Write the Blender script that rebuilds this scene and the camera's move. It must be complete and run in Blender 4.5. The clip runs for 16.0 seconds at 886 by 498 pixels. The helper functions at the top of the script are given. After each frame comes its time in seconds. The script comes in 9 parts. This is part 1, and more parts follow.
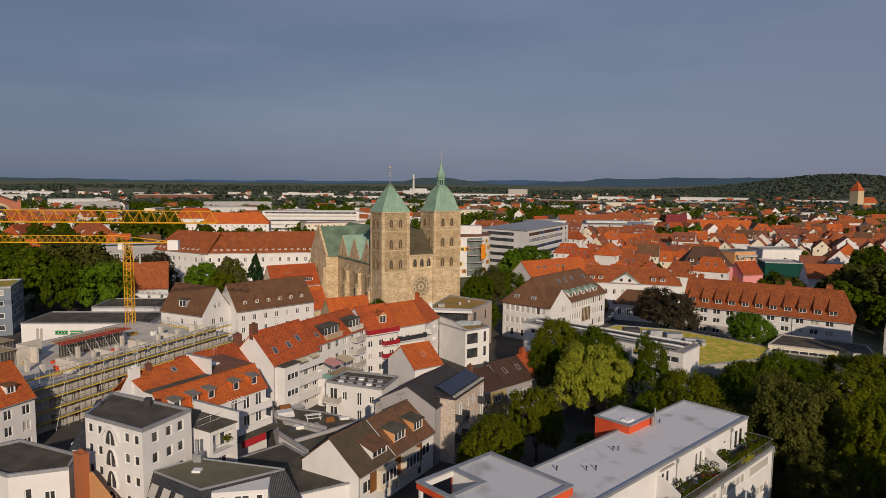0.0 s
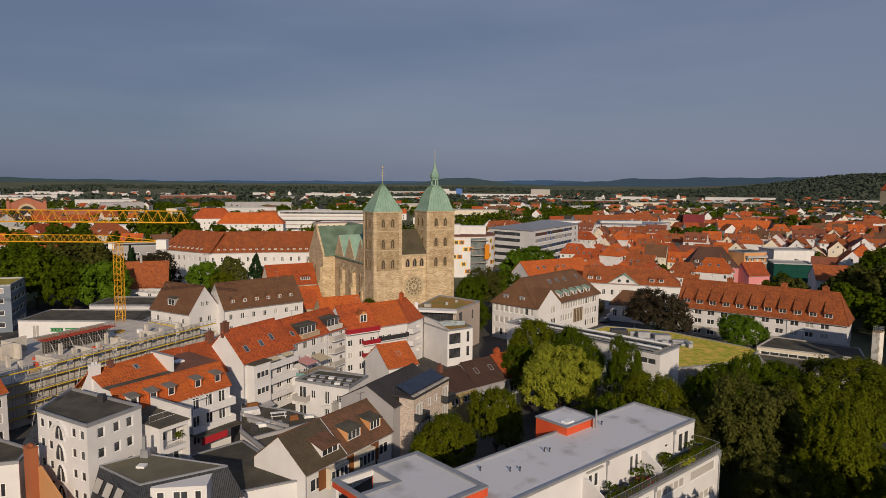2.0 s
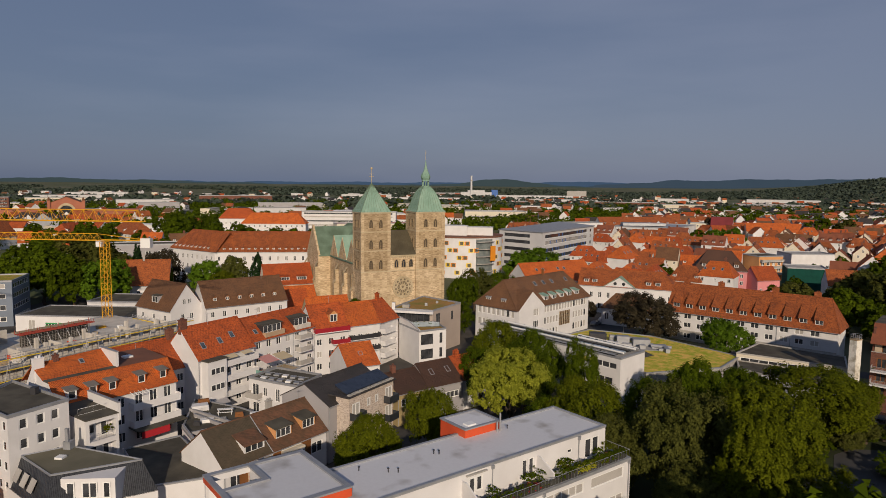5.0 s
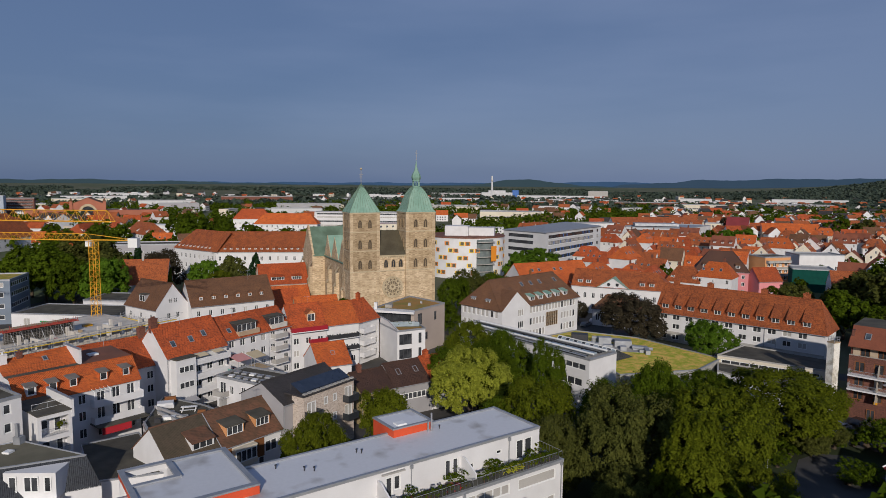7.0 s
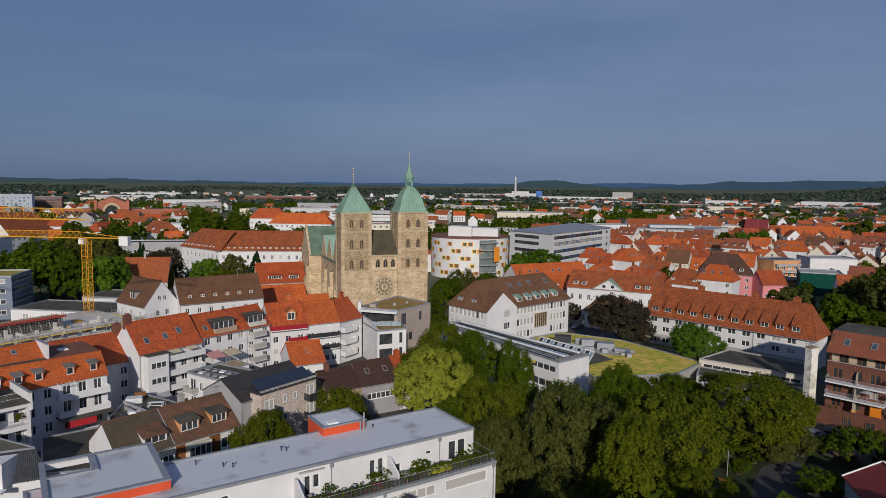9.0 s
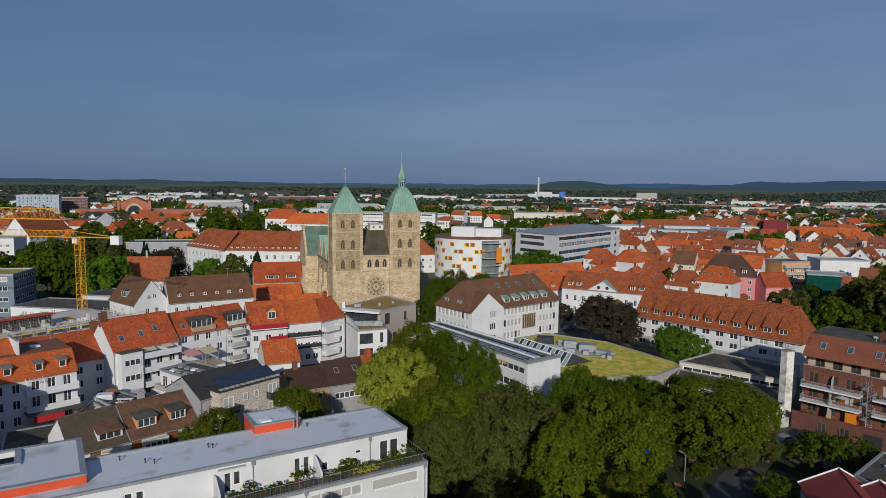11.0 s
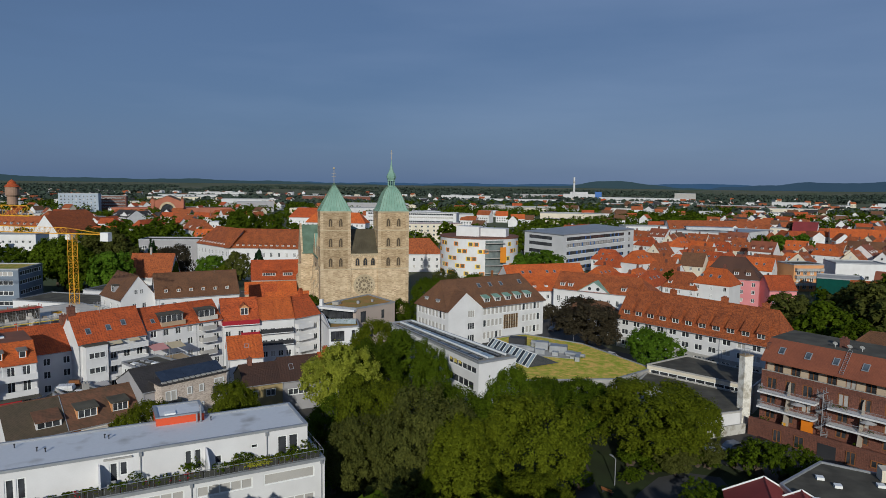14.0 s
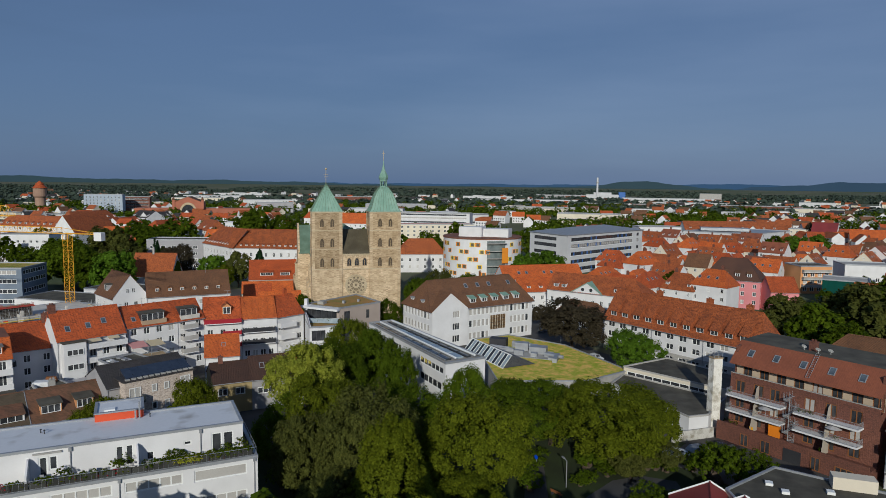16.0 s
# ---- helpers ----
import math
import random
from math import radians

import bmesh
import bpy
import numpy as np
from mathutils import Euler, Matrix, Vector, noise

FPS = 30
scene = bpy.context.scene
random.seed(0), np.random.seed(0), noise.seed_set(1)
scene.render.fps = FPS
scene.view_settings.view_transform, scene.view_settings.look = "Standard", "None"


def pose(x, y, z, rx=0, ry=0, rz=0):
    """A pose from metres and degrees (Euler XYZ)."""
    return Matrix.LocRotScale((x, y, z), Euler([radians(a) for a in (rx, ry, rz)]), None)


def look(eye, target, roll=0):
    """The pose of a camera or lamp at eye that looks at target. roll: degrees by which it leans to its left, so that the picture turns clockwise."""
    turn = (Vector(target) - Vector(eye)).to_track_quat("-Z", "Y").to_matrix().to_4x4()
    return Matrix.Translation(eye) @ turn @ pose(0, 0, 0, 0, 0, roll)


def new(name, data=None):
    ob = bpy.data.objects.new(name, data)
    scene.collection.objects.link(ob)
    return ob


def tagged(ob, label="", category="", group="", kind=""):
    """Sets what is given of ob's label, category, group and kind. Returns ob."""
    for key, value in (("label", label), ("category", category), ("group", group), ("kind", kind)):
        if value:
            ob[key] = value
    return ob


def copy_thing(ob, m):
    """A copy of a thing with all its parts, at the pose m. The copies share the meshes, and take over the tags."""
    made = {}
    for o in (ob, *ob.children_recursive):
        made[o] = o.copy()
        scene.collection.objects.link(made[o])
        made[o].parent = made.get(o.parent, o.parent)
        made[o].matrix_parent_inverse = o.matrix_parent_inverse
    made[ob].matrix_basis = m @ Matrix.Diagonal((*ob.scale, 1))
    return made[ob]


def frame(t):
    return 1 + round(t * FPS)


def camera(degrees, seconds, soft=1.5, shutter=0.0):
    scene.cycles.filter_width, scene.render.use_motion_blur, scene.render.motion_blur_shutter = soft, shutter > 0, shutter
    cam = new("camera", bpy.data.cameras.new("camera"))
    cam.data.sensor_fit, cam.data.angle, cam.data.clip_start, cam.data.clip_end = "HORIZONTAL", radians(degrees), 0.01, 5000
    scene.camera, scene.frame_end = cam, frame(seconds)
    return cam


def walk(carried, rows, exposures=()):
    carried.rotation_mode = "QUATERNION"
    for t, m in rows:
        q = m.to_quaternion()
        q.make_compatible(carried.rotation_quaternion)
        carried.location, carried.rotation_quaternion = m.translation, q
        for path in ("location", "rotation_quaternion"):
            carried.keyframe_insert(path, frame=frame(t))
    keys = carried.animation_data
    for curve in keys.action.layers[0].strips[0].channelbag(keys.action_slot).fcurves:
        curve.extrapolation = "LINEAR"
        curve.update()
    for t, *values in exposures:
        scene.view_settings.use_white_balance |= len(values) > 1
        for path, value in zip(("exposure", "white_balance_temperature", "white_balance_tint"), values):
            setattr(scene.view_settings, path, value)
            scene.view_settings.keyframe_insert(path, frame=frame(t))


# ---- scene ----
cam = camera(67.4, 16.0, soft=0.75)
PATH = [
    (0, (-2.031, -0.593, 43.389), (-2.038, 1.257, 43.203), 0.6),
    (0.5, (0.506, -0.544, 43.386), (0.481, 1.307, 43.203), 0.6),
    (1, (3.050, -0.490, 43.385), (3.008, 1.361, 43.200), 0.5),
    (1.5, (5.609, -0.419, 43.384), (5.548, 1.430, 43.199), 0.5),
    (2, (8.188, -0.324, 43.385), (8.109, 1.525, 43.199), 0.5),
    (2.5, (10.788, -0.198, 43.385), (10.691, 1.651, 43.201), 0.5),
    (3, (13.412, -0.036, 43.387), (13.298, 1.811, 43.202), 0.5),
    (3.5, (16.061, 0.166, 43.389), (15.929, 2.013, 43.204), 0.5),
    (4, (18.733, 0.417, 43.393), (18.581, 2.261, 43.209), 0.6),
    (6.5, (32.166, 1.913, 43.454), (31.923, 3.748, 43.271), 0.5),
    (7, (34.845, 2.259, 43.459), (34.586, 4.092, 43.276), 0.5),
    (7.5, (37.519, 2.648, 43.462), (37.240, 4.478, 43.278), 0.5),
    (8, (40.185, 3.078, 43.464), (39.890, 4.905, 43.281), 0.6),
    (8.5, (42.846, 3.549, 43.464), (42.532, 5.374, 43.282), 0.6),
    (9, (45.502, 4.068, 43.466), (45.170, 5.889, 43.284), 0.7),
    (11.5, (58.760, 6.930, 43.482), (58.338, 8.733, 43.300), 0.7),
    (12, (61.412, 7.545, 43.484), (60.972, 9.343, 43.301), 0.8),
    (12.5, (64.061, 8.200, 43.486), (63.604, 9.994, 43.304), 0.8),
    (13, (66.705, 8.890, 43.488), (66.230, 10.679, 43.305), 0.8),
    (13.5, (69.342, 9.614, 43.490), (68.850, 11.399, 43.307), 0.8),
    (14, (71.968, 10.370, 43.491), (71.457, 12.149, 43.308), 0.8),
    (14.5, (74.585, 11.155, 43.494), (74.058, 12.930, 43.311), 0.8),
    (15, (77.190, 11.970, 43.496), (76.646, 13.740, 43.314), 0.8),
    (15.5, (79.787, 12.801, 43.499), (79.226, 14.566, 43.316), 0.8),
    (16, (82.383, 13.641, 43.500), (81.803, 15.399, 43.318), 0.7),
]
walk(cam, [(t, look(eye, target, roll)) for t, eye, target, roll in PATH],
     [(0.0, 0.03, 6600, 11), (6.7, 0.0, 6550, 11), (7.0, 0.0, 5600, 9), (9.2, -0.02, 5550, 8), (11.3, 0.0, 5380, 3), (16.0, -0.03, 5330, 2)])

# ---- world and sun ----
SUN_EL = radians(20.5)
world = bpy.data.worlds.new("world")
scene.world = world
world.use_nodes = True
wn, wl = world.node_tree.nodes, world.node_tree.links
wn.clear()
w_out, w_bg = wn.new("ShaderNodeOutputWorld"), wn.new("ShaderNodeBackground")
w_sky = wn.new("ShaderNodeTexSky")
w_sky.sky_type, w_sky.sun_disc = "NISHITA", False
w_sky.sun_elevation, w_sky.sun_rotation = SUN_EL, radians(168)
w_tc, w_map = wn.new("ShaderNodeTexCoord"), wn.new("ShaderNodeMapping")
w_map.inputs["Scale"].default_value = (1.1, 1.1, 6.5)
w_map.inputs["Rotation"].default_value = (0.06, -0.05, 0.0)
w_noise = wn.new("ShaderNodeTexNoise")
w_noise.inputs["Scale"].default_value, w_noise.inputs["Detail"].default_value = 1.6, 5.0
w_ramp = wn.new("ShaderNodeValToRGB")
w_ramp.color_ramp.elements[0].position, w_ramp.color_ramp.elements[1].position = 0.34, 0.70
w_ramp.color_ramp.elements[0].color = (1.66, 2.24, 3.74, 1)
w_ramp.color_ramp.elements[1].color = (2.45, 2.95, 4.45, 1)
w_low = w_ramp.color_ramp.elements.new(0.06)
w_low.color = (1.5, 2.03, 3.4, 1)
w_mid = w_ramp.color_ramp.elements.new(0.22)
w_mid.color = (1.66, 2.24, 3.74, 1)
w_mix = wn.new("ShaderNodeMix")
w_mix.data_type = "RGBA"
w_mix.inputs["Factor"].default_value = 0.85
wl.new(w_tc.outputs["Generated"], w_map.inputs["Vector"])
wl.new(w_map.outputs["Vector"], w_noise.inputs["Vector"])
w_sep = wn.new("ShaderNodeSeparateXYZ")
w_add = wn.new("ShaderNodeMath")
w_add.operation = "MULTIPLY_ADD"
w_add.inputs[1].default_value = 0.42
w_add2 = wn.new("ShaderNodeMath")
w_add2.operation = "ADD"
w_add2.inputs[1].default_value = 0.03
wl.new(w_tc.outputs["Generated"], w_sep.inputs[0])
wl.new(w_sep.outputs["X"], w_add.inputs[0])
wl.new(w_noise.outputs["Fac"], w_add.inputs[2])
wl.new(w_add.outputs[0], w_add2.inputs[0])
w_up, w_dim, w_sum = wn.new("ShaderNodeMath"), wn.new("ShaderNodeMath"), wn.new("ShaderNodeMath")
w_up.operation, w_dim.operation, w_sum.operation = "SUBTRACT", "MAXIMUM", "MULTIPLY_ADD"
w_up.inputs[1].default_value, w_dim.inputs[1].default_value, w_sum.inputs[1].default_value = 0.30, 0.0, -1.0
wl.new(w_sep.outputs["Z"], w_up.inputs[0])
wl.new(w_up.outputs[0], w_dim.inputs[0])
wl.new(w_dim.outputs[0], w_sum.inputs[0])
wl.new(w_add2.outputs[0], w_sum.inputs[2])
wl.new(w_sum.outputs[0], w_ramp.inputs["Fac"])
wl.new(w_sky.outputs["Color"], w_mix.inputs["A"])
wl.new(w_ramp.outputs["Color"], w_mix.inputs["B"])
wl.new(w_mix.outputs["Result"], w_bg.inputs["Color"])
w_bg.inputs["Strength"].default_value = 0.067
wl.new(w_bg.outputs["Background"], w_out.inputs["Surface"])

sun_data = bpy.data.lights.new("sun", "SUN")
sun_data.energy, sun_data.angle, sun_data.color = 3.5, radians(0.6), (1.0, 0.835, 0.645)
sun = new("sun", sun_data)
sun.matrix_world = look((20 * math.cos(SUN_EL), -98 * math.cos(SUN_EL), 100 * math.sin(SUN_EL)), (0, 0, 0))


# ---- materials ----
def mat(name, col, col2=None, rough=0.85, big=0.15, fine=6.0, bump=0.15, spec=0.3, metal=0.0, vary=0.12, spread=(0.35, 0.7)):
    """Two scales of variation on a base colour: broad stains and fine grain with relief."""
    m = bpy.data.materials.new(name)
    m.use_nodes = True
    n, l = m.node_tree.nodes, m.node_tree.links
    b = n["Principled BSDF"]
    b.inputs["Roughness"].default_value, b.inputs["Metallic"].default_value = rough, metal
    b.inputs["Specular IOR Level"].default_value = spec
    tc = n.new("ShaderNodeTexCoord")
    a, f = n.new("ShaderNodeTexNoise"), n.new("ShaderNodeTexNoise")
    a.inputs["Scale"].default_value, a.inputs["Detail"].default_value = big, 5
    f.inputs["Scale"].default_value, f.inputs["Detail"].default_value = fine, 3
    r = n.new("ShaderNodeValToRGB")
    r.color_ramp.elements[0].position, r.color_ramp.elements[1].position = spread
    r.color_ramp.elements[0].color = (*col, 1)
    r.color_ramp.elements[1].color = (*(col2 or [c * 0.8 for c in col]), 1)
    h = n.new("ShaderNodeHueSaturation")
    add = n.new("ShaderNodeMath")
    add.operation = "MULTIPLY_ADD"
    add.inputs[1].default_value = vary
    inf = n.new("ShaderNodeObjectInfo")
    add2 = n.new("ShaderNodeMath")
    add2.operation = "MULTIPLY_ADD"
    add2.inputs[1].default_value, add2.inputs[2].default_value = vary, 1.0 - vary
    for out in (a, f):
        l.new(tc.outputs["Object"], out.inputs["Vector"])
    l.new(a.outputs["Fac"], r.inputs["Fac"])
    l.new(inf.outputs["Random"], add2.inputs[0])
    l.new(f.outputs["Fac"], add.inputs[0])
    l.new(add2.outputs[0], add.inputs[2])
    l.new(add.outputs[0], h.inputs["Value"])
    l.new(r.outputs["Color"], h.inputs["Color"])
    l.new(h.outputs["Color"], b.inputs["Base Color"])
    bp = n.new("ShaderNodeBump")
    bp.inputs["Strength"].default_value, bp.inputs["Distance"].default_value = bump, 0.05
    l.new(f.outputs["Fac"], bp.inputs["Height"])
    l.new(bp.outputs["Normal"], b.inputs["Normal"])
    return m


def tiled(name, col, col2, dark, tile=(0.26, 0.3), rough=0.75, big=0.35, depth=0.9, wob=0.7):
    """Roof tiles in courses: each cell has its own tone, courses step, broad moss stains."""
    m = mat(name, col, col2, rough=rough, big=big, fine=3.0, bump=0.1, vary=0.26)
    n, l = m.node_tree.nodes, m.node_tree.links
    b = n["Principled BSDF"]
    hue = next(k for k in n if k.bl_idname == "ShaderNodeHueSaturation")
    bump = next(k for k in n if k.bl_idname == "ShaderNodeBump")
    tc = next(k for k in n if k.bl_idname == "ShaderNodeTexCoord")
    sep = n.new("ShaderNodeSeparateXYZ")
    l.new(tc.outputs["Object"], sep.inputs[0])

    def math_node(op, a, v=None):
        k = n.new("ShaderNodeMath")
        k.operation = op
        l.new(a, k.inputs[0])
        if v is not None:
            if hasattr(v, "is_linked"):
                l.new(v, k.inputs[1])
            else:
                k.inputs[1].default_value = v
        return k.outputs[0]

    across = math_node("ADD", sep.outputs["X"], sep.outputs["Y"])
    u = math_node("DIVIDE", across, tile[0])
    v = math_node("DIVIDE", sep.outputs["Z"], tile[1] * 0.62)
    cu, cv = math_node("FLOOR", u), math_node("FLOOR", v)
    comb = n.new("ShaderNodeCombineXYZ")
    l.new(cu, comb.inputs[0]), l.new(cv, comb.inputs[1])
    wnoise = n.new("ShaderNodeTexWhiteNoise")
    wnoise.noise_dimensions = "2D"
    l.new(comb.outputs[0], wnoise.inputs["Vector"])
    mix = n.new("ShaderNodeMix")
    mix.data_type = "RGBA"
    mix.inputs["B"].default_value = (*dark, 1)
    fac = math_node("MULTIPLY", math_node("POWER", wnoise.outputs["Value"], 2.0), wob)
    l.new(fac, mix.inputs["Factor"])
    l.new(hue.outputs["Color"], mix.inputs["A"])
    step = math_node("FRACT", v)
    col_step = math_node("SINE", math_node("MULTIPLY", u, 2 * math.pi))
    height = math_node("ADD", math_node("MULTIPLY", step, -1.0), math_node("MULTIPLY", col_step, 0.4))
    bump.inputs["Strength"].default_value, bump.inputs["Distance"].default_value = depth, 0.06
    l.new(height, bump.inputs["Height"])
    l.new(mix.outputs["Result"], b.inputs["Base Color"])
    return m


def leafy(name, col, col2, glow=0.35):
    """Leaves: each one its own tone, some light passing through."""
    m = bpy.data.materials.new(name)
    m.use_nodes = True
    n, l = m.node_tree.nodes, m.node_tree.links
    b, out = n["Principled BSDF"], n["Material Output"]
    geo, inf = n.new("ShaderNodeNewGeometry"), n.new("ShaderNodeObjectInfo")
    r = n.new("ShaderNodeValToRGB")
    r.color_ramp.elements[0].color = (*[a * 0.8 + b * 0.2 for a, b in zip(col, col2)], 1)
    r.color_ramp.elements[1].color = (*[a * 0.25 + b * 0.75 for a, b in zip(col, col2)], 1)
    h = n.new("ShaderNodeHueSaturation")
    k = n.new("ShaderNodeMath")
    k.operation = "MULTIPLY_ADD"
    k.inputs[1].default_value, k.inputs[2].default_value = 0.35, 0.8
    l.new(inf.outputs["Random"], k.inputs[0])
    l.new(k.outputs[0], h.inputs["Value"])
    l.new(geo.outputs["Random Per Island"], r.inputs["Fac"])
    l.new(r.outputs["Color"], h.inputs["Color"])
    l.new(h.outputs["Color"], b.inputs["Base Color"])
    b.inputs["Roughness"].default_value, b.inputs["Specular IOR Level"].default_value = 0.7, 0.03
    tr, mx = n.new("ShaderNodeBsdfTranslucent"), n.new("ShaderNodeMixShader")
    l.new(h.outputs["Color"], tr.inputs["Color"])
    mx.inputs[0].default_value = glow
    l.new(b.outputs[0], mx.inputs[1]), l.new(tr.outputs[0], mx.inputs[2])
    l.new(mx.outputs[0], out.inputs["Surface"])
    return m


def glassy(name, col, rough=0.06):
    m = mat(name, col, [c * 1.8 + 0.02 for c in col], rough=rough, big=0.6, fine=0.7, bump=0.02, spec=0.6, vary=0.5)
    return m


M_WHITE = mat("white_render", (0.70, 0.69, 0.69), (0.62, 0.608, 0.605), rough=0.9, big=0.3, bump=0.1, vary=0.06)
M_CREAM = mat("cream_render", (0.70, 0.63, 0.50), (0.60, 0.54, 0.43), rough=0.9, vary=0.1)
M_PALE = mat("pale_grey_render", (0.58, 0.575, 0.575), (0.50, 0.495, 0.50), rough=0.9)
M_GREYW = mat("grey_render", (0.36, 0.35, 0.36), (0.30, 0.29, 0.30), rough=0.9)
M_OCHRE = mat("ochre_render", (0.36, 0.28, 0.14), (0.30, 0.23, 0.11), rough=0.9)
M_ORANGEW = mat("orange_render", (0.60, 0.30, 0.13), (0.52, 0.25, 0.10), rough=0.9)
M_PINK = mat("pink_render", (0.66, 0.26, 0.27), (0.58, 0.22, 0.23), rough=0.9)
M_REDP = mat("red_panel", (0.62, 0.09, 0.03), (0.52, 0.07, 0.025), rough=0.6, big=0.4)
M_FRESH = mat("fresh_concrete", (0.60, 0.56, 0.50), (0.44, 0.41, 0.36), rough=0.95, big=0.35, fine=1.5)
M_BRFELT = mat("brown_roof_sheet", (0.21, 0.09, 0.055), (0.15, 0.07, 0.045), rough=0.8, big=0.3, fine=2.0)
M_CONC = mat("concrete", (0.42, 0.40, 0.37), (0.30, 0.29, 0.27), rough=0.95, big=0.5)
M_METAL = mat("zinc_flashing", (0.38, 0.39, 0.41), (0.30, 0.31, 0.33), rough=0.5, metal=0.4, big=0.8)
M_DARKMET = mat("dark_metal", (0.06, 0.06, 0.065), (0.04, 0.04, 0.045), rough=0.5, metal=0.3)
M_MEMBRANE = mat("roof_membrane", (0.63, 0.635, 0.655), (0.36, 0.345, 0.33), rough=0.6, big=0.3, fine=2.4, bump=0.15, vary=0.12, spread=(0.55, 0.74))
M_BITUMEN = mat("bitumen_felt", (0.062, 0.056, 0.044), (0.115, 0.105, 0.080), rough=0.95, big=0.35, fine=3.0, bump=0.3)
M_GREENROOF = mat("sedum_roof", (0.25, 0.28, 0.016), (0.56, 0.36, 0.085), rough=1.0, big=0.8, fine=5.0, bump=1.0, vary=1.0, spread=(0.36, 0.66))
M_SEDUMBR = mat("brown_sedum_roof", (0.36, 0.19, 0.055), (0.22, 0.18, 0.04), rough=1.0, big=0.3, fine=2.6, bump=1.0, vary=0.4)
M_COPPER = mat("verdigris_copper", (0.185, 0.31, 0.24), (0.26, 0.385, 0.305), rough=0.65, big=0.5, fine=2.5, bump=0.15)
M_COPPERDK = mat("aged_copper_sheet", (0.095, 0.14, 0.095), (0.16, 0.235, 0.17), rough=0.7, big=0.3, fine=2.0)
M_WOOD = mat("brown_wood", (0.24, 0.095, 0.03), (0.16, 0.065, 0.022), rough=0.7)
M_BARK = mat("bark", (0.09, 0.065, 0.045), (0.05, 0.04, 0.03), rough=1.0, bump=0.8)
M_YELLOW = mat("crane_yellow", (0.78, 0.40, 0.02), (0.66, 0.33, 0.015), rough=0.5, big=0.7)
M_FRAME = mat("white_window_frame", (0.78, 0.78, 0.77), (0.72, 0.72, 0.70), rough=0.5, vary=0.05)
M_DFRAME = mat("dark_window_frame", (0.05, 0.05, 0.055), (0.04, 0.04, 0.045), rough=0.5)
M_GLASS = glassy("window_glass", (0.030, 0.032, 0.036))
M_SOLAR = glassy("solar_glass", (0.012, 0.022, 0.06), 0.12)
M_SKYL = glassy("roof_window_glass", (0.05, 0.062, 0.075), 0.1)
M_BLIND = mat("roller_blind", (0.44, 0.42, 0.39), (0.34, 0.32, 0.30), rough=0.8, vary=0.2)
M_RED = tiled("red_clay_tiles", (0.52, 0.105, 0.024), (0.36, 0.075, 0.020), (0.16, 0.04, 0.018))
M_ORED = tiled("orange_clay_tiles", (0.62, 0.145, 0.026), (0.47, 0.10, 0.022), (0.24, 0.06, 0.02))
M_OLDRED = tiled("weathered_red_tiles", (0.44, 0.122, 0.034), (0.30, 0.084, 0.027), (0.10, 0.035, 0.02), big=0.5)
M_BROWN = tiled("brown_concrete_tiles", (0.190, 0.092, 0.044), (0.138, 0.070, 0.036), (0.07, 0.038, 0.026), wob=0.45)
M_DBROWN = tiled("mossy_brown_tiles", (0.185, 0.088, 0.050), (0.115, 0.068, 0.040), (0.05, 0.032, 0.02), tile=(0.28, 0.34), depth=0.3, big=0.6, wob=0.45)
M_SLATE = tiled("dark_slate_tiles", (0.055, 0.06, 0.068), (0.04, 0.043, 0.05), (0.02, 0.02, 0.024), rough=0.45, tile=(0.3, 0.3))
M_GREYTILE = tiled("anthracite_tiles", (0.06, 0.052, 0.05), (0.045, 0.04, 0.038), (0.03, 0.028, 0.026), rough=0.6)
M_RBROWN = tiled("red_brown_plain_tiles", (0.235, 0.078, 0.040), (0.185, 0.062, 0.034), (0.14, 0.05, 0.03), wob=0.3, depth=0.3)
M_BRICK = tiled("red_brick", (0.195, 0.080, 0.052), (0.150, 0.062, 0.043), (0.070, 0.034, 0.026), tile=(0.25, 0.13), depth=0.3)
M_LBRICK = tiled("pale_mottled_brick", (0.60, 0.52, 0.45), (0.52, 0.44, 0.37), (0.30, 0.23, 0.19), tile=(0.28, 0.13), depth=0.2, wob=0.8)
M_STONE = tiled("limestone_ashlar", (0.63, 0.50, 0.33), (0.42, 0.315, 0.19), (0.24, 0.155, 0.085), tile=(0.75, 0.32), depth=0.25, wob=0.6, big=0.45, rough=0.95)
M_STONEUP = tiled("weathered_tower_stone", (0.52, 0.40, 0.25), (0.31, 0.225, 0.125), (0.18, 0.115, 0.06), tile=(0.7, 0.3), depth=0.25, wob=0.65, big=0.5, rough=0.95)
M_GLROOF = mat("pale_roof_glass", (0.34, 0.40, 0.44), (0.24, 0.29, 0.33), rough=0.15, big=0.6, spec=0.6, vary=0.4)
M_LOUVRE = mat("dark_louvres", (0.10, 0.075, 0.05), (0.06, 0.045, 0.03), rough=0.8)
M_LINK = mat("brown_sheet_roof", (0.075, 0.062, 0.038), (0.11, 0.095, 0.06), rough=0.6, big=0.4)
M_STONELT = mat("dressed_stone", (0.52, 0.43, 0.29), (0.40, 0.32, 0.20), rough=0.95, big=0.4)
M_STONEDK = mat("weathered_dressed_stone", (0.38, 0.285, 0.17), (0.26, 0.19, 0.11), rough=0.95, big=0.5)
M_DKBROWN = tiled("dark_brown_tiles", (0.095, 0.048, 0.032), (0.07, 0.038, 0.028), (0.04, 0.026, 0.02), wob=0.5)
M_OLDGLASS = mat("dull_leaded_glass", (0.20, 0.16, 0.11), (0.13, 0.105, 0.075), rough=0.4, big=0.8)
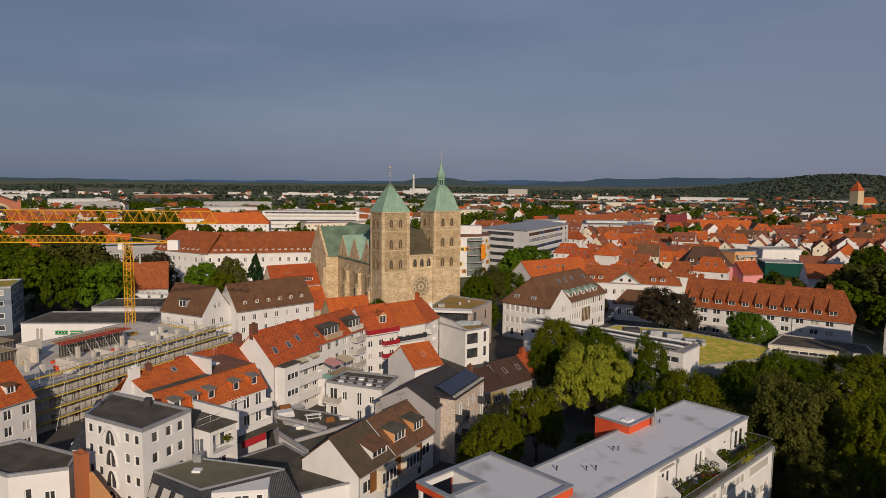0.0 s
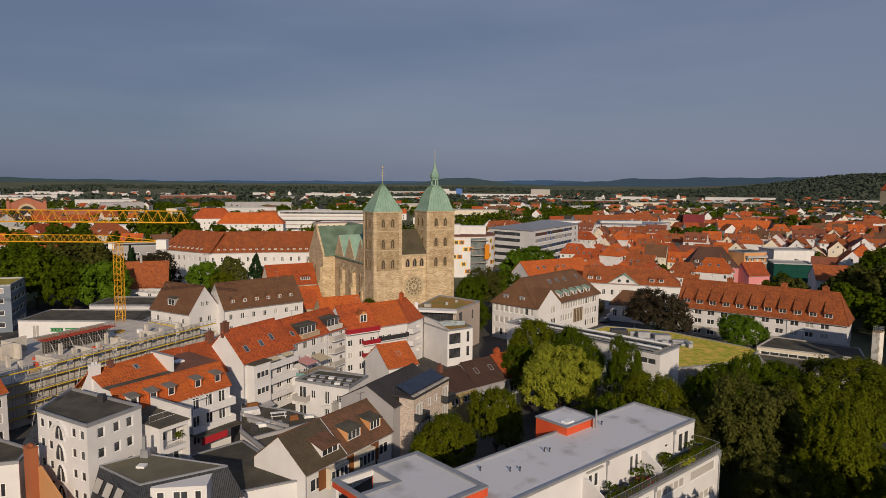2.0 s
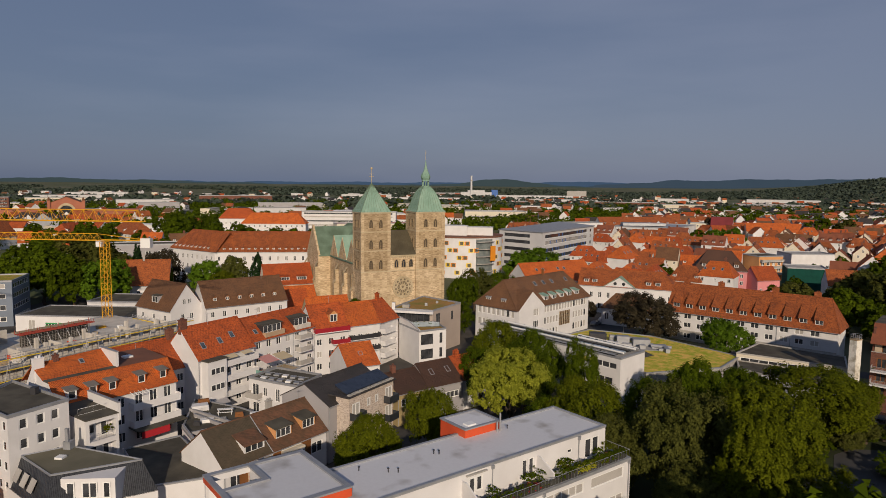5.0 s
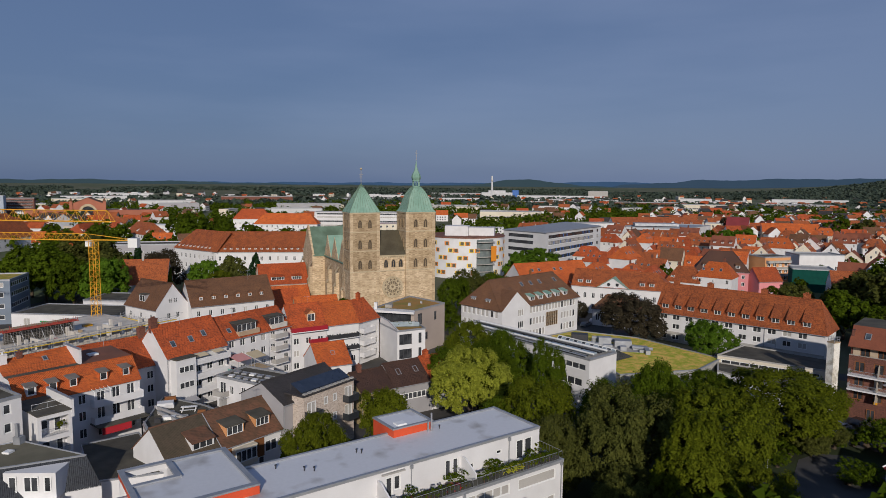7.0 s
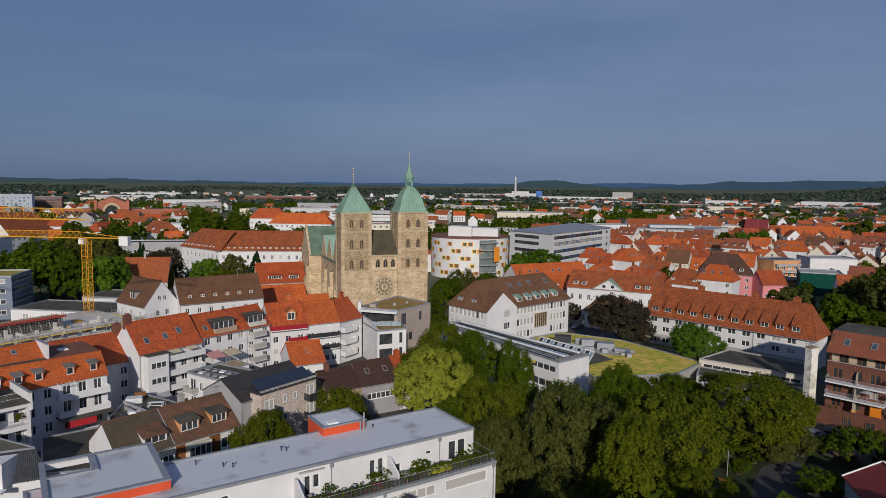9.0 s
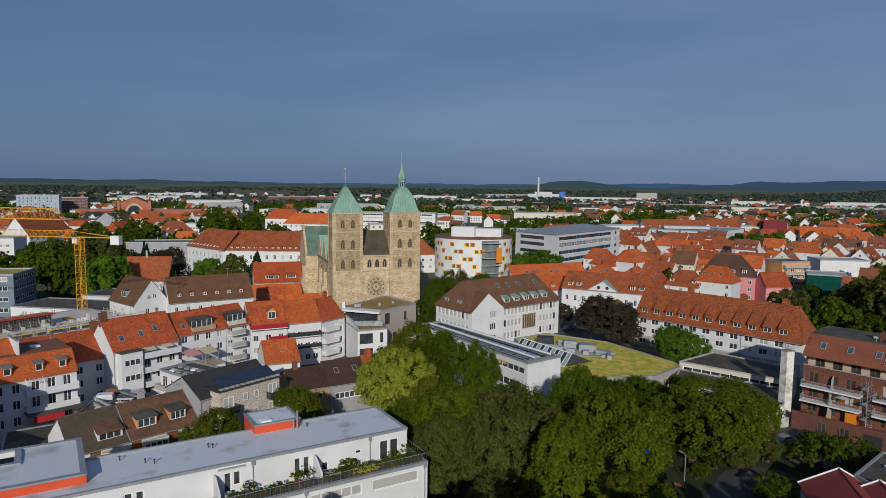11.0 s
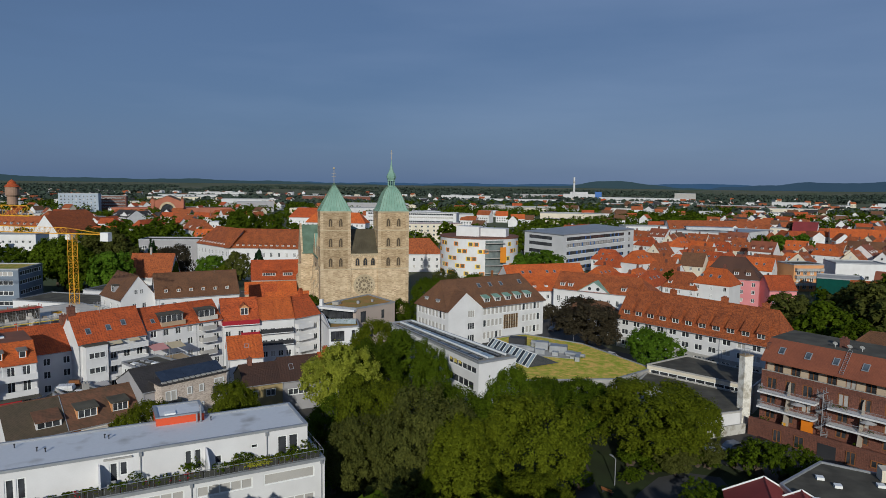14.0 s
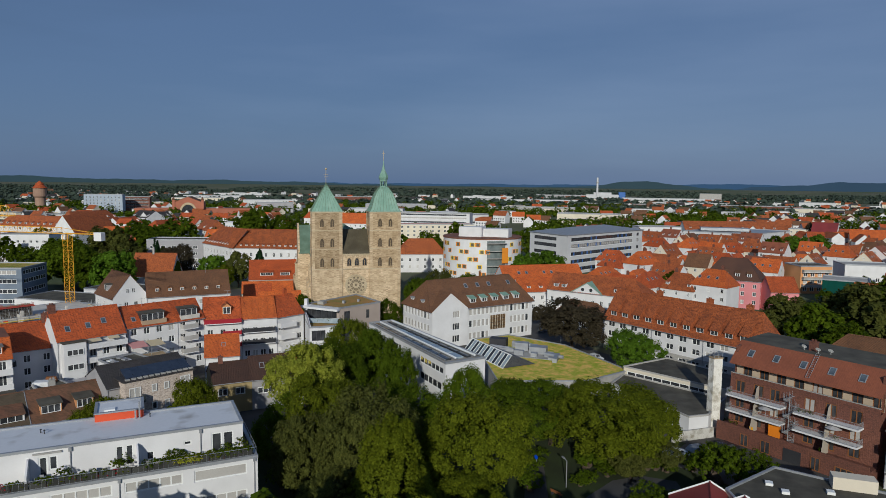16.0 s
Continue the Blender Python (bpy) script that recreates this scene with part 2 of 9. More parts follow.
M_ASPHALT = mat("asphalt", (0.055, 0.055, 0.057), (0.085, 0.083, 0.08), rough=0.95, big=0.1, fine=2.0)
M_LEAF = leafy("leaves_green", (0.030, 0.052, 0.003), (0.106, 0.146, 0.006), 0.23)
M_LEAFY = leafy("leaves_yellow_green", (0.040, 0.055, 0.003), (0.148, 0.168, 0.008), 0.22)
M_LEAFG = leafy("leaves_fresh_green", (0.050, 0.098, 0.006), (0.135, 0.225, 0.016), 0.28)
M_LEAFD = leafy("leaves_dark", (0.040, 0.047, 0.010), (0.120, 0.126, 0.026), 0.20)
M_LEAFB = leafy("leaves_copper", (0.030, 0.026, 0.016), (0.084, 0.068, 0.040), 0.2)
M_LEAFP = leafy("leaves_pale_linden", (0.135, 0.160, 0.010), (0.40, 0.415, 0.050), 0.30)
# far leaves: distance haze mixed into the green, paler and bluer
M_LEAFFAR = leafy("leaves_far_hazed", (0.066, 0.090, 0.066), (0.092, 0.115, 0.088), 0.2)
M_NEEDLE = leafy("needles", (0.012, 0.03, 0.012), (0.03, 0.06, 0.02), 0.1)


# ---- building helpers ----
def part(name, bm, material, parent, label=""):
    """Links a bmesh as one mesh object under a thing or part."""
    me = bpy.data.meshes.new(name)
    bm.to_mesh(me)
    bm.free()
    for k in (material if isinstance(material, (list, tuple)) else [material]):
        me.materials.append(k)
    ob = new(name, me)
    ob.parent = parent
    if label:
        ob["label"] = label
    return ob


def shared(name, me, parent, m, label=""):
    ob = new(name, me)
    ob.parent = parent
    ob.matrix_local = m
    if label:
        ob["label"] = label
    return ob


def thing(name, x, y, rz, label, category, group="", z=0.0):
    e = new(name)
    e.matrix_world = Matrix.Translation((x, y, z)) @ Matrix.Rotation(rz, 4, "Z")
    return tagged(e, label, category, group)


def box(bm, x0, y0, z0, x1, y1, z1, mi=0):
    v = [bm.verts.new((x, y, z)) for z in (z0, z1) for x, y in ((x0, y0), (x1, y0), (x1, y1), (x0, y1))]
    for q in ((0, 3, 2, 1), (4, 5, 6, 7), (0, 1, 5, 4), (1, 2, 6, 5), (2, 3, 7, 6), (3, 0, 4, 7)):
        bm.faces.new([v[i] for i in q]).material_index = mi


def beam(bm, a, b, r, sides=4, mi=0):
    """A straight bar from a to b."""
    a, b = Vector(a), Vector(b)
    d = (b - a).normalized()
    u = d.orthogonal().normalized()
    w = d.cross(u)
    rings = [[bm.verts.new(p + r * (math.cos(k) * u + math.sin(k) * w)) for k in [2 * math.pi * (i + 0.5) / sides for i in range(sides)]] for p in (a, b)]
    for i in range(sides):
        j = (i + 1) % sides
        bm.faces.new((rings[0][i], rings[0][j], rings[1][j], rings[1][i])).material_index = mi
    bm.faces.new(rings[0][::-1]).material_index = mi
    bm.faces.new(rings[1]).material_index = mi


def slab(polys, t, drop=Vector((0, 0, -1))):
    """A plate of thickness t under the given polygons, which share their corners."""
    bm = bmesh.new()
    top, low = {}, {}

    def key(p):
        return tuple(round(c, 4) for c in p)

    def vert(table, p, off):
        k = key(p)
        if k not in table:
            table[k] = bm.verts.new(Vector(p) + off)
        return table[k]

    edges = {}
    for poly in polys:
        bm.faces.new([vert(top, p, Vector((0, 0, 0))) for p in poly])
        bm.faces.new([vert(low, p, drop * t) for p in reversed(poly)])
        for a, b in zip(poly, list(poly[1:]) + [poly[0]]):
            a, b = key(a), key(b)
            if (b, a) in edges:
                del edges[(b, a)]
            else:
                edges[(a, b)] = 1
    for a, b in edges:
        bm.faces.new((top[b], top[a], low[a], low[b]))
    return bm


def panel(bm, o, u, w, h, holes=(), d=0.18, mi=0):
    """An upright wall face from o along u with real openings and their reveals. It looks along u x z."""
    o, u, up = Vector(o), Vector(u), Vector((0, 0, 1))
    inward = -u.cross(up)
    xs = sorted({0.0, w, *[round(c, 4) for a in holes for c in (a[0], a[0] + a[2])]})
    zs = sorted({0.0, h, *[round(c, 4) for a in holes for c in (a[1], a[1] + a[3])]})
    xs, zs = [x for x in xs if 0 <= x <= w], [z for z in zs if 0 <= z <= h]

    def at(x, z, dd=0.0):
        return bm.verts.new(o + u * x + up * z + inward * dd)

    for z0, z1 in zip(zs, zs[1:]):
        run = None
        for x0, x1 in list(zip(xs, xs[1:])) + [(w, None)]:
            solid = x1 is not None and not any(a[0] < (x0 + x1) / 2 < a[0] + a[2] and a[1] < (z0 + z1) / 2 < a[1] + a[3] for a in holes)
            if solid and run is None:
                run = x0
            if not solid and run is not None:
                bm.faces.new((at(run, z0), at(x0, z0), at(x0, z1), at(run, z1))).material_index = mi
                run = None
    for x, z, ww, hh in [a[:4] for a in holes]:
        c = [(x, z), (x + ww, z), (x + ww, z + hh), (x, z + hh)]
        for (ax, az), (bx, bz) in zip(c, c[1:] + c[:1]):
            bm.faces.new((at(ax, az), at(ax, az, d), at(bx, bz, d), at(bx, bz))).material_index = mi


WINDOWS = {}


def window_mesh(w, h, frame_mat, lights, glass, d=0.18):
    k = (round(w, 2), round(h, 2), frame_mat.name, lights, glass.name, d)
    if k not in WINDOWS:
        bm = bmesh.new()
        f, y0, y1 = (0.15 if w / lights > 0.8 else 0.11), d - 0.11, d + 0.02
        step = (w - f) / lights
        panel(bm, (0, y0, 0), (1, 0, 0), w, h, [(f + i * step, f, step - f, h - 2 * f) for i in range(lights)], y1 - y0)
        bmesh.ops.remove_doubles(bm, verts=bm.verts[:], dist=0.002)
        a = bpy.data.meshes.new("window")
        bm.to_mesh(a), bm.free()
        a.materials.append(frame_mat)
        bm = bmesh.new()
        box(bm, f, d - 0.05, f, w - f, d - 0.02, h - f)
        b = bpy.data.meshes.new("pane")
        bm.to_mesh(b), bm.free()
        b.materials.append(glass)
        WINDOWS[k] = (a, b)
    return WINDOWS[k]


rnd = random.Random(5)
SIDES = {"front": 0.0, "right": math.pi / 2, "back": math.pi, "left": -math.pi / 2}


def glaze(parent, origin, side, holes, frame_mat=None, glass=None, blind=0.12, d=0.18, far=False):
    """Puts a window with its pane into every opening."""
    r = Matrix.Rotation(SIDES[side], 4, "Z")
    for a in holes:
        x, z, w, h = a[:4]
        lights = a[4] if len(a) > 4 else (1 if w < 0.9 else 2 if w < 1.9 else max(2, round(w / 0.9)))
        g = glass or (M_BLIND if rnd.random() < blind else M_GLASS)
        fm, pm = window_mesh(w, h, frame_mat or M_FRAME, lights, g, d)
        ob = shared("window", fm, parent, Matrix.Translation(Vector(origin)) @ r @ Matrix.Translation((x, 0, z)))
        shared("pane", pm, ob, Matrix())


def far_window(parent, holes, m, d=0.12):
    """One-piece windows for houses far off."""
    for x, z, w, h in holes:
        k = (round(w, 2), round(h, 2), "far")
        if k not in WINDOWS:
            bm = bmesh.new()
            panel(bm, (0, -0.03, 0), (1, 0, 0), w, h, [(0.1, 0.1, w / 2 - 0.15, h - 0.2), (w / 2 + 0.05, 0.1, w / 2 - 0.15, h - 0.2)], 0.09)
            box(bm, 0.02, 0.0, 0.02, w - 0.02, 0.04, h - 0.02, 1)
            me = bpy.data.meshes.new("window")
            bm.to_mesh(me), bm.free()
            me.materials.append(M_FRAME), me.materials.append(M_GLASS)
            WINDOWS[k] = me
        shared("window", WINDOWS[k], parent, m @ Matrix.Translation((x, 0, z)))


def grid(length, zs, n, w, h, margin=1.0, lights=None, skip=()):
    """Openings: a row of n at each height."""
    gap = (length - 2 * margin - n * w) / max(1, n - 1)
    return [(margin + i * (w + gap), z, w, h) + ((lights,) if lights else ()) for j, z in enumerate(zs) for i in range(n) if (i, j) not in skip]


def glazed_mesh(w, h, lights):
    """A small window with frame and glass in one mesh."""
    k = (round(w, 2), round(h, 2), lights, "glazed")
    if k not in WINDOWS:
        bm = bmesh.new()
        f = 0.11
        step = (w - f) / lights
        panel(bm, (0, 0.02, 0), (1, 0, 0), w, h, [(f + i * step, f, step - f, h - 2 * f) for i in range(lights)], 0.08)
        box(bm, f / 2, 0.07, f / 2, w - f / 2, 0.1, h - f / 2, 1)
        me = bpy.data.meshes.new("window")
        bm.to_mesh(me), bm.free()
        me.materials.append(M_FRAME), me.materials.append(M_GLASS)
        WINDOWS[k] = me
    return WINDOWS[k]


def dormer(parent, x, z, w, h, eave, s, style, roof_mat, cheek_mat, rise=0.0, lights=2, y0=0.0):
    """A dormer on the front slope, its sill at height z."""
    yf = y0 + (z - eave) / s
    top = z + h
    s2 = rise
    yb = yf + h / max(0.05, s - s2)
    d = part("dormer", bmesh.new(), cheek_mat, parent)
    bm = bmesh.new()
    hole = [(0.14, 0.14, w - 0.28, h - 0.28, lights)]
    panel(bm, (x, yf, z), (1, 0, 0), w, h, hole, 0.1)
    zb = top + s2 * (yb - yf)
    for xx, flip in ((x, 1), (x + w, 0)):
        tri = [(xx, yf, z), (xx, yf, top), (xx, yb, zb)]
        bm.faces.new([bm.verts.new(p) for p in (tri if not flip else tri[::-1])][::-1])
    bm.to_mesh(d.data)
    bm.free()
    o = 0.16
    if style == "gable":
        zr = top + w * 0.42
        yr = yf + (zr - z) / s
        polys = [[(x - o, yf - o, top - 0.08), (x + w / 2, yf - o, zr), (x + w / 2, yr, zr), (x - o, yb, top - 0.08)][::-1],
                 [(x + w + o, yf - o, top - 0.08), (x + w + o, yb, top - 0.08), (x + w / 2, yr, zr), (x + w / 2, yf - o, zr)][::-1]]
        g = bmesh.new()
        g.faces.new([g.verts.new(p) for p in ((x, yf, top), (x + w, yf, top), (x + w / 2, yf, zr - 0.06))])
        part("gable", g, cheek_mat, d)
    else:
        zf = top - s2 * o + 0.06
        polys = [[(x - o, yf - o - 0.1, zf), (x + w + o, yf - o - 0.1, zf), (x + w + o, yb + 0.1, zb + 0.12), (x - o, yb + 0.1, zb + 0.12)]]
    part("dormer_roof", slab(polys, 0.12), roof_mat, d)
    shared("window", glazed_mesh(w - 0.28, h - 0.28, lights), d, Matrix.Translation((x + 0.14, yf, z + 0.14)))
    return d


def skylight(parent, x, z, w, h, eave, s, y0=0.0):
    """A roof window lying on the front slope."""
    a = math.atan(s)
    m = Matrix.Translation((x, y0 + (z - eave) / s, z)) @ Matrix.Rotation(a, 4, "X")
    bm = bmesh.new()
    box(bm, 0, 0, 0.0, w, 0.1, 0.16), box(bm, 0, h - 0.1, 0, w, h, 0.16)
    box(bm, 0, 0.1, 0, 0.1, h - 0.1, 0.16), box(bm, w - 0.1, 0.1, 0, w, h - 0.1, 0.16)
    f = part("skylight", bm, M_METAL, parent)
    f.matrix_local = m
    bm = bmesh.new()
    box(bm, 0.1, 0.1, 0.02, w - 0.1, h - 0.1, 0.11)
    part("pane", bm, M_SKYL, f)


def chimney(parent, x, y, z0, z1, w=0.7, d=0.7, material=None):
    bm = bmesh.new()
    box(bm, x - w / 2, y - d / 2, z0, x + w / 2, y + d / 2, z1)
    box(bm, x - w / 2 - 0.06, y - d / 2 - 0.06, z1, x + w / 2 + 0.06, y + d / 2 + 0.06, z1 + 0.12)
    n = 2 if w > 0.8 else 1
    for i in range(n):
        cx = x + (i - (n - 1) / 2) * 0.45
        box(bm, cx - 0.13, y - 0.13, z1 + 0.12, cx + 0.13, y + 0.13, z1 + 0.45)
    part("chimney", bm, material or M_BRICK, parent)


def house(name, label, p0, p1, depth, eave, ridge, roof=None, wall=None, hip=(0, 0), front=(), back=(), left=(), right=(),
          over=0.35, ends=0.12, frame_mat=None, group="houses of the town", blind=0.12, ridge_y=None, category="house", roof_label="", z=0.0, plain=False):
    """A house with a pitched roof. p0 to p1 is the eave line of the front, which looks to the right of that way."""
    roof, wall = roof or M_RED, wall or M_WHITE
    p0, p1 = Vector(p0), Vector(p1)
    L = (p1 - p0).length
    rz = math.atan2(p1.y - p0.y, p1.x - p0.x)
    e = thing(name, p0.x, p0.y, rz, label, category, group, z)
    D, yr = depth, ridge_y or depth / 2
    bm = bmesh.new()
    panel(bm, (0, 0, 0), (1, 0, 0), L, eave, front)
    panel(bm, (L, D, 0), (-1, 0, 0), L, eave, back)
    panel(bm, (0, D, 0), (0, -1, 0), D, eave, left)
    panel(bm, (L, 0, 0), (0, 1, 0), D, eave, right)
    for x, k in ((0, 0), (L, 1)):
        if not hip[k]:
            t = [(x, 0, eave), (x, D, eave), (x, yr, ridge - 0.05)]
            bm.faces.new([bm.verts.new(p) for p in (t if k else t[::-1])])
    part("wall", bm, wall, e)
    s, sb = (ridge - eave) / yr, (ridge - eave) / (D - yr)
    zf, zb = eave - s * over, eave - sb * over
    xl, xr = (-over if hip[0] else -ends), (L + over if hip[1] else L + ends)
    rl, rr = (hip[0] or -ends), (L - hip[1] if hip[1] else L + ends)
    t = 0.14
    A, B, C, E = (xl, -over, zf + t), (xr, -over, zf + t), (xr, D + over, zb + t), (xl, D + over, zb + t)
    R0, R1 = (rl, yr, ridge + t), (rr, yr, ridge + t)
    polys = [[A, B, R1, R0], [C, E, R0, R1]]
    if hip[0]:
        polys.append([E, A, R0])
    if hip[1]:
        polys.append([B, C, R1])
    part("roof", slab(polys, t), roof, e, roof_label)
    if plain:
        return e, L, s
    bm = bmesh.new()
    beam(bm, R0, R1, 0.13, 6)
    for q, k in ((A, 0), (E, 0), (B, 1), (C, 1)):
        if hip[k]:
            beam(bm, (R0, R1)[k], q, 0.11, 5)
    part("ridge_tiles", bm, roof, e)
    bm = bmesh.new()
    beam(bm, (xl, -over - 0.06, zf), (xr, -over - 0.06, zf), 0.07, 6)
    beam(bm, (0.12, -0.08, 0.1), (0.12, -0.08, zf), 0.05, 6)
    part("gutter", bm, M_METAL, e)
    glaze(e, (0, 0, 0), "front", front, frame_mat, None, blind)
    glaze(e, (L, D, 0), "back", back, frame_mat, None, blind)
    glaze(e, (0, D, 0), "left", left, frame_mat, None, blind)
    glaze(e, (L, 0, 0), "right", right, frame_mat, None, blind)
    return e, L, s


def flat(name, label, p0, p1, depth, h, roof=None, wall=None, front=(), back=(), left=(), right=(), parapet=0.35, frame_mat=None,
         cap=None, group="flat-roofed buildings", category="building", blind=0.1, z=0.0, d=0.18, glass=None):
    """A flat-roofed building with a parapet; p0 to p1 is its front, which looks to the right of that way."""
    roof, wall = roof or M_BITUMEN, wall or M_WHITE
    p0, p1 = Vector(p0), Vector(p1)
    L, D = (p1 - p0).length, depth
    e = thing(name, p0.x, p0.y, math.atan2(p1.y - p0.y, p1.x - p0.x), label, category, group, z)
    bm = bmesh.new()
    panel(bm, (0, 0, 0), (1, 0, 0), L, h, front, d)
    panel(bm, (L, D, 0), (-1, 0, 0), L, h, back, d)
    panel(bm, (0, D, 0), (0, -1, 0), D, h, left, d)
    panel(bm, (L, 0, 0), (0, 1, 0), D, h, right, d)
    part("wall", bm, wall, e)
    bm = bmesh.new()
    box(bm, 0.05, 0.05, h - parapet - 0.25, L - 0.05, D - 0.05, h - parapet)
    part("roof", bm, roof, e)
    bm = bmesh.new()
    w, o, t = 0.28, 0.06, 0.07
    for a in ((-o, -o, L + o, w), (-o, D - w, L + o, D + o), (-o, w, w, D - w), (L - w, w, L + o, D - w)):
        box(bm, a[0], a[1], h - parapet - 0.1, a[2], a[3], h + t)
    part("parapet_cap", bm, cap or M_METAL, e)
    glaze(e, (0, 0, 0), "front", front, frame_mat, glass, blind, d)
    glaze(e, (L, D, 0), "back", back, frame_mat, glass, blind, d)
    glaze(e, (0, D, 0), "left", left, frame_mat, glass, blind, d)
    glaze(e, (L, 0, 0), "right", right, frame_mat, glass, blind, d)
    return e, L


def flat_poly(name, label, pts, h, roof=None, wall=None, openings=None, parapet=0.3, cap=None, frame_mat=None, category="building", group="", z=0.0, blind=0.1):
    """A flat-roofed building on any convex plan, corners counter-clockwise seen from above."""
    roof, wall, openings = roof or M_BITUMEN, wall or M_WHITE, openings or {}
    o = Vector(pts[0])
    e = thing(name, o.x, o.y, 0.0, label, category, group, z)
    q = [Vector(p) - o for p in pts]
    n = len(q)
    bm = bmesh.new()
    for i in range(n):
        d = q[(i + 1) % n] - q[i]
        panel(bm, (q[i].x, q[i].y, 0), (d.x / d.length, d.y / d.length, 0), d.length, h, openings.get(i, ()))
    part("wall", bm, wall, e)
    c = sum(q, Vector((0, 0))) / n
    inner = [p + (c - p).normalized() * 0.3 for p in q]
    part("roof", slab([[(p.x, p.y, h - parapet) for p in inner]], 0.2), roof, e)
    outer = [p - (c - p).normalized() * 0.07 for p in q]
    bm = bmesh.new()
    for i in range(n):
        j = (i + 1) % n
        a, b, k, l = outer[i], outer[j], inner[j], inner[i]
        v = [bm.verts.new((p.x, p.y, zz)) for zz in (h - parapet - 0.05, h + 0.07) for p in (a, b, k, l)]
        for f in ((4, 5, 6, 7), (0, 1, 5, 4), (2, 3, 7, 6), (3, 2, 1, 0)):
            bm.faces.new([v[t] for t in f])
    bmesh.ops.remove_doubles(bm, verts=bm.verts[:], dist=0.001)
    part("parapet_cap", bm, cap or M_METAL, e)
    for i, holes in openings.items():
        d = q[(i + 1) % n] - q[i]
        m = Matrix.Translation((q[i].x, q[i].y, 0)) @ Matrix.Rotation(math.atan2(d.y, d.x), 4, "Z")
        for a in holes:
            x, zz, w, hh = a[:4]
            lights = a[4] if len(a) > 4 else (1 if w < 0.9 else 2)
            fm, pm = window_mesh(w, hh, frame_mat or M_FRAME, lights, M_BLIND if rnd.random() < blind else M_GLASS)
            ob = shared("window", fm, e, m @ Matrix.Translation((x, 0, zz)))
            shared("pane", pm, ob, Matrix())
    return e


def railing(parent, a, b, h=1.0, material=None, gap=0.14):
    """A metal balustrade of thin bars from a to b."""
    a, b = Vector(a), Vector(b)
    up = Vector((0, 0, h))
    bm = bmesh.new()
    beam(bm, a + up, b + up, 0.03, 4)
    beam(bm, a + up * 0.1, b + up * 0.1, 0.02, 4)
    n = max(1, int((b - a).length / gap))
    for i in range(n + 1):
        p = a.lerp(b, i / n)
        beam(bm, p, p + up, 0.012, 3)
    return part("railing", bm, material or M_METAL, parent)


def balcony(parent, x, z, w, d, rail_mat, h=1.0, slab_mat=None, y=0.0):
    """A balcony slab with a parapet on three sides."""
    bm = bmesh.new()
    box(bm, x, y - d, z - 0.18, x + w, y, z)
    b = part("balcony", bm, slab_mat or M_WHITE, parent)
    bm = bmesh.new()
    box(bm, x, y - d, z, x + w, y - d + 0.08, z + h)
    box(bm, x, y - d + 0.08, z, x + 0.08, y, z + h)
    box(bm, x + w - 0.08, y - d + 0.08, z, x + w, y, z + h)
    part("balustrade", bm, rail_mat, b)
    return b


# ---- trees ----
def leaf_mesh(name, seed, rx, rz, n, size, material, lobes=9, cone=0.0):
    """A crown of boughs, each set with tufts, each tuft of many separate leaves."""
    g = np.random.default_rng(seed)
    i = np.arange(lobes)
    cz = 0.97 - 1.3 * (i + 0.5) / lobes
    ang = i * 2.39996 + g.uniform(0, 6.28)
    way = np.stack([np.sqrt(1 - cz ** 2) * np.cos(ang), np.sqrt(1 - cz ** 2) * np.sin(ang), cz], 1)
    c = (way + g.normal(size=(lobes, 3)) * 0.12) * g.uniform(0.40, 0.66, lobes)[:, None]
    r = g.uniform(0.30, 0.47, lobes)
    tufts = max(lobes * 2, min(n // 30, 370))
    k = g.integers(0, lobes, tufts * 4)
    d = g.normal(size=(tufts * 4, 3)) + c[k] * 0.9 + (0, 0, 0.25)
    d /= np.linalg.norm(d, axis=1)[:, None]
    q = c[k] + d * (r[k] * g.uniform(0.72, 1.15, tufts * 4))[:, None] * (1.0, 1.0, 0.8)
    gap = np.linalg.norm(q[:, None, :] - c[None], axis=2) / r[None]
    gap[np.arange(len(k)), k] = 9.0
    ok = np.flatnonzero(gap.min(axis=1) > 0.78)[:tufts]
    q, d = q[ok], d[ok]
    tr = g.uniform(0.06, 0.15, len(q))
    t = g.integers(0, len(q), n)
    e = g.normal(size=(n, 3))
    e /= np.linalg.norm(e, axis=1)[:, None]
    p = q[t] + (e + d[t] * 0.2 - np.array((0, 0, 0.12))) * (tr[t] * g.uniform(0.15, 1.0, n) ** 0.5)[:, None]
    core = g.random(n) < 0.05
    p[core] *= g.uniform(0.35, 0.8, core.sum())[:, None]
    if cone:
        f = np.clip((p[:, 2] + 1) / 2, 0, 1)
        p[:, :2] *= (1.15 - cone * f)[:, None]
    p = p * (rx, rx, rz)
    nrm = d[t] * 0.4 + e * 0.55 + g.normal(size=(n, 3)) * 0.36 + (0, 0, 0.75)
    nrm /= np.linalg.norm(nrm, axis=1)[:, None]
    a = np.cross(nrm, g.normal(size=(n, 3)))
    a /= np.linalg.norm(a, axis=1)[:, None]
    b = np.cross(nrm, a)
    s = size * g.uniform(0.6, 1.3, n)[:, None]
    v = np.stack([p + a * s, p - a * s * 0.6 + b * s * 0.7, p - a * s * 0.6 - b * s * 0.7], 1).reshape(-1, 3)
    me = bpy.data.meshes.new(name)
    me.from_pydata(v.tolist(), [], [(3 * i, 3 * i + 1, 3 * i + 2) for i in range(n)])
    me.materials.append(material)
    return me


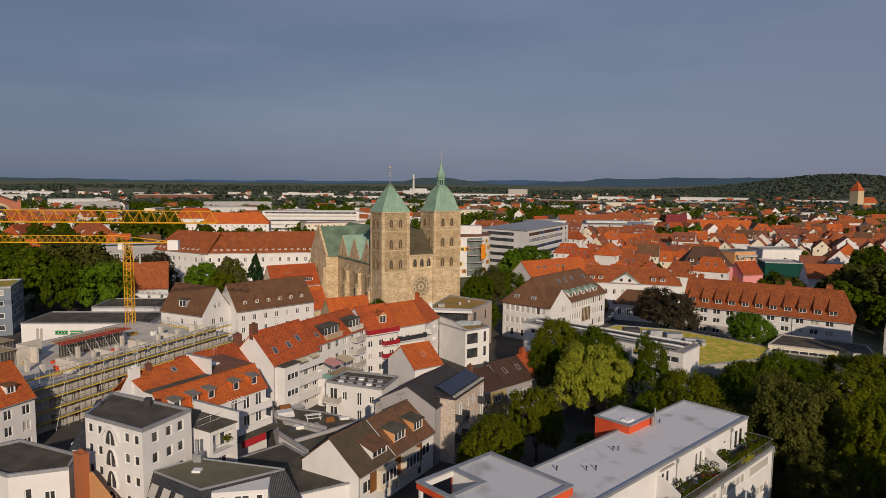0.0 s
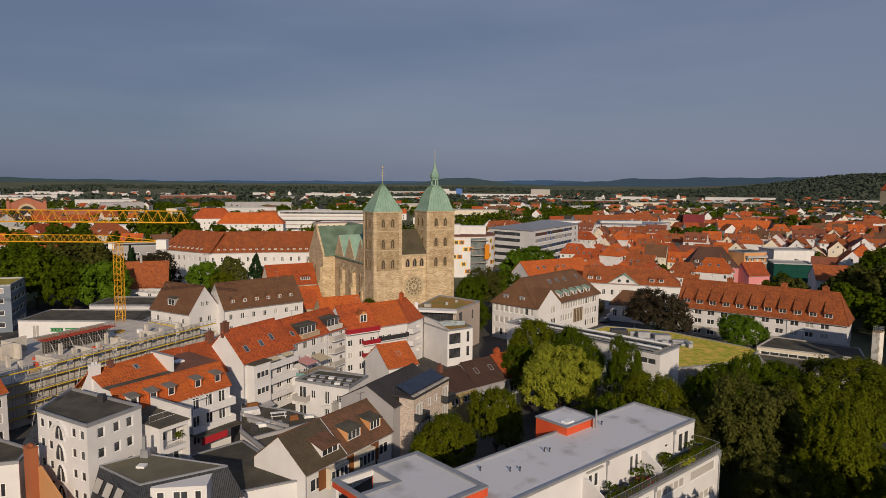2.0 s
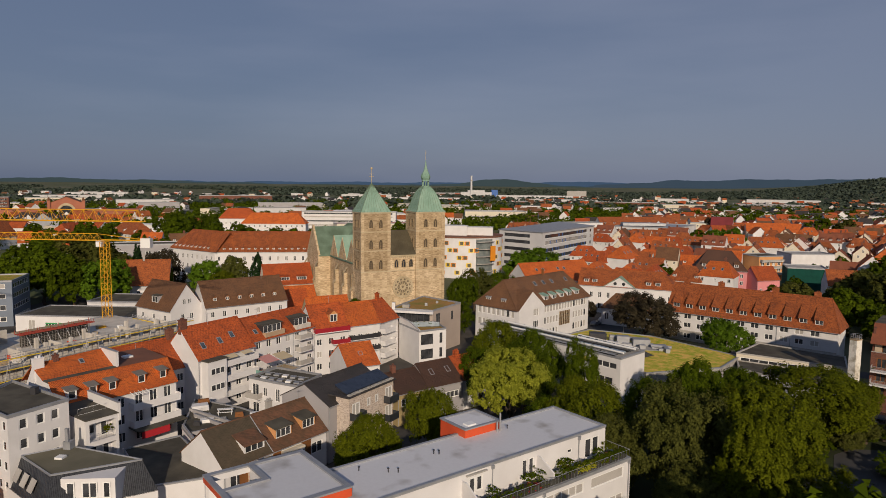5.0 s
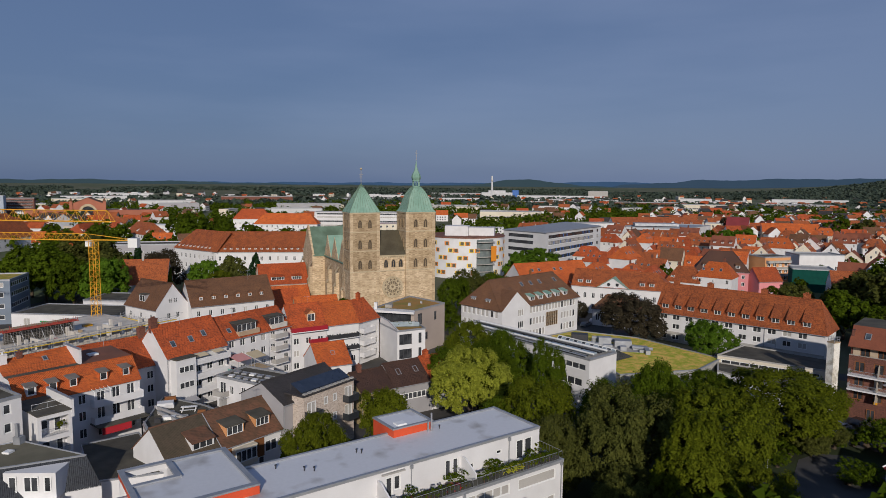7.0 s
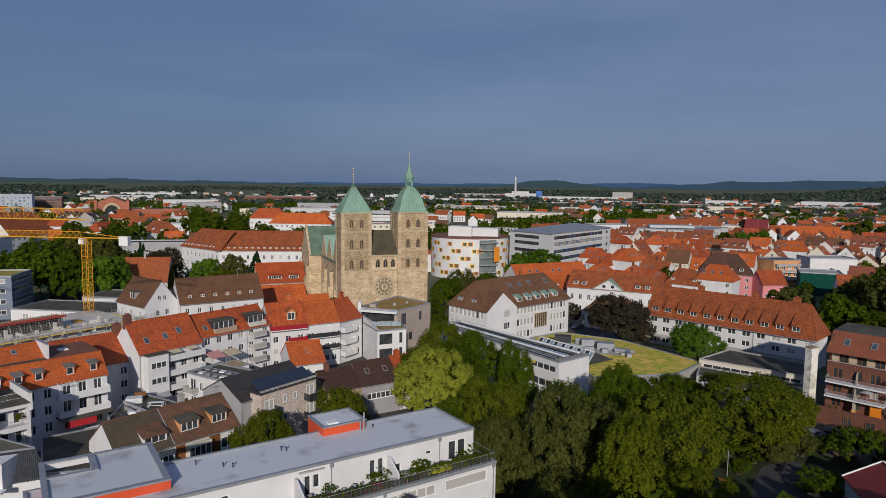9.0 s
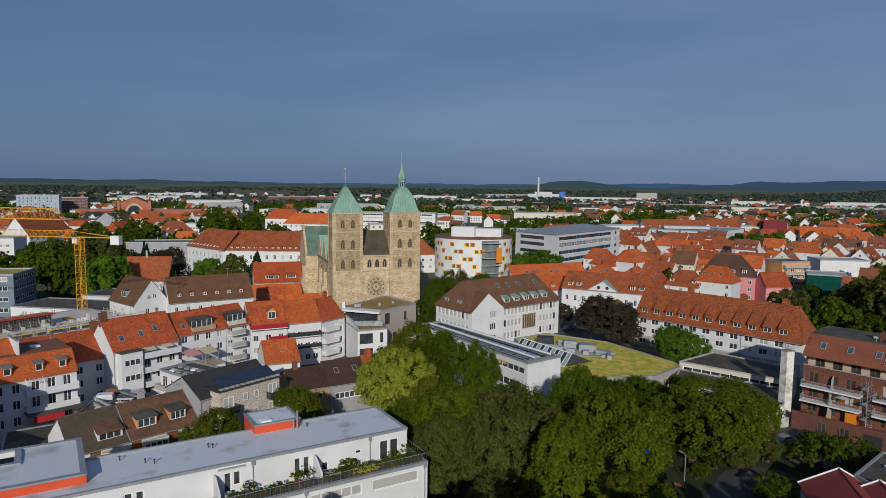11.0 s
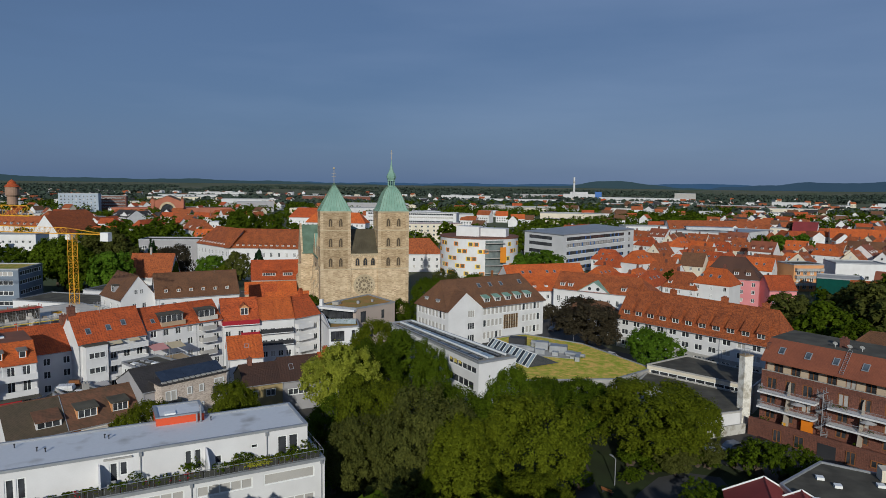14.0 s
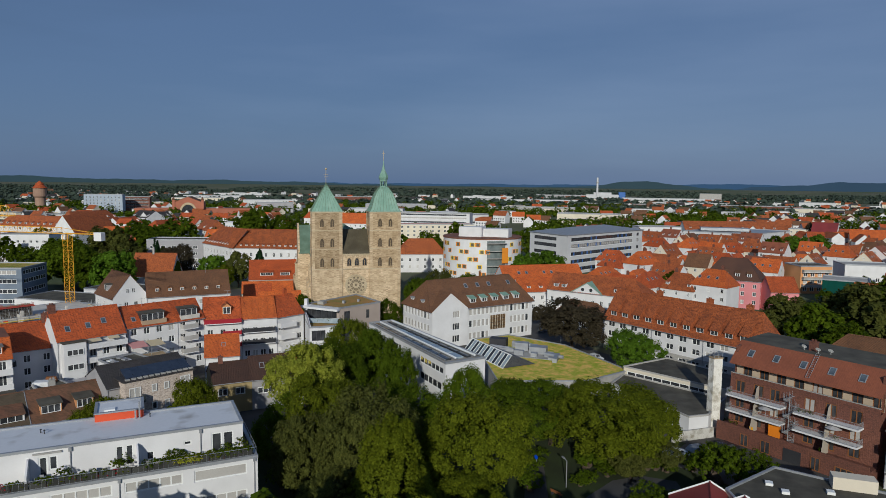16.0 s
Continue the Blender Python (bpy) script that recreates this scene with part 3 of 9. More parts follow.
def trunk_mesh(h, r, seed):
    g = random.Random(seed)
    bm = bmesh.new()
    pts = [Vector((0, 0, -0.3)), Vector((g.uniform(-0.2, 0.2), g.uniform(-0.2, 0.2), h * 0.5)), Vector((g.uniform(-0.4, 0.4), g.uniform(-0.4, 0.4), h))]
    for (a, b), rr in zip(zip(pts, pts[1:]), (r, r * 0.75)):
        beam(bm, a, b, rr, 8)
    for i in range(7):
        an = i * 0.9 + g.uniform(0, 0.6)
        st = pts[1].lerp(pts[2], g.uniform(0.0, 1.0))
        beam(bm, st, st + Vector((math.cos(an) * h * 0.35, math.sin(an) * h * 0.35, h * g.uniform(0.3, 0.6))), r * 0.3, 5)
    me = bpy.data.meshes.new("trunk")
    bm.to_mesh(me), bm.free()
    me.materials.append(M_BARK)
    return me


TREES = {}


def tree_kind(kind, material, n, size, rx=5.0, rz=5.2, h=5.0, cone=0.0, lobes=18, variants=2):
    TREES[kind] = [(leaf_mesh("crown", 31 * len(TREES) + i, rx, rz, n, size, material, lobes, cone), trunk_mesh(h, 0.32, i), h + rz * 1.6, h + rz * 0.55) for i in range(variants)]


tree_kind("green", M_LEAF, 31000, 0.152, 5.4, 5.6, 2.2, lobes=17, variants=4)
tree_kind("bright", M_LEAFY, 31000, 0.152, 5.4, 5.6, 2.2, lobes=16)
tree_kind("lime", M_LEAFG, 26000, 0.185, 5.4, 5.6, 2.2, lobes=15)
tree_kind("linden", M_LEAFP, 32000, 0.155, 5.4, 5.6, 2.4, lobes=22, variants=1)
tree_kind("dull", M_LEAFD, 31000, 0.150, 5.4, 5.6, 2.2, lobes=18)
tree_kind("copper", M_LEAFB, 20000, 0.2, 5.4, 5.6, 2.4, lobes=14)
tree_kind("conifer", M_NEEDLE, 6000, 0.26, 2.6, 6.5, 3.5, 0.95, lobes=16)
tree_kind("shrub", M_LEAF, 4200, 0.075, 1.6, 1.3, 0.5, lobes=9)
tree_kind("tall", M_LEAFY, 32000, 0.145, 4.4, 7.4, 3.0, 0.72, lobes=24)
tree_kind("mid", M_LEAF, 8000, 0.36, 5.4, 5.6, 1.8, lobes=14, variants=3)
tree_kind("mid_lime", M_LEAFG, 8000, 0.36, 5.4, 5.6, 1.8, lobes=14)
tree_kind("mid_dull", M_LEAFD, 8000, 0.36, 5.4, 5.6, 1.8, lobes=14)
tree_kind("small", M_LEAF, 2600, 0.6, 5.4, 5.6, 3.2, lobes=10)
LOOKS = {"green": "broad deciduous tree with dense mid-green leaves", "bright": "broad tree with sunlit yellow-green leaves",
         "lime": "rounded tree with fresh bright green leaves", "dull": "broad park tree with dull olive-green leaves", "linden": "large linden with pale sunlit yellow-green leaves", "copper": "copper beech with dark purple-brown leaves",
         "conifer": "narrow dark green conifer beside the long white building", "shrub": "low rounded green shrub", "tall": "tall tapering tree with light green leaves",
         "mid": "tall broad green tree behind the houses", "mid_lime": "broad fresh green tree between the houses", "mid_dull": "tall broad olive-green tree behind the houses",
         "small": "leafy green street tree seen from afar"}


def tree(kind, x, y, height, width=None, z=0.0):
    v = TREES[kind]
    crown, trunk, own, mid = v[rnd.randrange(len(v))]
    e = thing("shrub" if kind == "shrub" else "tree", x, y, rnd.uniform(0, 6.28), LOOKS[kind], "shrub" if kind == "shrub" else "tree", kind + " trees", z)
    k = height / own
    base = {"shrub": 3.4, "conifer": 5.6, "tall": 8.0}.get(kind, 11.0)
    kw = width / base if width else k
    e.scale = (kw, kw, k)
    shared("trunk", trunk, e, Matrix())
    shared("crown", crown, e, Matrix.Translation((0, 0, mid)))
    return e


# ---- ground ----
def hill(x, y):
    """Height of the land: a flat town, low wooded ridges far off."""
    r, az = math.hypot(x, y), math.degrees(math.atan2(x, y))
    if r < 1600 or y < 0:
        return 0.0
    f = min(1.0, (r - 1600) / 2600)
    bump = math.exp(-((az - 31.5) / 7.5) ** 2) * 76 * min(1.0, max(0.0, (r - 2200) / 900))
    return 26 * f * f + bump


def make_ground():
    bm = bmesh.new()
    rings = [0, 60, 150, 300, 500, 800, 1200, 1600] + [1600 + 160 * i for i in range(1, 20)] + [4760]
    n = 160
    rows = []
    for r in rings[1:]:
        rows.append([bm.verts.new((r * math.sin(2 * math.pi * i / n), 100 + r * math.cos(2 * math.pi * i / n),
                                   hill(r * math.sin(2 * math.pi * i / n), r * math.cos(2 * math.pi * i / n)))) for i in range(n)])
    bm.faces.new(rows[0][::-1])
    for a, b in zip(rows, rows[1:]):
        for i in range(n):
            j = (i + 1) % n
            bm.faces.new((a[i], a[j], b[j], b[i]))
    bmesh.ops.recalc_face_normals(bm, faces=bm.faces[:])
    if bm.faces[0].normal.z < 0:
        bmesh.ops.reverse_faces(bm, faces=bm.faces[:])
    g = part("ground", bm, M_LAND, None)
    tagged(g, "flat town land of paving, yards and grass, wooded far off", "ground", "", "structure")


M_LAND = mat("land", (0.060, 0.078, 0.030), (0.125, 0.115, 0.070), rough=1.0, big=0.006, fine=0.09, bump=0.0, vary=0.5)
make_ground()


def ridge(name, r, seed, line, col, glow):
    """A far ridge line: a plain backdrop of wooded hills, haze painted in as bluish emission. line: heights by bearing.
    """
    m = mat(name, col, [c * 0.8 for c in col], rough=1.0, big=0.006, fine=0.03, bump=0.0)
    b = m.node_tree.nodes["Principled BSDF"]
    # glow is the distance haze, put into the hills as emission
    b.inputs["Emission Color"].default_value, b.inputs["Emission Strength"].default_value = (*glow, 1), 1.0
    g = random.Random(seed)
    ph = [g.uniform(0, 6.28) for _ in range(4)]
    bm = bmesh.new()
    prev = None
    for i in range(361):
        d = -62 + 104 * i / 360
        az = math.radians(d)
        h = np.interp(d, [q[0] for q in line], [q[1] for q in line])
        h += 2.6 * math.sin(d * 0.9 + ph[0]) + 1.3 * math.sin(d * 2.3 + ph[1]) + 0.8 * math.sin(d * 7 + ph[2]) + 0.5 * math.sin(d * 19 + ph[3])
        cur = [bm.verts.new((40 + r * math.sin(az), r * math.cos(az), z)) for z in (-5, h)]
        if prev:
            bm.faces.new((prev[0], cur[0], cur[1], prev[1]))
        prev = cur
    tagged(part(name, bm, m, None), "blue-green wooded hills on the horizon with haze painted in", "backdrop", "", "structure")


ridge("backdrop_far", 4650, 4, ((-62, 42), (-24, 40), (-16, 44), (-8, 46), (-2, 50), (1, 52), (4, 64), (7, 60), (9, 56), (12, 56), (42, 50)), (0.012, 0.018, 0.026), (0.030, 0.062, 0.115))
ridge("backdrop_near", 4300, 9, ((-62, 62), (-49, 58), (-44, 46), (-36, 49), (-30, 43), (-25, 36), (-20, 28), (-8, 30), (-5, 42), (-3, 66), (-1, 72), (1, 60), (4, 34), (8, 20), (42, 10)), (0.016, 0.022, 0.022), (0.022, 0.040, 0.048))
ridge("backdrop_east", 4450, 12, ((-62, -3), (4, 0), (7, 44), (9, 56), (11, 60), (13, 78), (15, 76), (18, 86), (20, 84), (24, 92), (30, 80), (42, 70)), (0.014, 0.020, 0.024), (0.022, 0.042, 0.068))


def sheet(name, label, pts, z, material, t=0.3, category="ground"):
    """A flat piece of the setting."""
    ob = part(name, slab([[(x, y, z) for x, y in pts]], t), material, None)
    return tagged(ob, label, category, "", "structure")


M_YARD = mat("yard_paving", (0.085, 0.078, 0.07), (0.05, 0.047, 0.043), rough=0.95, big=0.12, fine=1.0)
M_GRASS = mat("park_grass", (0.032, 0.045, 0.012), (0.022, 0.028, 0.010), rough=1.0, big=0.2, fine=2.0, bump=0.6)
sheet("pavement", "grey paved yards and lanes between the houses", [(-140, 40), (10, 40), (60, 120), (100, 128), (92, 150), (66, 176), (56, 240), (-140, 240)], 0.02, M_YARD)
sheet("park_path", "grey park path under the trees", [(61.5, 119), (64.0, 110), (65.4, 103.5), (66.8, 96), (70.4, 96), (68.6, 104), (67.0, 111), (64.8, 119)], 0.05, M_YARD)
sheet("park_road", "dark asphalt turning road beside the park", [(71.5, 96), (84, 96), (96, 102), (94, 106), (87.5, 109), (86, 114.4), (81, 114.6), (77, 111.5), (74, 105)], 0.055, M_ASPHALT)
sheet("parking_yard", "paved parking yard before the brick flats", [(84, 121.5), (99, 112), (116, 118), (95, 136.5), (88, 131)], 0.06, M_YARD)
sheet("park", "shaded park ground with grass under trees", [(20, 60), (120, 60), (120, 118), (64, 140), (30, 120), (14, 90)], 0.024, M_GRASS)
sheet("road", "dark asphalt street past the long house", [(44, 206), (56, 188), (64, 182), (110, 156), (113, 161), (68, 189), (52, 214), (46, 240), (40, 240)], 0.03, M_ASPHALT)


M_REDSHEET = mat("red_roofing_sheet", (0.26, 0.045, 0.035), (0.21, 0.038, 0.03), rough=0.7, big=0.3)
# ---- church ----
def arch_profile(w, h, n=6):
    """Outline of a pointed-arch opening from its lower left corner."""
    pts = [(0, 0), (w, 0), (w, h - w * 0.8)]
    for i in range(1, n):
        a = i / n
        pts.append((w - (w / 2) * a ** 1.5, h - w * 0.8 + w * 0.8 * math.sin(a * math.pi / 2)))
    pts.append((w / 2, h))
    for i in range(n - 1, 0, -1):
        a = i / n
        pts.append(((w / 2) * a ** 1.5, h - w * 0.8 + w * 0.8 * math.sin(a * math.pi / 2)))
    pts.append((0, h - w * 0.8))
    return pts


def arch_window(parent, m, w, h, fill=None):
    """A pointed twin-light church window: stone surround, dark glass, a mullion."""
    out = arch_profile(w, h)
    k = 0.78
    inn = [((x - w / 2) * k + w / 2, z * 0.9 + 0.06) for x, z in out]
    bm = bmesh.new()
    vo = [bm.verts.new((x, -0.10, z)) for x, z in out]
    vi = [bm.verts.new((x, -0.10, z)) for x, z in inn]
    vb = [bm.verts.new((x, 0.08, z)) for x, z in inn]
    vw = [bm.verts.new((x, 0.08, z)) for x, z in out]
    n = len(out)
    for i in range(n):
        j = (i + 1) % n
        bm.faces.new((vo[i], vo[j], vi[j], vi[i]))
        bm.faces.new((vi[i], vi[j], vb[j], vb[i]))
        bm.faces.new((vo[j], vo[i], vw[i], vw[j]))
    box(bm, w / 2 - 0.07, -0.06, 0.08, w / 2 + 0.07, 0.03, h * 0.72)
    ob = part("arched_window", bm, M_STONEDK, parent)
    ob.matrix_local = m
    bm = bmesh.new()
    bm.faces.new([bm.verts.new((x, -0.015, z)) for x, z in inn])
    part("glass", bm, fill or M_GLASS, ob, "dark leaded glass")
    return ob


CH = Vector((-21.02, 196.70))
CH_RZ = math.radians(32.3)
church = thing("church", CH.x, CH.y, CH_RZ, "sandstone twin-tower church with green copper roofs", "church")


def solid(name, parent, material, boxes, label=""):
    bm = bmesh.new()
    for b in boxes:
        box(bm, *b)
    return part(name, bm, material, parent, label)


TOWER_D = 0.82  # depth of a tower over its width


def tower(x, w, eave, onion):
    """A square tower in storeys with corner strips, twin windows and a copper roof."""
    y0, d = 0.0, w * TOWER_D
    bm = bmesh.new()
    box(bm, x, y0, 0, x + w, y0 + d, eave)
    t = part("tower", bm, [M_STONE], church)
    solid("upper_tower", t, M_STONEUP, [(x - 0.04, y0 - 0.04, 16.2, x + w + 0.04, y0 + d + 0.04, eave - 0.1)])
    for cx, cy in ((x - 0.12, y0 - 0.12), (x + w - 0.88, y0 - 0.12), (x - 0.12, y0 + d - 0.88)):
        solid("corner_strip", t, M_STONE, [(cx, cy, 0, cx + 1.0, cy + 1.0, eave - 0.4)])
    strips = []
    for z in (16.2, 22.6, 28.4):
        strips.append((x - 0.14, y0 - 0.14, z - 0.15, x + w + 0.14, y0 + d + 0.14, z + 0.18))
    strips.append((x - 0.22, y0 - 0.22, eave - 0.4, x + w + 0.22, y0 + d + 0.22, eave))
    for q in strips:
        solid("string_course", t, M_STONELT, [q])
    for z in (17.0, 23.2, 29.6):
        h = 3.0 if z < 29 else 2.7
        for fx in (0.30, 0.64):
            arch_window(t, Matrix.Translation((x + w * fx - 0.45, y0 - 0.05, z)), 1.45, h, M_LOUVRE)
        for fy in (0.36, 0.70):
            arch_window(t, Matrix.Translation((x - 0.05, y0 + d * fy + 0.45, z)) @ Matrix.Rotation(-math.pi / 2, 4, "Z"), 1.45, h, M_LOUVRE)
    o, c = 0.26, (x + w / 2, y0 + d / 2)
    prof = [(1.0, 0.0), (0.94, 0.5), (0.02, 8.7)] if not onion else [(1.0, 0.0), (0.89, 0.55), (0.78, 1.9), (0.67, 4.0), (0.51, 5.9), (0.34, 7.2), (0.22, 7.9)]
    bm = bmesh.new()
    half, deep = w / 2 + o, d / 2 + o
    rings = [[bm.verts.new((c[0] + sx * half * f, c[1] + sy * deep * f, eave + z)) for sx, sy in ((-1, -1), (1, -1), (1, 1), (-1, 1))] for f, z in prof]
    for a, b in zip(rings, rings[1:]):
        for i in range(4):
            bm.faces.new((a[i], a[(i + 1) % 4], b[(i + 1) % 4], b[i]))
    bm.faces.new(rings[0][::-1]), bm.faces.new(rings[-1])
    r = part("spire_roof", bm, M_COPPER, church, "pale green copper roof")
    bm = bmesh.new()
    for i in range(4):
        for (f0, z0), (f1, z1) in zip(prof, prof[1:]):
            sx, sy = ((-1, -1), (1, -1), (1, 1), (-1, 1))[i]
            beam(bm, (c[0] + sx * half * f0, c[1] + sy * deep * f0, eave + z0), (c[0] + sx * half * f1, c[1] + sy * deep * f1, eave + z1), 0.10, 5)
        for k in range(1, 9):
            q = k / 9 * 2 - 1
            ax = ((q, -1), (1, q), (-q, 1), (-1, -q))[i]
            stop = len(prof)
            for (f0, z0), (f1, z1) in zip(prof[:stop], prof[1:stop]):
                beam(bm, (c[0] + ax[0] * half * f0, c[1] + ax[1] * deep * f0, eave + z0), (c[0] + ax[0] * half * f1, c[1] + ax[1] * deep * f1, eave + z1), 0.04, 4)
    part("standing_seams", bm, M_COPPERDK, r)
    bm = bmesh.new()
    if onion:
        top = eave + 7.9

        def ring(rad, z, n=8):
            return [bm.verts.new((c[0] + rad * math.cos(2 * math.pi * (i + 0.5) / n), c[1] + rad * math.sin(2 * math.pi * (i + 0.5) / n), z)) for i in range(n)]

        prof2 = [(1.35, top + 1.7), (1.2, top + 2.0), (1.5, top + 2.7), (1.55, top + 3.2), (1.25, top + 4.0), (0.75, top + 4.9), (0.4, top + 6.1), (0.2, top + 7.4), (0.06, top + 8.4)]
        rr = [ring(a, z) for a, z in prof2]
        bm.faces.new(rr[0][::-1])
        for a, b in zip(rr, rr[1:]):
            for i in range(8):
                bm.faces.new((a[i], a[(i + 1) % 8], b[(i + 1) % 8], b[i]))
        bm.faces.new(rr[-1])
        base = ring(1.25, top - 0.2), ring(1.15, top + 0.25)
        for i in range(8):
            bm.faces.new((base[0][i], base[0][(i + 1) % 8], base[1][(i + 1) % 8], base[1][i]))
        bm.faces.new(base[1])
        lan = part("lantern", bm, M_COPPER, church, "green copper onion lantern")
        bm = bmesh.new()
        for i in range(8):
            an = 2 * math.pi * (i + 0.5) / 8
            beam(bm, (c[0] + 1.0 * math.cos(an), c[1] + 1.0 * math.sin(an), top + 0.2), (c[0] + 1.0 * math.cos(an), c[1] + 1.0 * math.sin(an), top + 1.75), 0.16, 5)
        part("lantern_post", bm, M_COPPER, lan)
        bm = bmesh.new()
        beam(bm, (*c, top + 8.2), (*c, top + 11.5), 0.07, 6)
        beam(bm, (c[0] - 0.5, c[1], top + 10.6), (c[0] + 0.5, c[1], top + 10.6), 0.05, 4)
    else:
        top = eave + 8.6
        beam(bm, (*c, top - 0.3), (*c, top + 4.6), 0.08, 6)
        bmesh.ops.create_icosphere(bm, subdivisions=2, radius=0.36, matrix=Matrix.Translation((*c, top + 4.7)))
        for dz in (2.2, 3.0):
            beam(bm, (c[0] - 0.7, c[1], top + dz), (c[0] + 0.7, c[1], top + dz), 0.05, 4)
    part("finial", bm, M_STONELT, church, "metal cross and ball on the roof tip")


W1, GAP, W2 = 9.3, 8.8, 9.8
XW2 = W1 + GAP
CHW = XW2 + W2
tower(0.0, W1, 34.4, False)
tower(XW2, W2, 34.4, True)
front_wall = solid("west_front", church, M_STONE, [(W1, 0.35, 0, XW2, 3.0, 21.2)])
solid("cornice", front_wall, M_STONELT, [(W1, 0.0, 20.6, XW2, 0.6, 21.4), (W1, 0.1, 16.05, XW2, 0.5, 16.38)] + [(W1 + 0.2 + 0.7 * i, 0.1, 20.1, W1 + 0.5 + 0.7 * i, 0.5, 20.6) for i in range(12)])
for i in range(3):
    arch_window(front_wall, Matrix.Translation((W1 + 1.5 + i * 2.45, 0.33, 17.2)), 1.5, 2.6)


def rose(cx, cz, r):
    """A traceried round window: ring, spokes and small circles over dark glass."""
    bm = bmesh.new()
    n = 40

    def annulus(x, z, ro, ri, y0, y1, m=n):
        o0 = [bm.verts.new((x + ro * math.cos(2 * math.pi * i / m), y0, z + ro * math.sin(2 * math.pi * i / m))) for i in range(m)]
        i0 = [bm.verts.new((x + ri * math.cos(2 * math.pi * i / m), y0, z + ri * math.sin(2 * math.pi * i / m))) for i in range(m)]
        o1 = [bm.verts.new((x + ro * math.cos(2 * math.pi * i / m), y1, z + ro * math.sin(2 * math.pi * i / m))) for i in range(m)]
        i1 = [bm.verts.new((x + ri * math.cos(2 * math.pi * i / m), y1, z + ri * math.sin(2 * math.pi * i / m))) for i in range(m)]
        for i in range(m):
            j = (i + 1) % m
            bm.faces.new((i0[i], o0[i], o0[j], i0[j]))
            bm.faces.new((o0[i], o1[i], o1[j], o0[j]))
            bm.faces.new((i0[j], i1[j], i1[i], i0[i]))

    annulus(cx, cz, r, r * 0.86, 0.08, 0.36)
    annulus(cx, cz, r * 0.3, r * 0.12, 0.16, 0.34, 16)
    for i in range(12):
        a = 2 * math.pi * i / 12
        beam(bm, (cx + r * 0.28 * math.cos(a), 0.26, cz + r * 0.28 * math.sin(a)), (cx + r * 0.9 * math.cos(a), 0.26, cz + r * 0.9 * math.sin(a)), 0.11, 4)
        annulus(cx + r * 0.7 * math.cos(a + 0.26), cz + r * 0.7 * math.sin(a + 0.26), r * 0.19, r * 0.10, 0.18, 0.34, 12)
    ob = part("rose_window", bm, M_STONELT, front_wall, "round stone tracery window")
    bm = bmesh.new()
    bm.faces.new([bm.verts.new((cx + r * 0.88 * math.cos(2 * math.pi * i / n), 0.33, cz + r * 0.88 * math.sin(2 * math.pi * i / n))) for i in range(n)])
    part("glass", bm, mat("pale_leaded_glass", (0.22, 0.175, 0.115), (0.16, 0.125, 0.085), rough=0.4), ob, "pale leaded glass")


rose(W1 + GAP / 2, 11.0, 3.45)
# roof between the towers, leaning up to the nave
part("link_roof", slab([[(W1, -0.1, 21.4), (XW2, -0.1, 21.4), (XW2, 7.0, 28.4), (W1, 7.0, 28.4)]], 0.3), M_LINK, church, "dark aged sheet-metal roof")
solid("link_back", church, M_STONE, [(W1, 6.8, 21, XW2, 7.4, 28.0)])
bm = bmesh.new()
for i in range(1, 14):
    q = W1 + i * GAP / 14
    beam(bm, (q, -0.1, 21.42), (q, 7.0, 28.42), 0.045, 4)
part("standing_seams", bm, M_LINK, church)
# nave and transept
NX0, NX1, NY, NL = 1.0, CHW - 1.0, W1 * TOWER_D, 46.0 + W1 * (1 - TOWER_D)
bm = bmesh.new()
box(bm, NX0, NY, 0, NX1, NY + NL, 17.8)
nave = part("nave", bm, M_STONE, church)
mid = (NX0 + NX1) / 2
part("nave_roof", slab([[(NX0 - 0.3, NY + NL, 17.8), (NX0 - 0.3, NY, 17.8), (mid, NY, 28.0), (mid, NY + NL, 28.0)],
                        [(NX1 + 0.3, NY, 17.8), (NX1 + 0.3, NY + NL, 17.8), (mid, NY + NL, 28.0), (mid, NY, 28.0)]], 0.3), M_COPPERDK, church, "green-grey sheet copper nave roof")


bm = bmesh.new()
for i in range(1, 26):
    q = NY + i * NL / 26
    beam(bm, (NX0 - 0.3, q, 17.82), (mid, q, 28.02), 0.05, 4)
part("standing_seams", bm, M_COPPERDK, church)


def side_gable(y, w, top, x=None):
    """A gabled bay of the aisle with its own copper roof running into the nave."""
    x = NX0 if x is None else x
    bm = bmesh.new()
    t = [(x - 0.05, y, 17.5), (x - 0.05, y + w, 17.5), (x - 0.05, y + w / 2, top)]
    b = [(x + 0.6, q[1], q[2]) for q in t]
    vt, vb = [bm.verts.new(p) for p in t], [bm.verts.new(p) for p in b]
    bm.faces.new(vt[::-1]), bm.faces.new(vb)
    for i in range(3):
        j = (i + 1) % 3
        bm.faces.new((vt[i], vt[j], vb[j], vb[i]))
    g = part("gable", bm, M_STONE, church)
    r = x + (top - 17.6) / (10.2 / (mid - NX0))
    polys = [[(x + 0.1, y, 17.6), (x + 0.1, y + w / 2, top), (r, y + w / 2, top), (x + 0.2, y, 17.6)][::-1],
             [(x + 0.1, y + w, 17.6), (x + 0.2, y + w, 17.6), (r, y + w / 2, top), (x + 0.1, y + w / 2, top)][::-1]]
    bm = bmesh.new()
    for q in polys:
        bm.faces.new([bm.verts.new(p) for p in q])
    part("gable_roof", bm, M_COPPER, church)
    arch_window(g, Matrix.Translation((x - 0.06, y + w / 2 + 0.35, 18.2)) @ Matrix.Rotation(-math.pi / 2, 4, "Z"), 0.7, 2.4)


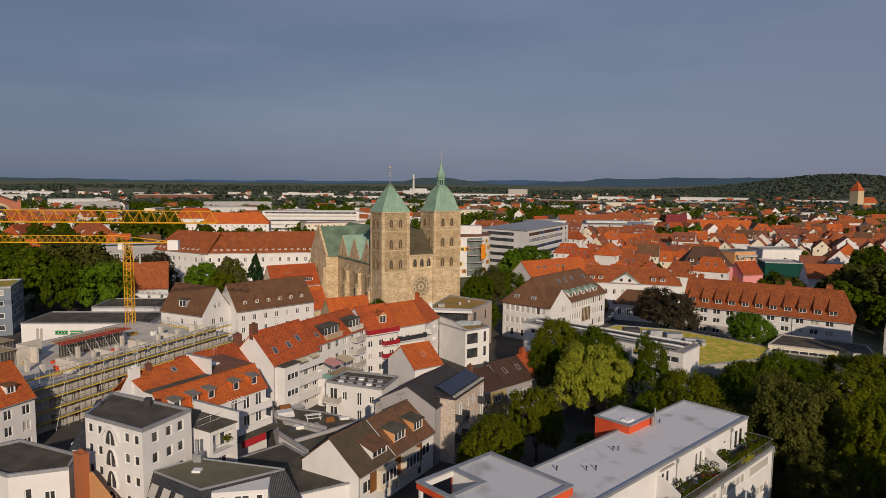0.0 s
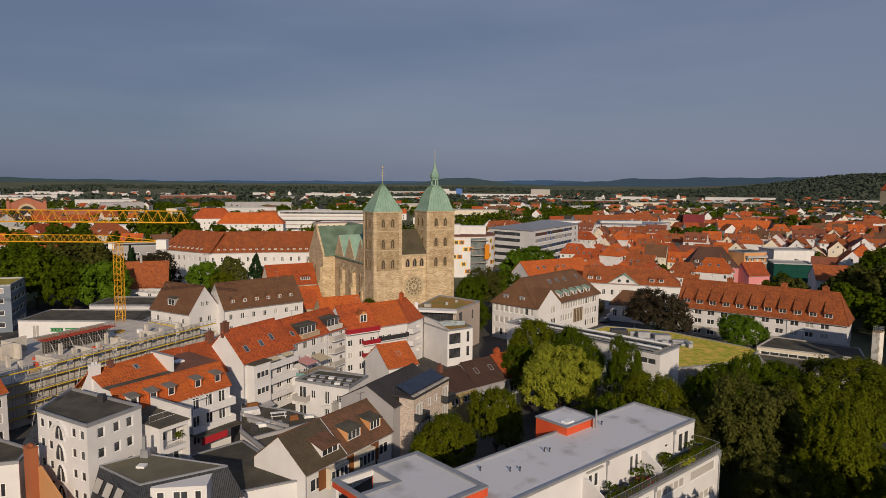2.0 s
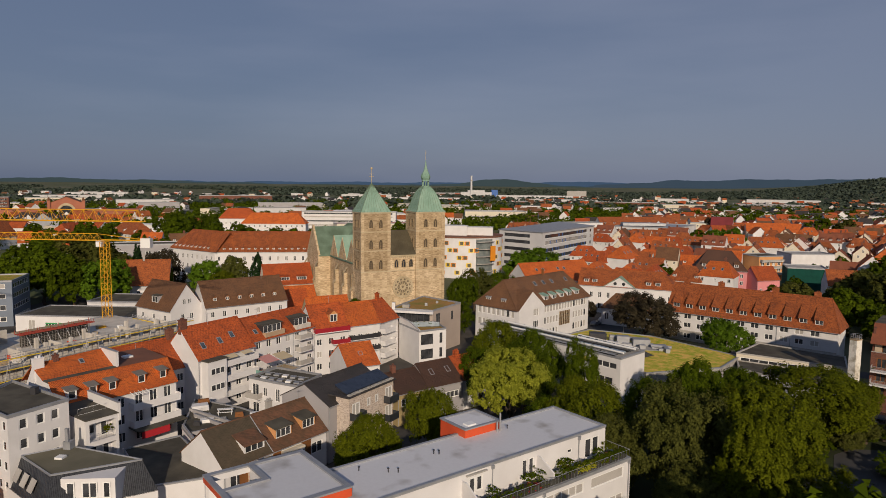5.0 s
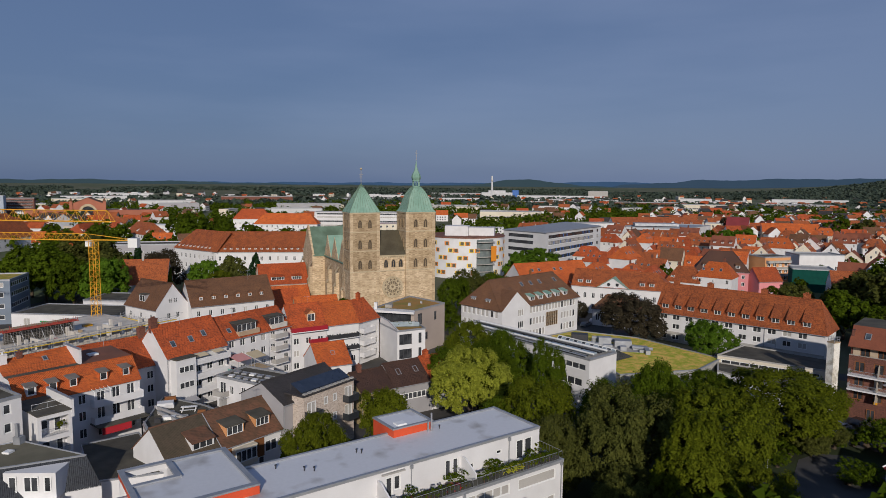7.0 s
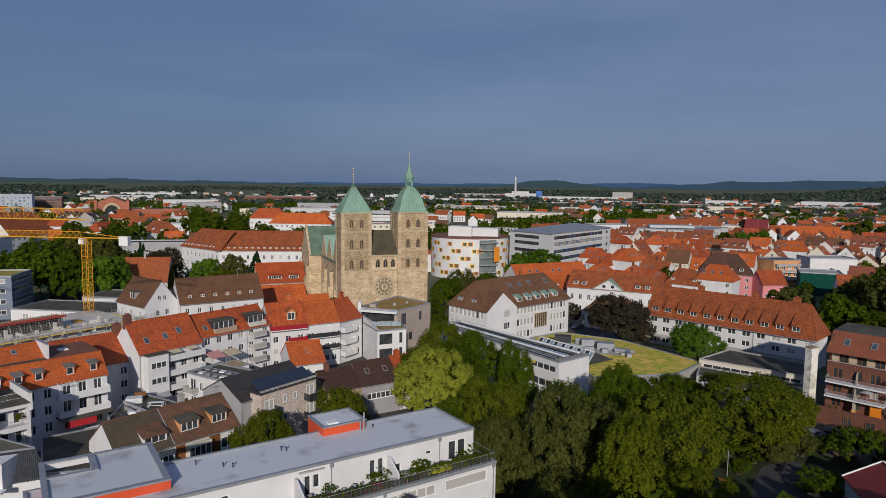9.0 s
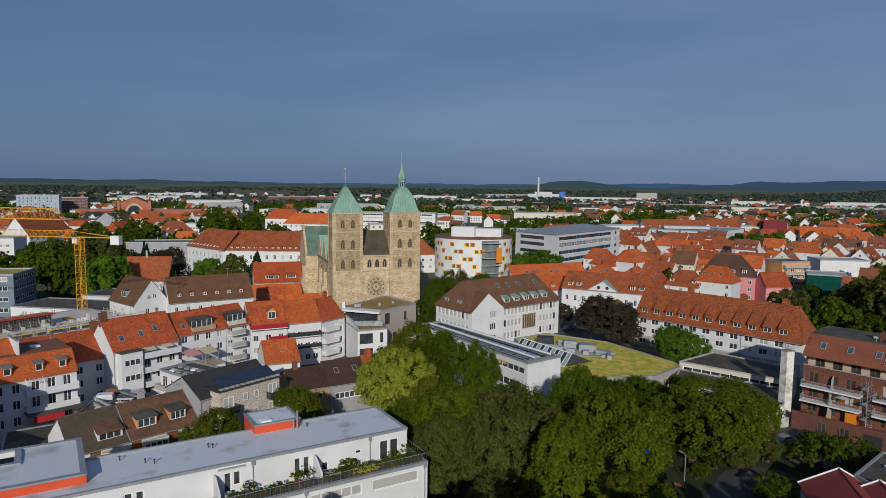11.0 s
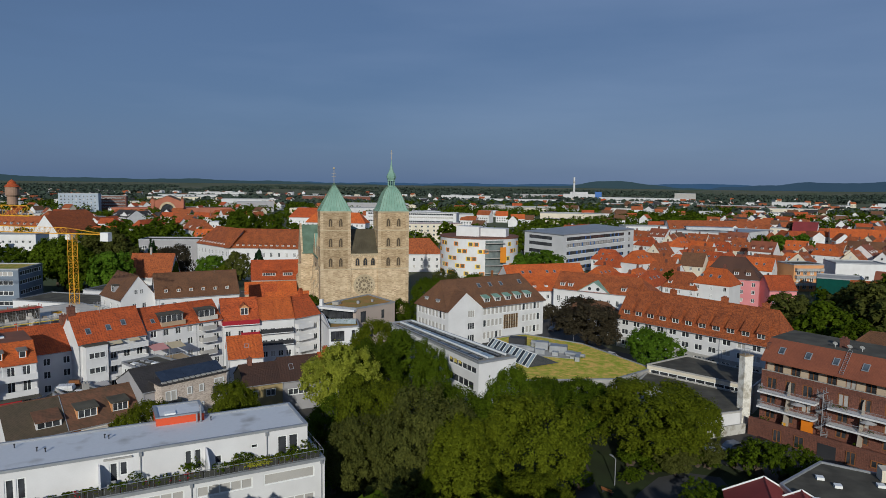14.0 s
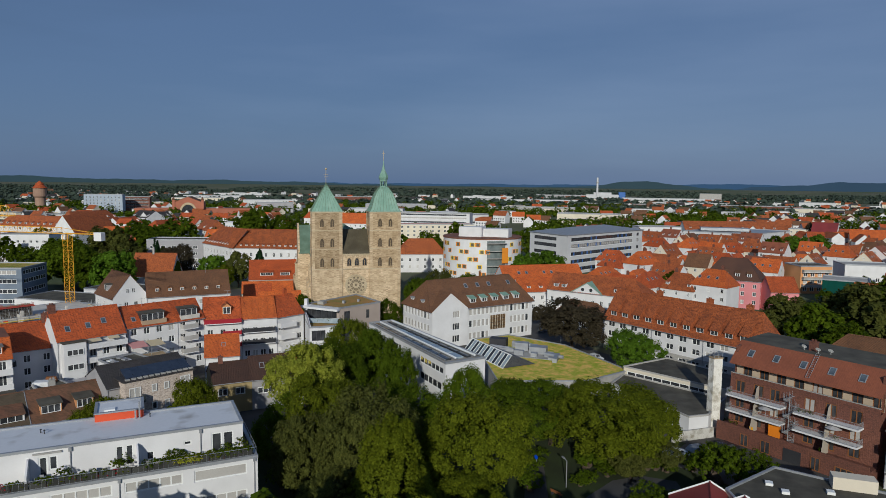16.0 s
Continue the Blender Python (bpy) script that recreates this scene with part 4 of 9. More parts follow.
for gy in (7.9, 17.2, 26.6):
    side_gable(gy, 9.3, 25.2)
TX, TY0, TY1 = -3.3, 35.6, 50.2
TYM = (TY0 + TY1) / 2
solid("transept", church, M_STONE, [(TX, TY0, 0, NX0 + 2, TY1, 18.0)])
bm = bmesh.new()
for x in (TX, TX + 0.7):
    bm.faces.new([bm.verts.new(p) for p in ((x, TY0 - 0.2, 18), (x, TY1 + 0.2, 18), (x, TYM, 28.2))])
v = bm.verts[:]
for i in range(3):
    j = (i + 1) % 3
    bm.faces.new((v[i], v[j], v[3 + j], v[3 + i]))
part("transept_gable", bm, M_STONE, church)
part("transept_roof", slab([[(TX + 0.3, TY0 - 0.3, 17.8), (mid, TY0 - 0.3, 17.8), (mid, TYM, 27.6), (TX + 0.3, TYM, 27.6)],
                            [(mid, TY1 + 0.3, 17.8), (TX + 0.3, TY1 + 0.3, 17.8), (TX + 0.3, TYM, 27.6), (mid, TYM, 27.6)]], 0.2), M_COPPERDK, church, "green sheet copper transept roof")


def buttress(y, x):
    bm = bmesh.new()
    box(bm, x - 1.7, y - 0.6, 0, x, y + 0.6, 9.5)
    box(bm, x - 1.1, y - 0.5, 9.5, x, y + 0.5, 14.0)
    b = part("buttress", bm, M_STONE, church)
    part("coping", slab([[(x - 1.85, y - 0.7, 9.4), (x - 1.85, y + 0.7, 9.4), (x - 0.9, y + 0.7, 10.9), (x - 0.9, y - 0.7, 10.9)][::-1]], 0.2), M_STONELT, b)
    part("coping", slab([[(x - 1.25, y - 0.6, 13.9), (x - 1.25, y + 0.6, 13.9), (x, y + 0.6, 15.9), (x, y - 0.6, 15.9)][::-1]], 0.2), M_STONELT, b)


for by in (NY + 0.8, 17.2, 26.6):
    buttress(by, NX0)
buttress(TY0 + 0.7, TX), buttress(TY1 - 0.6, TX)
for by in (13.0, 21.4, 30.6):
    arch_window(church, Matrix.Translation((NX0 - 0.05, by + 0.7, 6.5)) @ Matrix.Rotation(-math.pi / 2, 4, "Z"), 1.4, 8.0, M_OLDGLASS)
arch_window(church, Matrix.Translation((TX - 0.02, TYM + 1.3, 5.0)) @ Matrix.Rotation(-math.pi / 2, 4, "Z"), 1.8, 9.0, M_OLDGLASS)

# ---- white office house with a gabled wing beside the church ----
T0, T1 = (25.76, 175.77), (47.45, 202.70)
t_front = [(x, z, 1.18, 2.1, 1) for z in (1.0, 4.4, 7.7) for x in [12.2 + 1.42 * i for i in range(15)] if not (19.0 < x < 25.2 and z < 6)]
t_front += [(19.4, 3.2, 5.4, 4.0, 6)]
t_left = grid(14.6, (1.0, 4.4, 7.7), 8, 1.2, 2.0, 0.8, 1)
office, L, s = house("office_house", "white rendered office house with brown tiled hipped roof and copper-capped dormers", T0, T1, 14.6, 10.3, 17.0,
                     M_BROWN, M_WHITE, (3.0, 3.2), t_front, (), t_left, (), group="", over=0.5, blind=0.88)
scr = solid("entrance_screen", office, mat("bronze_screen", (0.20, 0.125, 0.06), (0.14, 0.09, 0.045), rough=0.5, metal=0.3), [(19.4, -0.05, 3.2, 24.8, 0.03, 7.2)], "bronze-brown glazed entrance screen")
for i in range(7):
    solid("screen_bar", scr, M_CREAM, [(19.4 + i * 0.88, -0.1, 3.2, 19.52 + i * 0.88, -0.04, 7.2)])
for z in (4.1, 5.1, 6.1):
    solid("screen_rail", scr, M_DARKMET, [(19.4, -0.08, z, 24.8, -0.04, z + 0.1)])
bm = bmesh.new()
wing_holes = [(6.4, z, 2.3, 1.9) for z in (1.2, 4.5, 7.8)]
panel(bm, (-0.02, -0.75, 0), (1, 0, 0), 11.4, 10.2, wing_holes), panel(bm, (11.38, -0.75, 0), (0, 1, 0), 0.76, 10.2), panel(bm, (-0.02, 0.0, 0), (0, -1, 0), 0.75, 10.2)
bm.faces.new([bm.verts.new(p) for p in ((-0.02, -0.75, 10.2), (11.38, -0.75, 10.2), (5.68, -0.75, 14.7))])
part("wing_gable", bm, M_WHITE, office)
glaze(office, (-0.02, -0.75, 0), "front", wing_holes)
part("wing_roof", slab([[(-0.35, -0.95, 10.05), (5.68, -0.95, 14.8), (5.68, 5.2, 14.8), (-0.3, 0.2, 10.2)][::-1],
                        [(11.72, -0.95, 10.05), (11.7, 0.2, 10.2), (5.68, 5.2, 14.8), (5.68, -0.95, 14.8)][::-1]], 0.14), M_BROWN, office)
for x in (13.2, 17.0, 20.8, 24.6, 28.4):
    dormer(office, x, 11.0, 1.9, 1.35, 10.3, s, "shed", M_COPPER, M_WHITE, 0.25)
for x in (3.6, 9.0):
    dm = dormer(office, x, 11.0, 1.5, 1.35, 10.3, 6.7 / 3.0, "shed", M_METAL, M_WHITE, 0.25)
    dm.matrix_local = Matrix.Translation((0, 14.6, 0)) @ Matrix.Rotation(-math.pi / 2, 4, "Z")
for x in (14.0, 18.0, 22.0, 29.0):
    skylight(office, x, 14.6, 1.1, 1.5, 10.3, s)
chimney(office, 21.0, 7.3, 16.6, 18.4, 0.5, 0.5, M_WOOD)

# ---- long house with red roof across the street ----
r0, r1 = (68.7, 194.6), (104.0, 170.2)
rl = Vector(r1) - Vector(r0)
rf = [(1.4 + 3.55 * i, z, 2.1, 1.5, 2) for z in (0.7, 3.7, 6.2) for i in range(12) if 1.4 + 3.55 * i < rl.length - 2.8]
long_house, L, s = house("long_house", "long white house with weathered red tiled roof and eleven shed dormers", r0, r1, 10.4, 8.5, 15.4, M_OLDRED, M_WHITE,
                         (0, 2.6), rf, (), (), grid(10.4, (4.0, 6.4), 2, 1.0, 1.2, 2.2), group="", over=0.55)
for i in range(11):
    dormer(long_house, 1.6 + i * 3.6, 9.1, 2.1, 1.5, 8.5, s, "shed", M_OLDRED, M_OLDRED, 0.92)
bm = bmesh.new()
panel(bm, (0, -0.06, 0), (1, 0, 0), rl.length, 2.9, [a for a in rf if a[1] < 2], 0.06)
part("plinth", bm, M_CONC, long_house, "grey-beige rendered ground storey")
for x in (14.9, 29.1):
    solid("downpipe", long_house, M_METAL, [(x, -0.14, 0.1, x + 0.12, -0.02, 8.4)])
for x in (3.5, 13.0, 27.0, 37.0):
    chimney(long_house, x, 5.6, 14.8, 16.6, 1.6, 0.7, M_OLDRED)

# ---- brown-roofed house on the far side of the building site ----
bh0, bh1 = (-54.0, 162.34), (-37.82, 178.06)
bf = grid(22.5, (2.0, 5.0, 8.0), 7, 1.0, 1.5, 1.4, 2)
brown_house, L, s = house("brown_roofed_house", "white rendered house with brown tiled roof and small dormers", bh0, bh1, 10.5, 11.0, 16.9, M_BROWN, M_WHITE, (0, 0),
                          bf, (), (), grid(10.5, (4.5, 8.0), 2, 1.0, 1.4, 2.5), group="", over=0.4)
for i in range(6):
    dormer(brown_house, 2.2 + i * 3.3, 12.0, 1.25, 1.1, 11.0, s, "gable", M_BROWN, M_WOOD)
wing_f = [(2.6, 5.0, 1.0, 1.5, 2), (5.0, 5.0, 1.0, 1.5, 2), (2.6, 8.2, 1.0, 1.5, 2), (5.0, 8.2, 1.0, 1.5, 2)]
wdir = (Vector(bh1) - Vector(bh0)).normalized()
wing, L2, s2 = house("brown_roofed_wing", "white gabled wing with brown tiled roof and a box dormer", (-73.2, 163.2), (-60.4, 156.73), 9.5, 11.0, 17.0, M_BROWN, M_WHITE, (0, 0),
                     grid(14.3, (5.0, 8.0), 3, 1.0, 1.4, 2.0), (), (), [(3.0, 4.8, 1.1, 1.5), (5.6, 4.8, 1.1, 1.5), (3.0, 8.0, 1.1, 1.5), (5.6, 8.0, 1.1, 1.5)], group="", over=0.4)
far_window(wing, [(3.5, 12.0, 1.0, 1.3), (5.0, 12.0, 1.0, 1.3)], Matrix.Translation((L2, 0, 0)) @ Matrix.Rotation(math.pi / 2, 4, "Z"))
dormer(wing, 5.5, 12.0, 2.6, 1.9, 11.0, s2, "shed", M_BITUMEN, M_GREYW, 0.05)

# ---- terrace of houses with red roofs before the church ----
def red_row(label, p0, p1, depth, eave, ridge, roof, n, **k):
    L = (Vector(p1) - Vector(p0)).length
    return house("terraced_house", label, p0, p1, depth, eave, ridge, roof, M_WHITE, (0, 0), grid(L, (1.2, 4.0, 6.8) + ((9.5,) if eave > 11.2 else ()), n, 1.3, 1.5, 0.7), (), (), (), group="terraced houses", blind=0.35, **k)


h1, L, s = red_row("white terraced house with large orange-red tiled roof and skylights", (-32.17, 113.8), (-26.41, 125.85), 9.7, 11.0, 16.1, M_RED, 5)
for x, z in ((2.0, 12.3), (6.0, 12.5), (9.2, 13.0)):
    skylight(h1, x, z, 1.0, 1.4, 11.0, s)
for z in (3.0, 5.9, 8.8):
    balcony(h1, 5.2, z, 8.0, 1.5, M_WHITE)
bay = solid("bay", h1, M_WHITE, [(0.6, -2.0, 0, 4.8, 0, 10.6)])
solid("bay_roof", h1, M_BITUMEN, [(0.4, -2.2, 10.6, 5.0, 0.6, 10.8)])
glaze(h1, (0.6, -2.19, 0), "front", [(0.5, 2.0, 3.2, 1.3, 3), (0.5, 5.0, 3.2, 1.3, 3), (0.5, 8.0, 3.2, 1.3, 3)])
chimney(h1, 0.6, 4.9, 15.0, 17.6, 1.4, 0.8)
M_AWN = mat("beige_awning", (0.55, 0.46, 0.30), (0.48, 0.40, 0.26), rough=0.9)
part("awning", slab([[(5.4, -1.6, 10.2), (8.0, -1.6, 10.2), (8.0, 0, 10.75), (5.4, 0, 10.75)]], 0.06), M_AWN, h1, "beige fabric awning")
part("awning", slab([[(9.4, -1.6, 10.3), (11.6, -1.6, 10.3), (11.6, 0, 10.75), (9.4, 0, 10.75)]], 0.06), M_AWN, h1, "beige fabric awning")
part("lean_to", slab([[(-1.5, -3.4, 2.7), (4.4, -3.4, 2.7), (4.4, -2.0, 3.3), (-1.5, -2.0, 3.3)]], 0.12), M_GREYW, h1, "grey lean-to roof")
M_PALLETC = mat("tan_boards", (0.46, 0.33, 0.22), (0.38, 0.27, 0.17), rough=0.85)
h2, L, s = red_row("white terraced house with red tiles and a black box dormer", (-27.0, 127.0), (-22.25, 136.91), 9.0, 11.5, 15.3, M_RED, 4)
dormer(h2, 3.2, 12.1, 5.2, 1.9, 11.5, s, "shed", M_BITUMEN, M_DARKMET, 0.06, 4)
solid("roof_balustrade", h2, M_PALLETC, [(3.1, -0.25, 11.6, 8.5, -0.13, 12.55), (3.1, -0.13, 11.6, 3.2, 0.7, 12.55), (8.4, -0.13, 11.6, 8.5, 0.7, 12.55)], "tan boarded balustrade")
skylight(h2, 1.4, 12.4, 0.9, 1.2, 11.5, s)
h3, L, s = red_row("narrow white terraced house with a black box dormer and balconies", (-22.25, 136.91), (-19.42, 142.68), 9.0, 11.5, 15.3, M_RED, 2)
dormer(h3, 1.0, 12.1, 4.2, 1.9, 11.5, s, "shed", M_BITUMEN, M_DARKMET, 0.06, 3)
solid("roof_balustrade", h3, M_FRESH, [(0.9, -0.25, 11.6, 5.3, -0.13, 12.55), (0.9, -0.13, 11.6, 1.0, 0.7, 12.55), (5.2, -0.13, 11.6, 5.3, 0.7, 12.55)], "pale balustrade")
for z in (4.0, 6.9, 9.6):
    balcony(h3, 0.8, z, 3.6, 1.5, M_BLIND)
h4, L, s = red_row("white terraced house with deep red balconies and an orange dormer", (-19.42, 142.68), (-12.92, 148.09), 9.0, 10.8, 15.2, M_RED, 3)
dormer(h4, 4.2, 11.6, 2.0, 2.0, 10.8, s, "gable", M_OLDRED, M_ORANGEW)
M_DRED = mat("red_balustrade", (0.33, 0.018, 0.03), (0.26, 0.014, 0.024), rough=0.5)
balcony(h4, 0.0, 9.9, 8.4, 1.3, M_DRED), balcony(h4, 4.2, 7.0, 4.2, 1.4, M_DRED), balcony(h4, 4.2, 4.1, 4.2, 1.4, M_DRED)
h5, L, s = red_row("white terraced house with orange-red tiles and dark balconies", (-12.92, 148.09), (-6.69, 153.59), 9.2, 10.6, 14.9, M_ORED, 4)
for z in (4.4, 7.3):
    balcony(h5, 0.3, z, 7.6, 1.3, M_DARKMET)
h6, L, s = red_row("white terraced house with orange-red roof and stacked white balconies", (-6.69, 153.59), (-3.57, 161.2), 9.6, 10.4, 14.6, M_RED, 2)
for z in (2.0, 4.9, 7.8):
    balcony(h6, 0.4, z, 4.6, 1.4, M_WHITE)
chimney(h6, 6.0, 4.8, 13.5, 16.0, 0.9, 0.8, M_RED)
MP = [(2.9, 152.9), (8.8, 157.4), (5.0, 164.8), (-3.4, 161.6)]
modern = flat_poly("modern_house", "white modern house with tall dark windows and a planted roof", MP, 8.8, M_SEDUMBR, M_WHITE,
                   {0: [(0.5, 1.9, 3.3, 2.3, 3), (0.5, 5.3, 3.3, 2.5, 3), (5.6, 1.9, 0.8, 2.3, 1), (5.6, 5.3, 0.8, 2.5, 1)], 1: [(1.4, 5.6, 0.9, 2.0, 1), (4.4, 5.6, 1.2, 2.0, 1)]}, frame_mat=M_DFRAME, blind=0.0)
part("side_wall", slab([[(0.0, 0.0, 8.8), (-6.3, 8.7, 8.8), (-6.3, 8.7, 10.4), (-3.2, 4.4, 10.2), (0.0, 0.0, 9.0)]], 0.3, Vector((0.81, 0.58, 0))), M_WHITE, modern, "white side wall rising to the back")
bm = bmesh.new()
for qa, qb in (((0.0, 0.0, 9.0), (-3.2, 4.4, 10.2)), ((-3.2, 4.4, 10.2), (-6.3, 8.7, 10.4))):
    beam(bm, qa, qb, 0.13, 4)
part("wall_coping", bm, M_METAL, modern)
part("terrace_deck", slab([[(-3.6, 5.2, 8.62), (3.9, 7.0, 8.62), (2.1, 11.8, 8.62), (-6.2, 8.8, 8.62)]], 0.1), M_YARD, modern)
part("glass_balustrade", slab([[(-3.5, 5.0, 8.6), (4.0, 6.9, 8.6), (4.0, 6.9, 9.7), (-3.5, 5.0, 9.7)]], 0.05, Vector((-0.25, 0.97, 0))), M_GLROOF, modern, "pale glass balustrade")
for i, (px_, py_) in enumerate(((0.6, 6.6), (1.3, 6.8), (2.0, 7.0), (-1.6, 6.0), (-2.4, 5.9))):
    pl = part("terrace_plant", bmesh.new(), M_LEAFY, modern)
    pl.data = leaf_mesh("foliage", 500 + i, 0.7, 0.6, 500, 0.10, (M_LEAF, M_LEAFY)[i % 2], 6)
    pl.matrix_local = Matrix.Translation((px_, py_, 9.3))
modern2 = flat_poly("community_house", "grey-beige flat-roofed house with brown sedum roof below the church", [(-6.4, 166.4), (4.6, 165.0), (10.7, 177.2), (-0.6, 186.0)], 11.5, M_SEDUMBR, mat("taupe_render", (0.42, 0.35, 0.30), (0.35, 0.29, 0.25)),
                    {0: [(0.7, 8.0, 9.6, 2.5, 6)], 1: [(1.6, 7.4, 1.9, 2.9, 2), (8.8, 7.6, 1.1, 2.3, 1), (4.6, 3.0, 1.4, 2.0, 2)]}, frame_mat=M_DFRAME, blind=0.0)
part("white_fascia", slab([[(-0.3, -1.5, 11.25), (11.2, -2.9, 11.25), (11.2, -1.3, 11.25), (0.0, 0.0, 11.25)]], 0.55), M_WHITE, modern2, "broad white roof fascia")
solid("roof_vent", modern2, M_CONC, [(2.6, 2.4, 11.2, 4.4, 4.2, 12.0)])
solid("roof_vent", modern2, M_METAL, [(8.0, 6.0, 11.2, 8.7, 6.7, 11.9)])
solid("roof_vent", modern2, M_METAL, [(10.5, 10.0, 11.2, 11.1, 10.6, 11.8)])
solid("chimney_pipe", modern2, M_WHITE, [(0.4, -0.6, 10.0, 1.2, 0.2, 13.0)])
small_red, L, s = house("small_house", "small white gabled house with bright orange tiled roof", (-8.05, 128.21), (-2.41, 132.46), 9.6, 6.5, 10.0, M_ORED, M_WHITE, group="")
skylight(small_red, 3.4, 8.0, 0.9, 1.1, 6.5, s)

# ---- front row: brown-roofed houses, grey gabled house, white blocks ----
row_b, L, s = house("row_house", "brown mossy-tiled row house with orange-cheeked dormers and white gable", (-12.93, 81.42), (-3.6, 97.3), 9.6, 5.7, 9.6, M_DBROWN, M_WHITE, (0, 0),
                    [(1.0, 2.6, 2.2, 1.8, 2), (15.4, 2.6, 2.2, 1.8, 2), (8.3, 0.2, 1.1, 2.1, 1), (14.2, 0.2, 1.1, 2.1, 1)], group="", blind=0.3)
for x0, x1 in ((3.9, 7.6), (9.6, 13.4)):
    bay = solid("bay", row_b, M_CREAM, [(x0, -0.9, 2.2, x1, 0.0, 2.9), (x0, -0.9, 4.7, x1, 0.0, 5.0), (x0, -0.75, 2.9, x1, 0.0, 4.7)])
    glaze(bay, (x0, -0.98, 0), "front", [(0.1, 2.9, x1 - x0 - 0.2, 1.8, 4)], None, M_GLASS)
    solid("cladding", row_b, M_WOOD, [(x0 - 1.4, -0.06, 2.3, x0, 0.0, 5.2)])
solid("cladding", row_b, M_WOOD, [(13.4, -0.06, 2.3, 15.2, 0.0, 5.2)])
dormer(row_b, 9.4, 6.5, 3.0, 1.6, 5.7, s, "shed", M_BITUMEN, M_ORANGEW, 0.15, 3)
dormer(row_b, 14.4, 6.5, 2.6, 1.6, 5.7, s, "shed", M_BITUMEN, M_ORANGEW, 0.15, 3)
dormer(row_b, 3.8, 6.2, 3.4, 1.3, 5.7, s, "shed", M_DBROWN, M_WHITE, 0.35, 3)
M_MOSS = tiled("mossy_grey_tiles", (0.115, 0.085, 0.055), (0.085, 0.068, 0.042), (0.045, 0.036, 0.024), tile=(0.28, 0.34), depth=0.3, big=0.7, wob=0.45)
part("mossy_roof_half", slab([[(-0.14, -0.36, 5.7 - 0.36 * s + 0.17), (7.9, -0.36, 5.7 - 0.36 * s + 0.17), (7.9, 4.8, 9.78), (-0.14, 4.8, 9.78)]], 0.05), M_MOSS, row_b, "older moss-grey roof half")
bm = bmesh.new()
beam(bm, (7.9, -0.36, 5.7 - 0.36 * s + 0.2), (7.9, 4.8, 9.8), 0.07, 4)
part("verge_strip", bm, M_METAL, row_b)
chimney(row_b, 12.0, 5.6, 8.8, 10.6, 0.9, 0.6, M_CONC)
grey_house, L, s = house("grey_gabled_house", "grey gabled house with pale brick front and solar panels", (-3.35, 97.59), (2.78, 110.34), 9.8, 9.2, 11.8, M_GREYTILE, M_GREYW, (0, 0), group="")
solid("brick_front", grey_house, M_LBRICK, [(2.0, -2.4, 0, 13.6, 0.2, 10.3)])
solid("front_roof", grey_house, M_GREYTILE, [(1.6, -2.7, 10.3, 14.0, 1.5, 10.5)])
glaze(grey_house, (2.0, -2.59, 0), "front", [(0.6, 7.0, 1.9, 2.2, 2), (4.3, 7.9, 0.9, 1.3, 1), (6.4, 7.9, 0.9, 1.3, 1), (9.2, 7.4, 1.8, 2.2, 2), (0.6, 3.9, 1.9, 2.2, 2), (4.3, 4.8, 0.9, 1.3, 1), (6.4, 4.8, 0.9, 1.3, 1), (9.2, 4.3, 1.8, 2.2, 2), (4.3, 1.8, 0.9, 1.3, 1), (6.4, 1.8, 0.9, 1.3, 1)], None, None, 0.45)
M_TUBE = mat("collector_tubes", (0.022, 0.030, 0.050), (0.035, 0.045, 0.07), rough=0.15, big=1.2, spec=0.6)
M_SMOKE = mat("smoked_glass_panel", (0.04, 0.045, 0.05), (0.03, 0.034, 0.04), rough=0.15, spec=0.6)
for x, z in ((2.2, 3.8), (2.2, 6.9), (10.9, 4.2), (10.9, 7.3)):
    balcony(grey_house, x, z, 2.6, 1.3, M_SMOKE, 1.0, M_DARKMET, -2.4)
for i in range(8):
    x0 = 2.5 + i * 1.38
    part("solar_panel", slab([[(x0, -1.5, 10.7), (x0 + 1.36, -1.5, 10.7), (x0 + 1.36, 0.9, 11.8), (x0, 0.9, 11.8)]], 0.1), M_TUBE, grey_house)
for i in range(9):
    bm = bmesh.new()
    beam(bm, (2.48 + i * 1.38, 0.9, 11.8), (2.48 + i * 1.38, 1.1, 10.2), 0.04, 4)
    part("rack_strut", bm, M_DARKMET, grey_house)
for i in range(12):
    solid("ballast_block", grey_house, M_CONC, [(2.2 + i * 0.98, -2.4, 10.5, 2.9 + i * 0.98, -1.9, 10.72)])
white_b1 = flat_poly("corner_house", "white four-storey corner house with dark flat roof and arched stair windows", [(-46.5, 79.04), (-37.2, 74.19), (-34.25, 81.45), (-47.5, 87.9)], 14.3, M_BITUMEN, M_WHITE,
                     {0: [(x, z, 0.98, 1.3, 1) for z in (4.4, 7.0, 9.6, 12.15) for x in (0.45, 2.2, 7.2, 8.9)], 1: [(x, z, 1.05, 1.42, 1) for z in (6.9, 9.48, 12.05) for x in (1.38, 3.55, 5.45)]})
b1r = Matrix.Rotation(math.atan2(74.19 - 79.04, -37.2 + 46.5), 4, "Z")
for z, h in ((3.4, 2.3), (6.0, 2.3), (8.65, 2.3), (11.3, 2.05)):
    w = arch_window(white_b1, b1r @ Matrix.Translation((3.6, -0.02, z)), 2.3, h)
    w.data.materials[0] = M_FRAME
bm = bmesh.new()
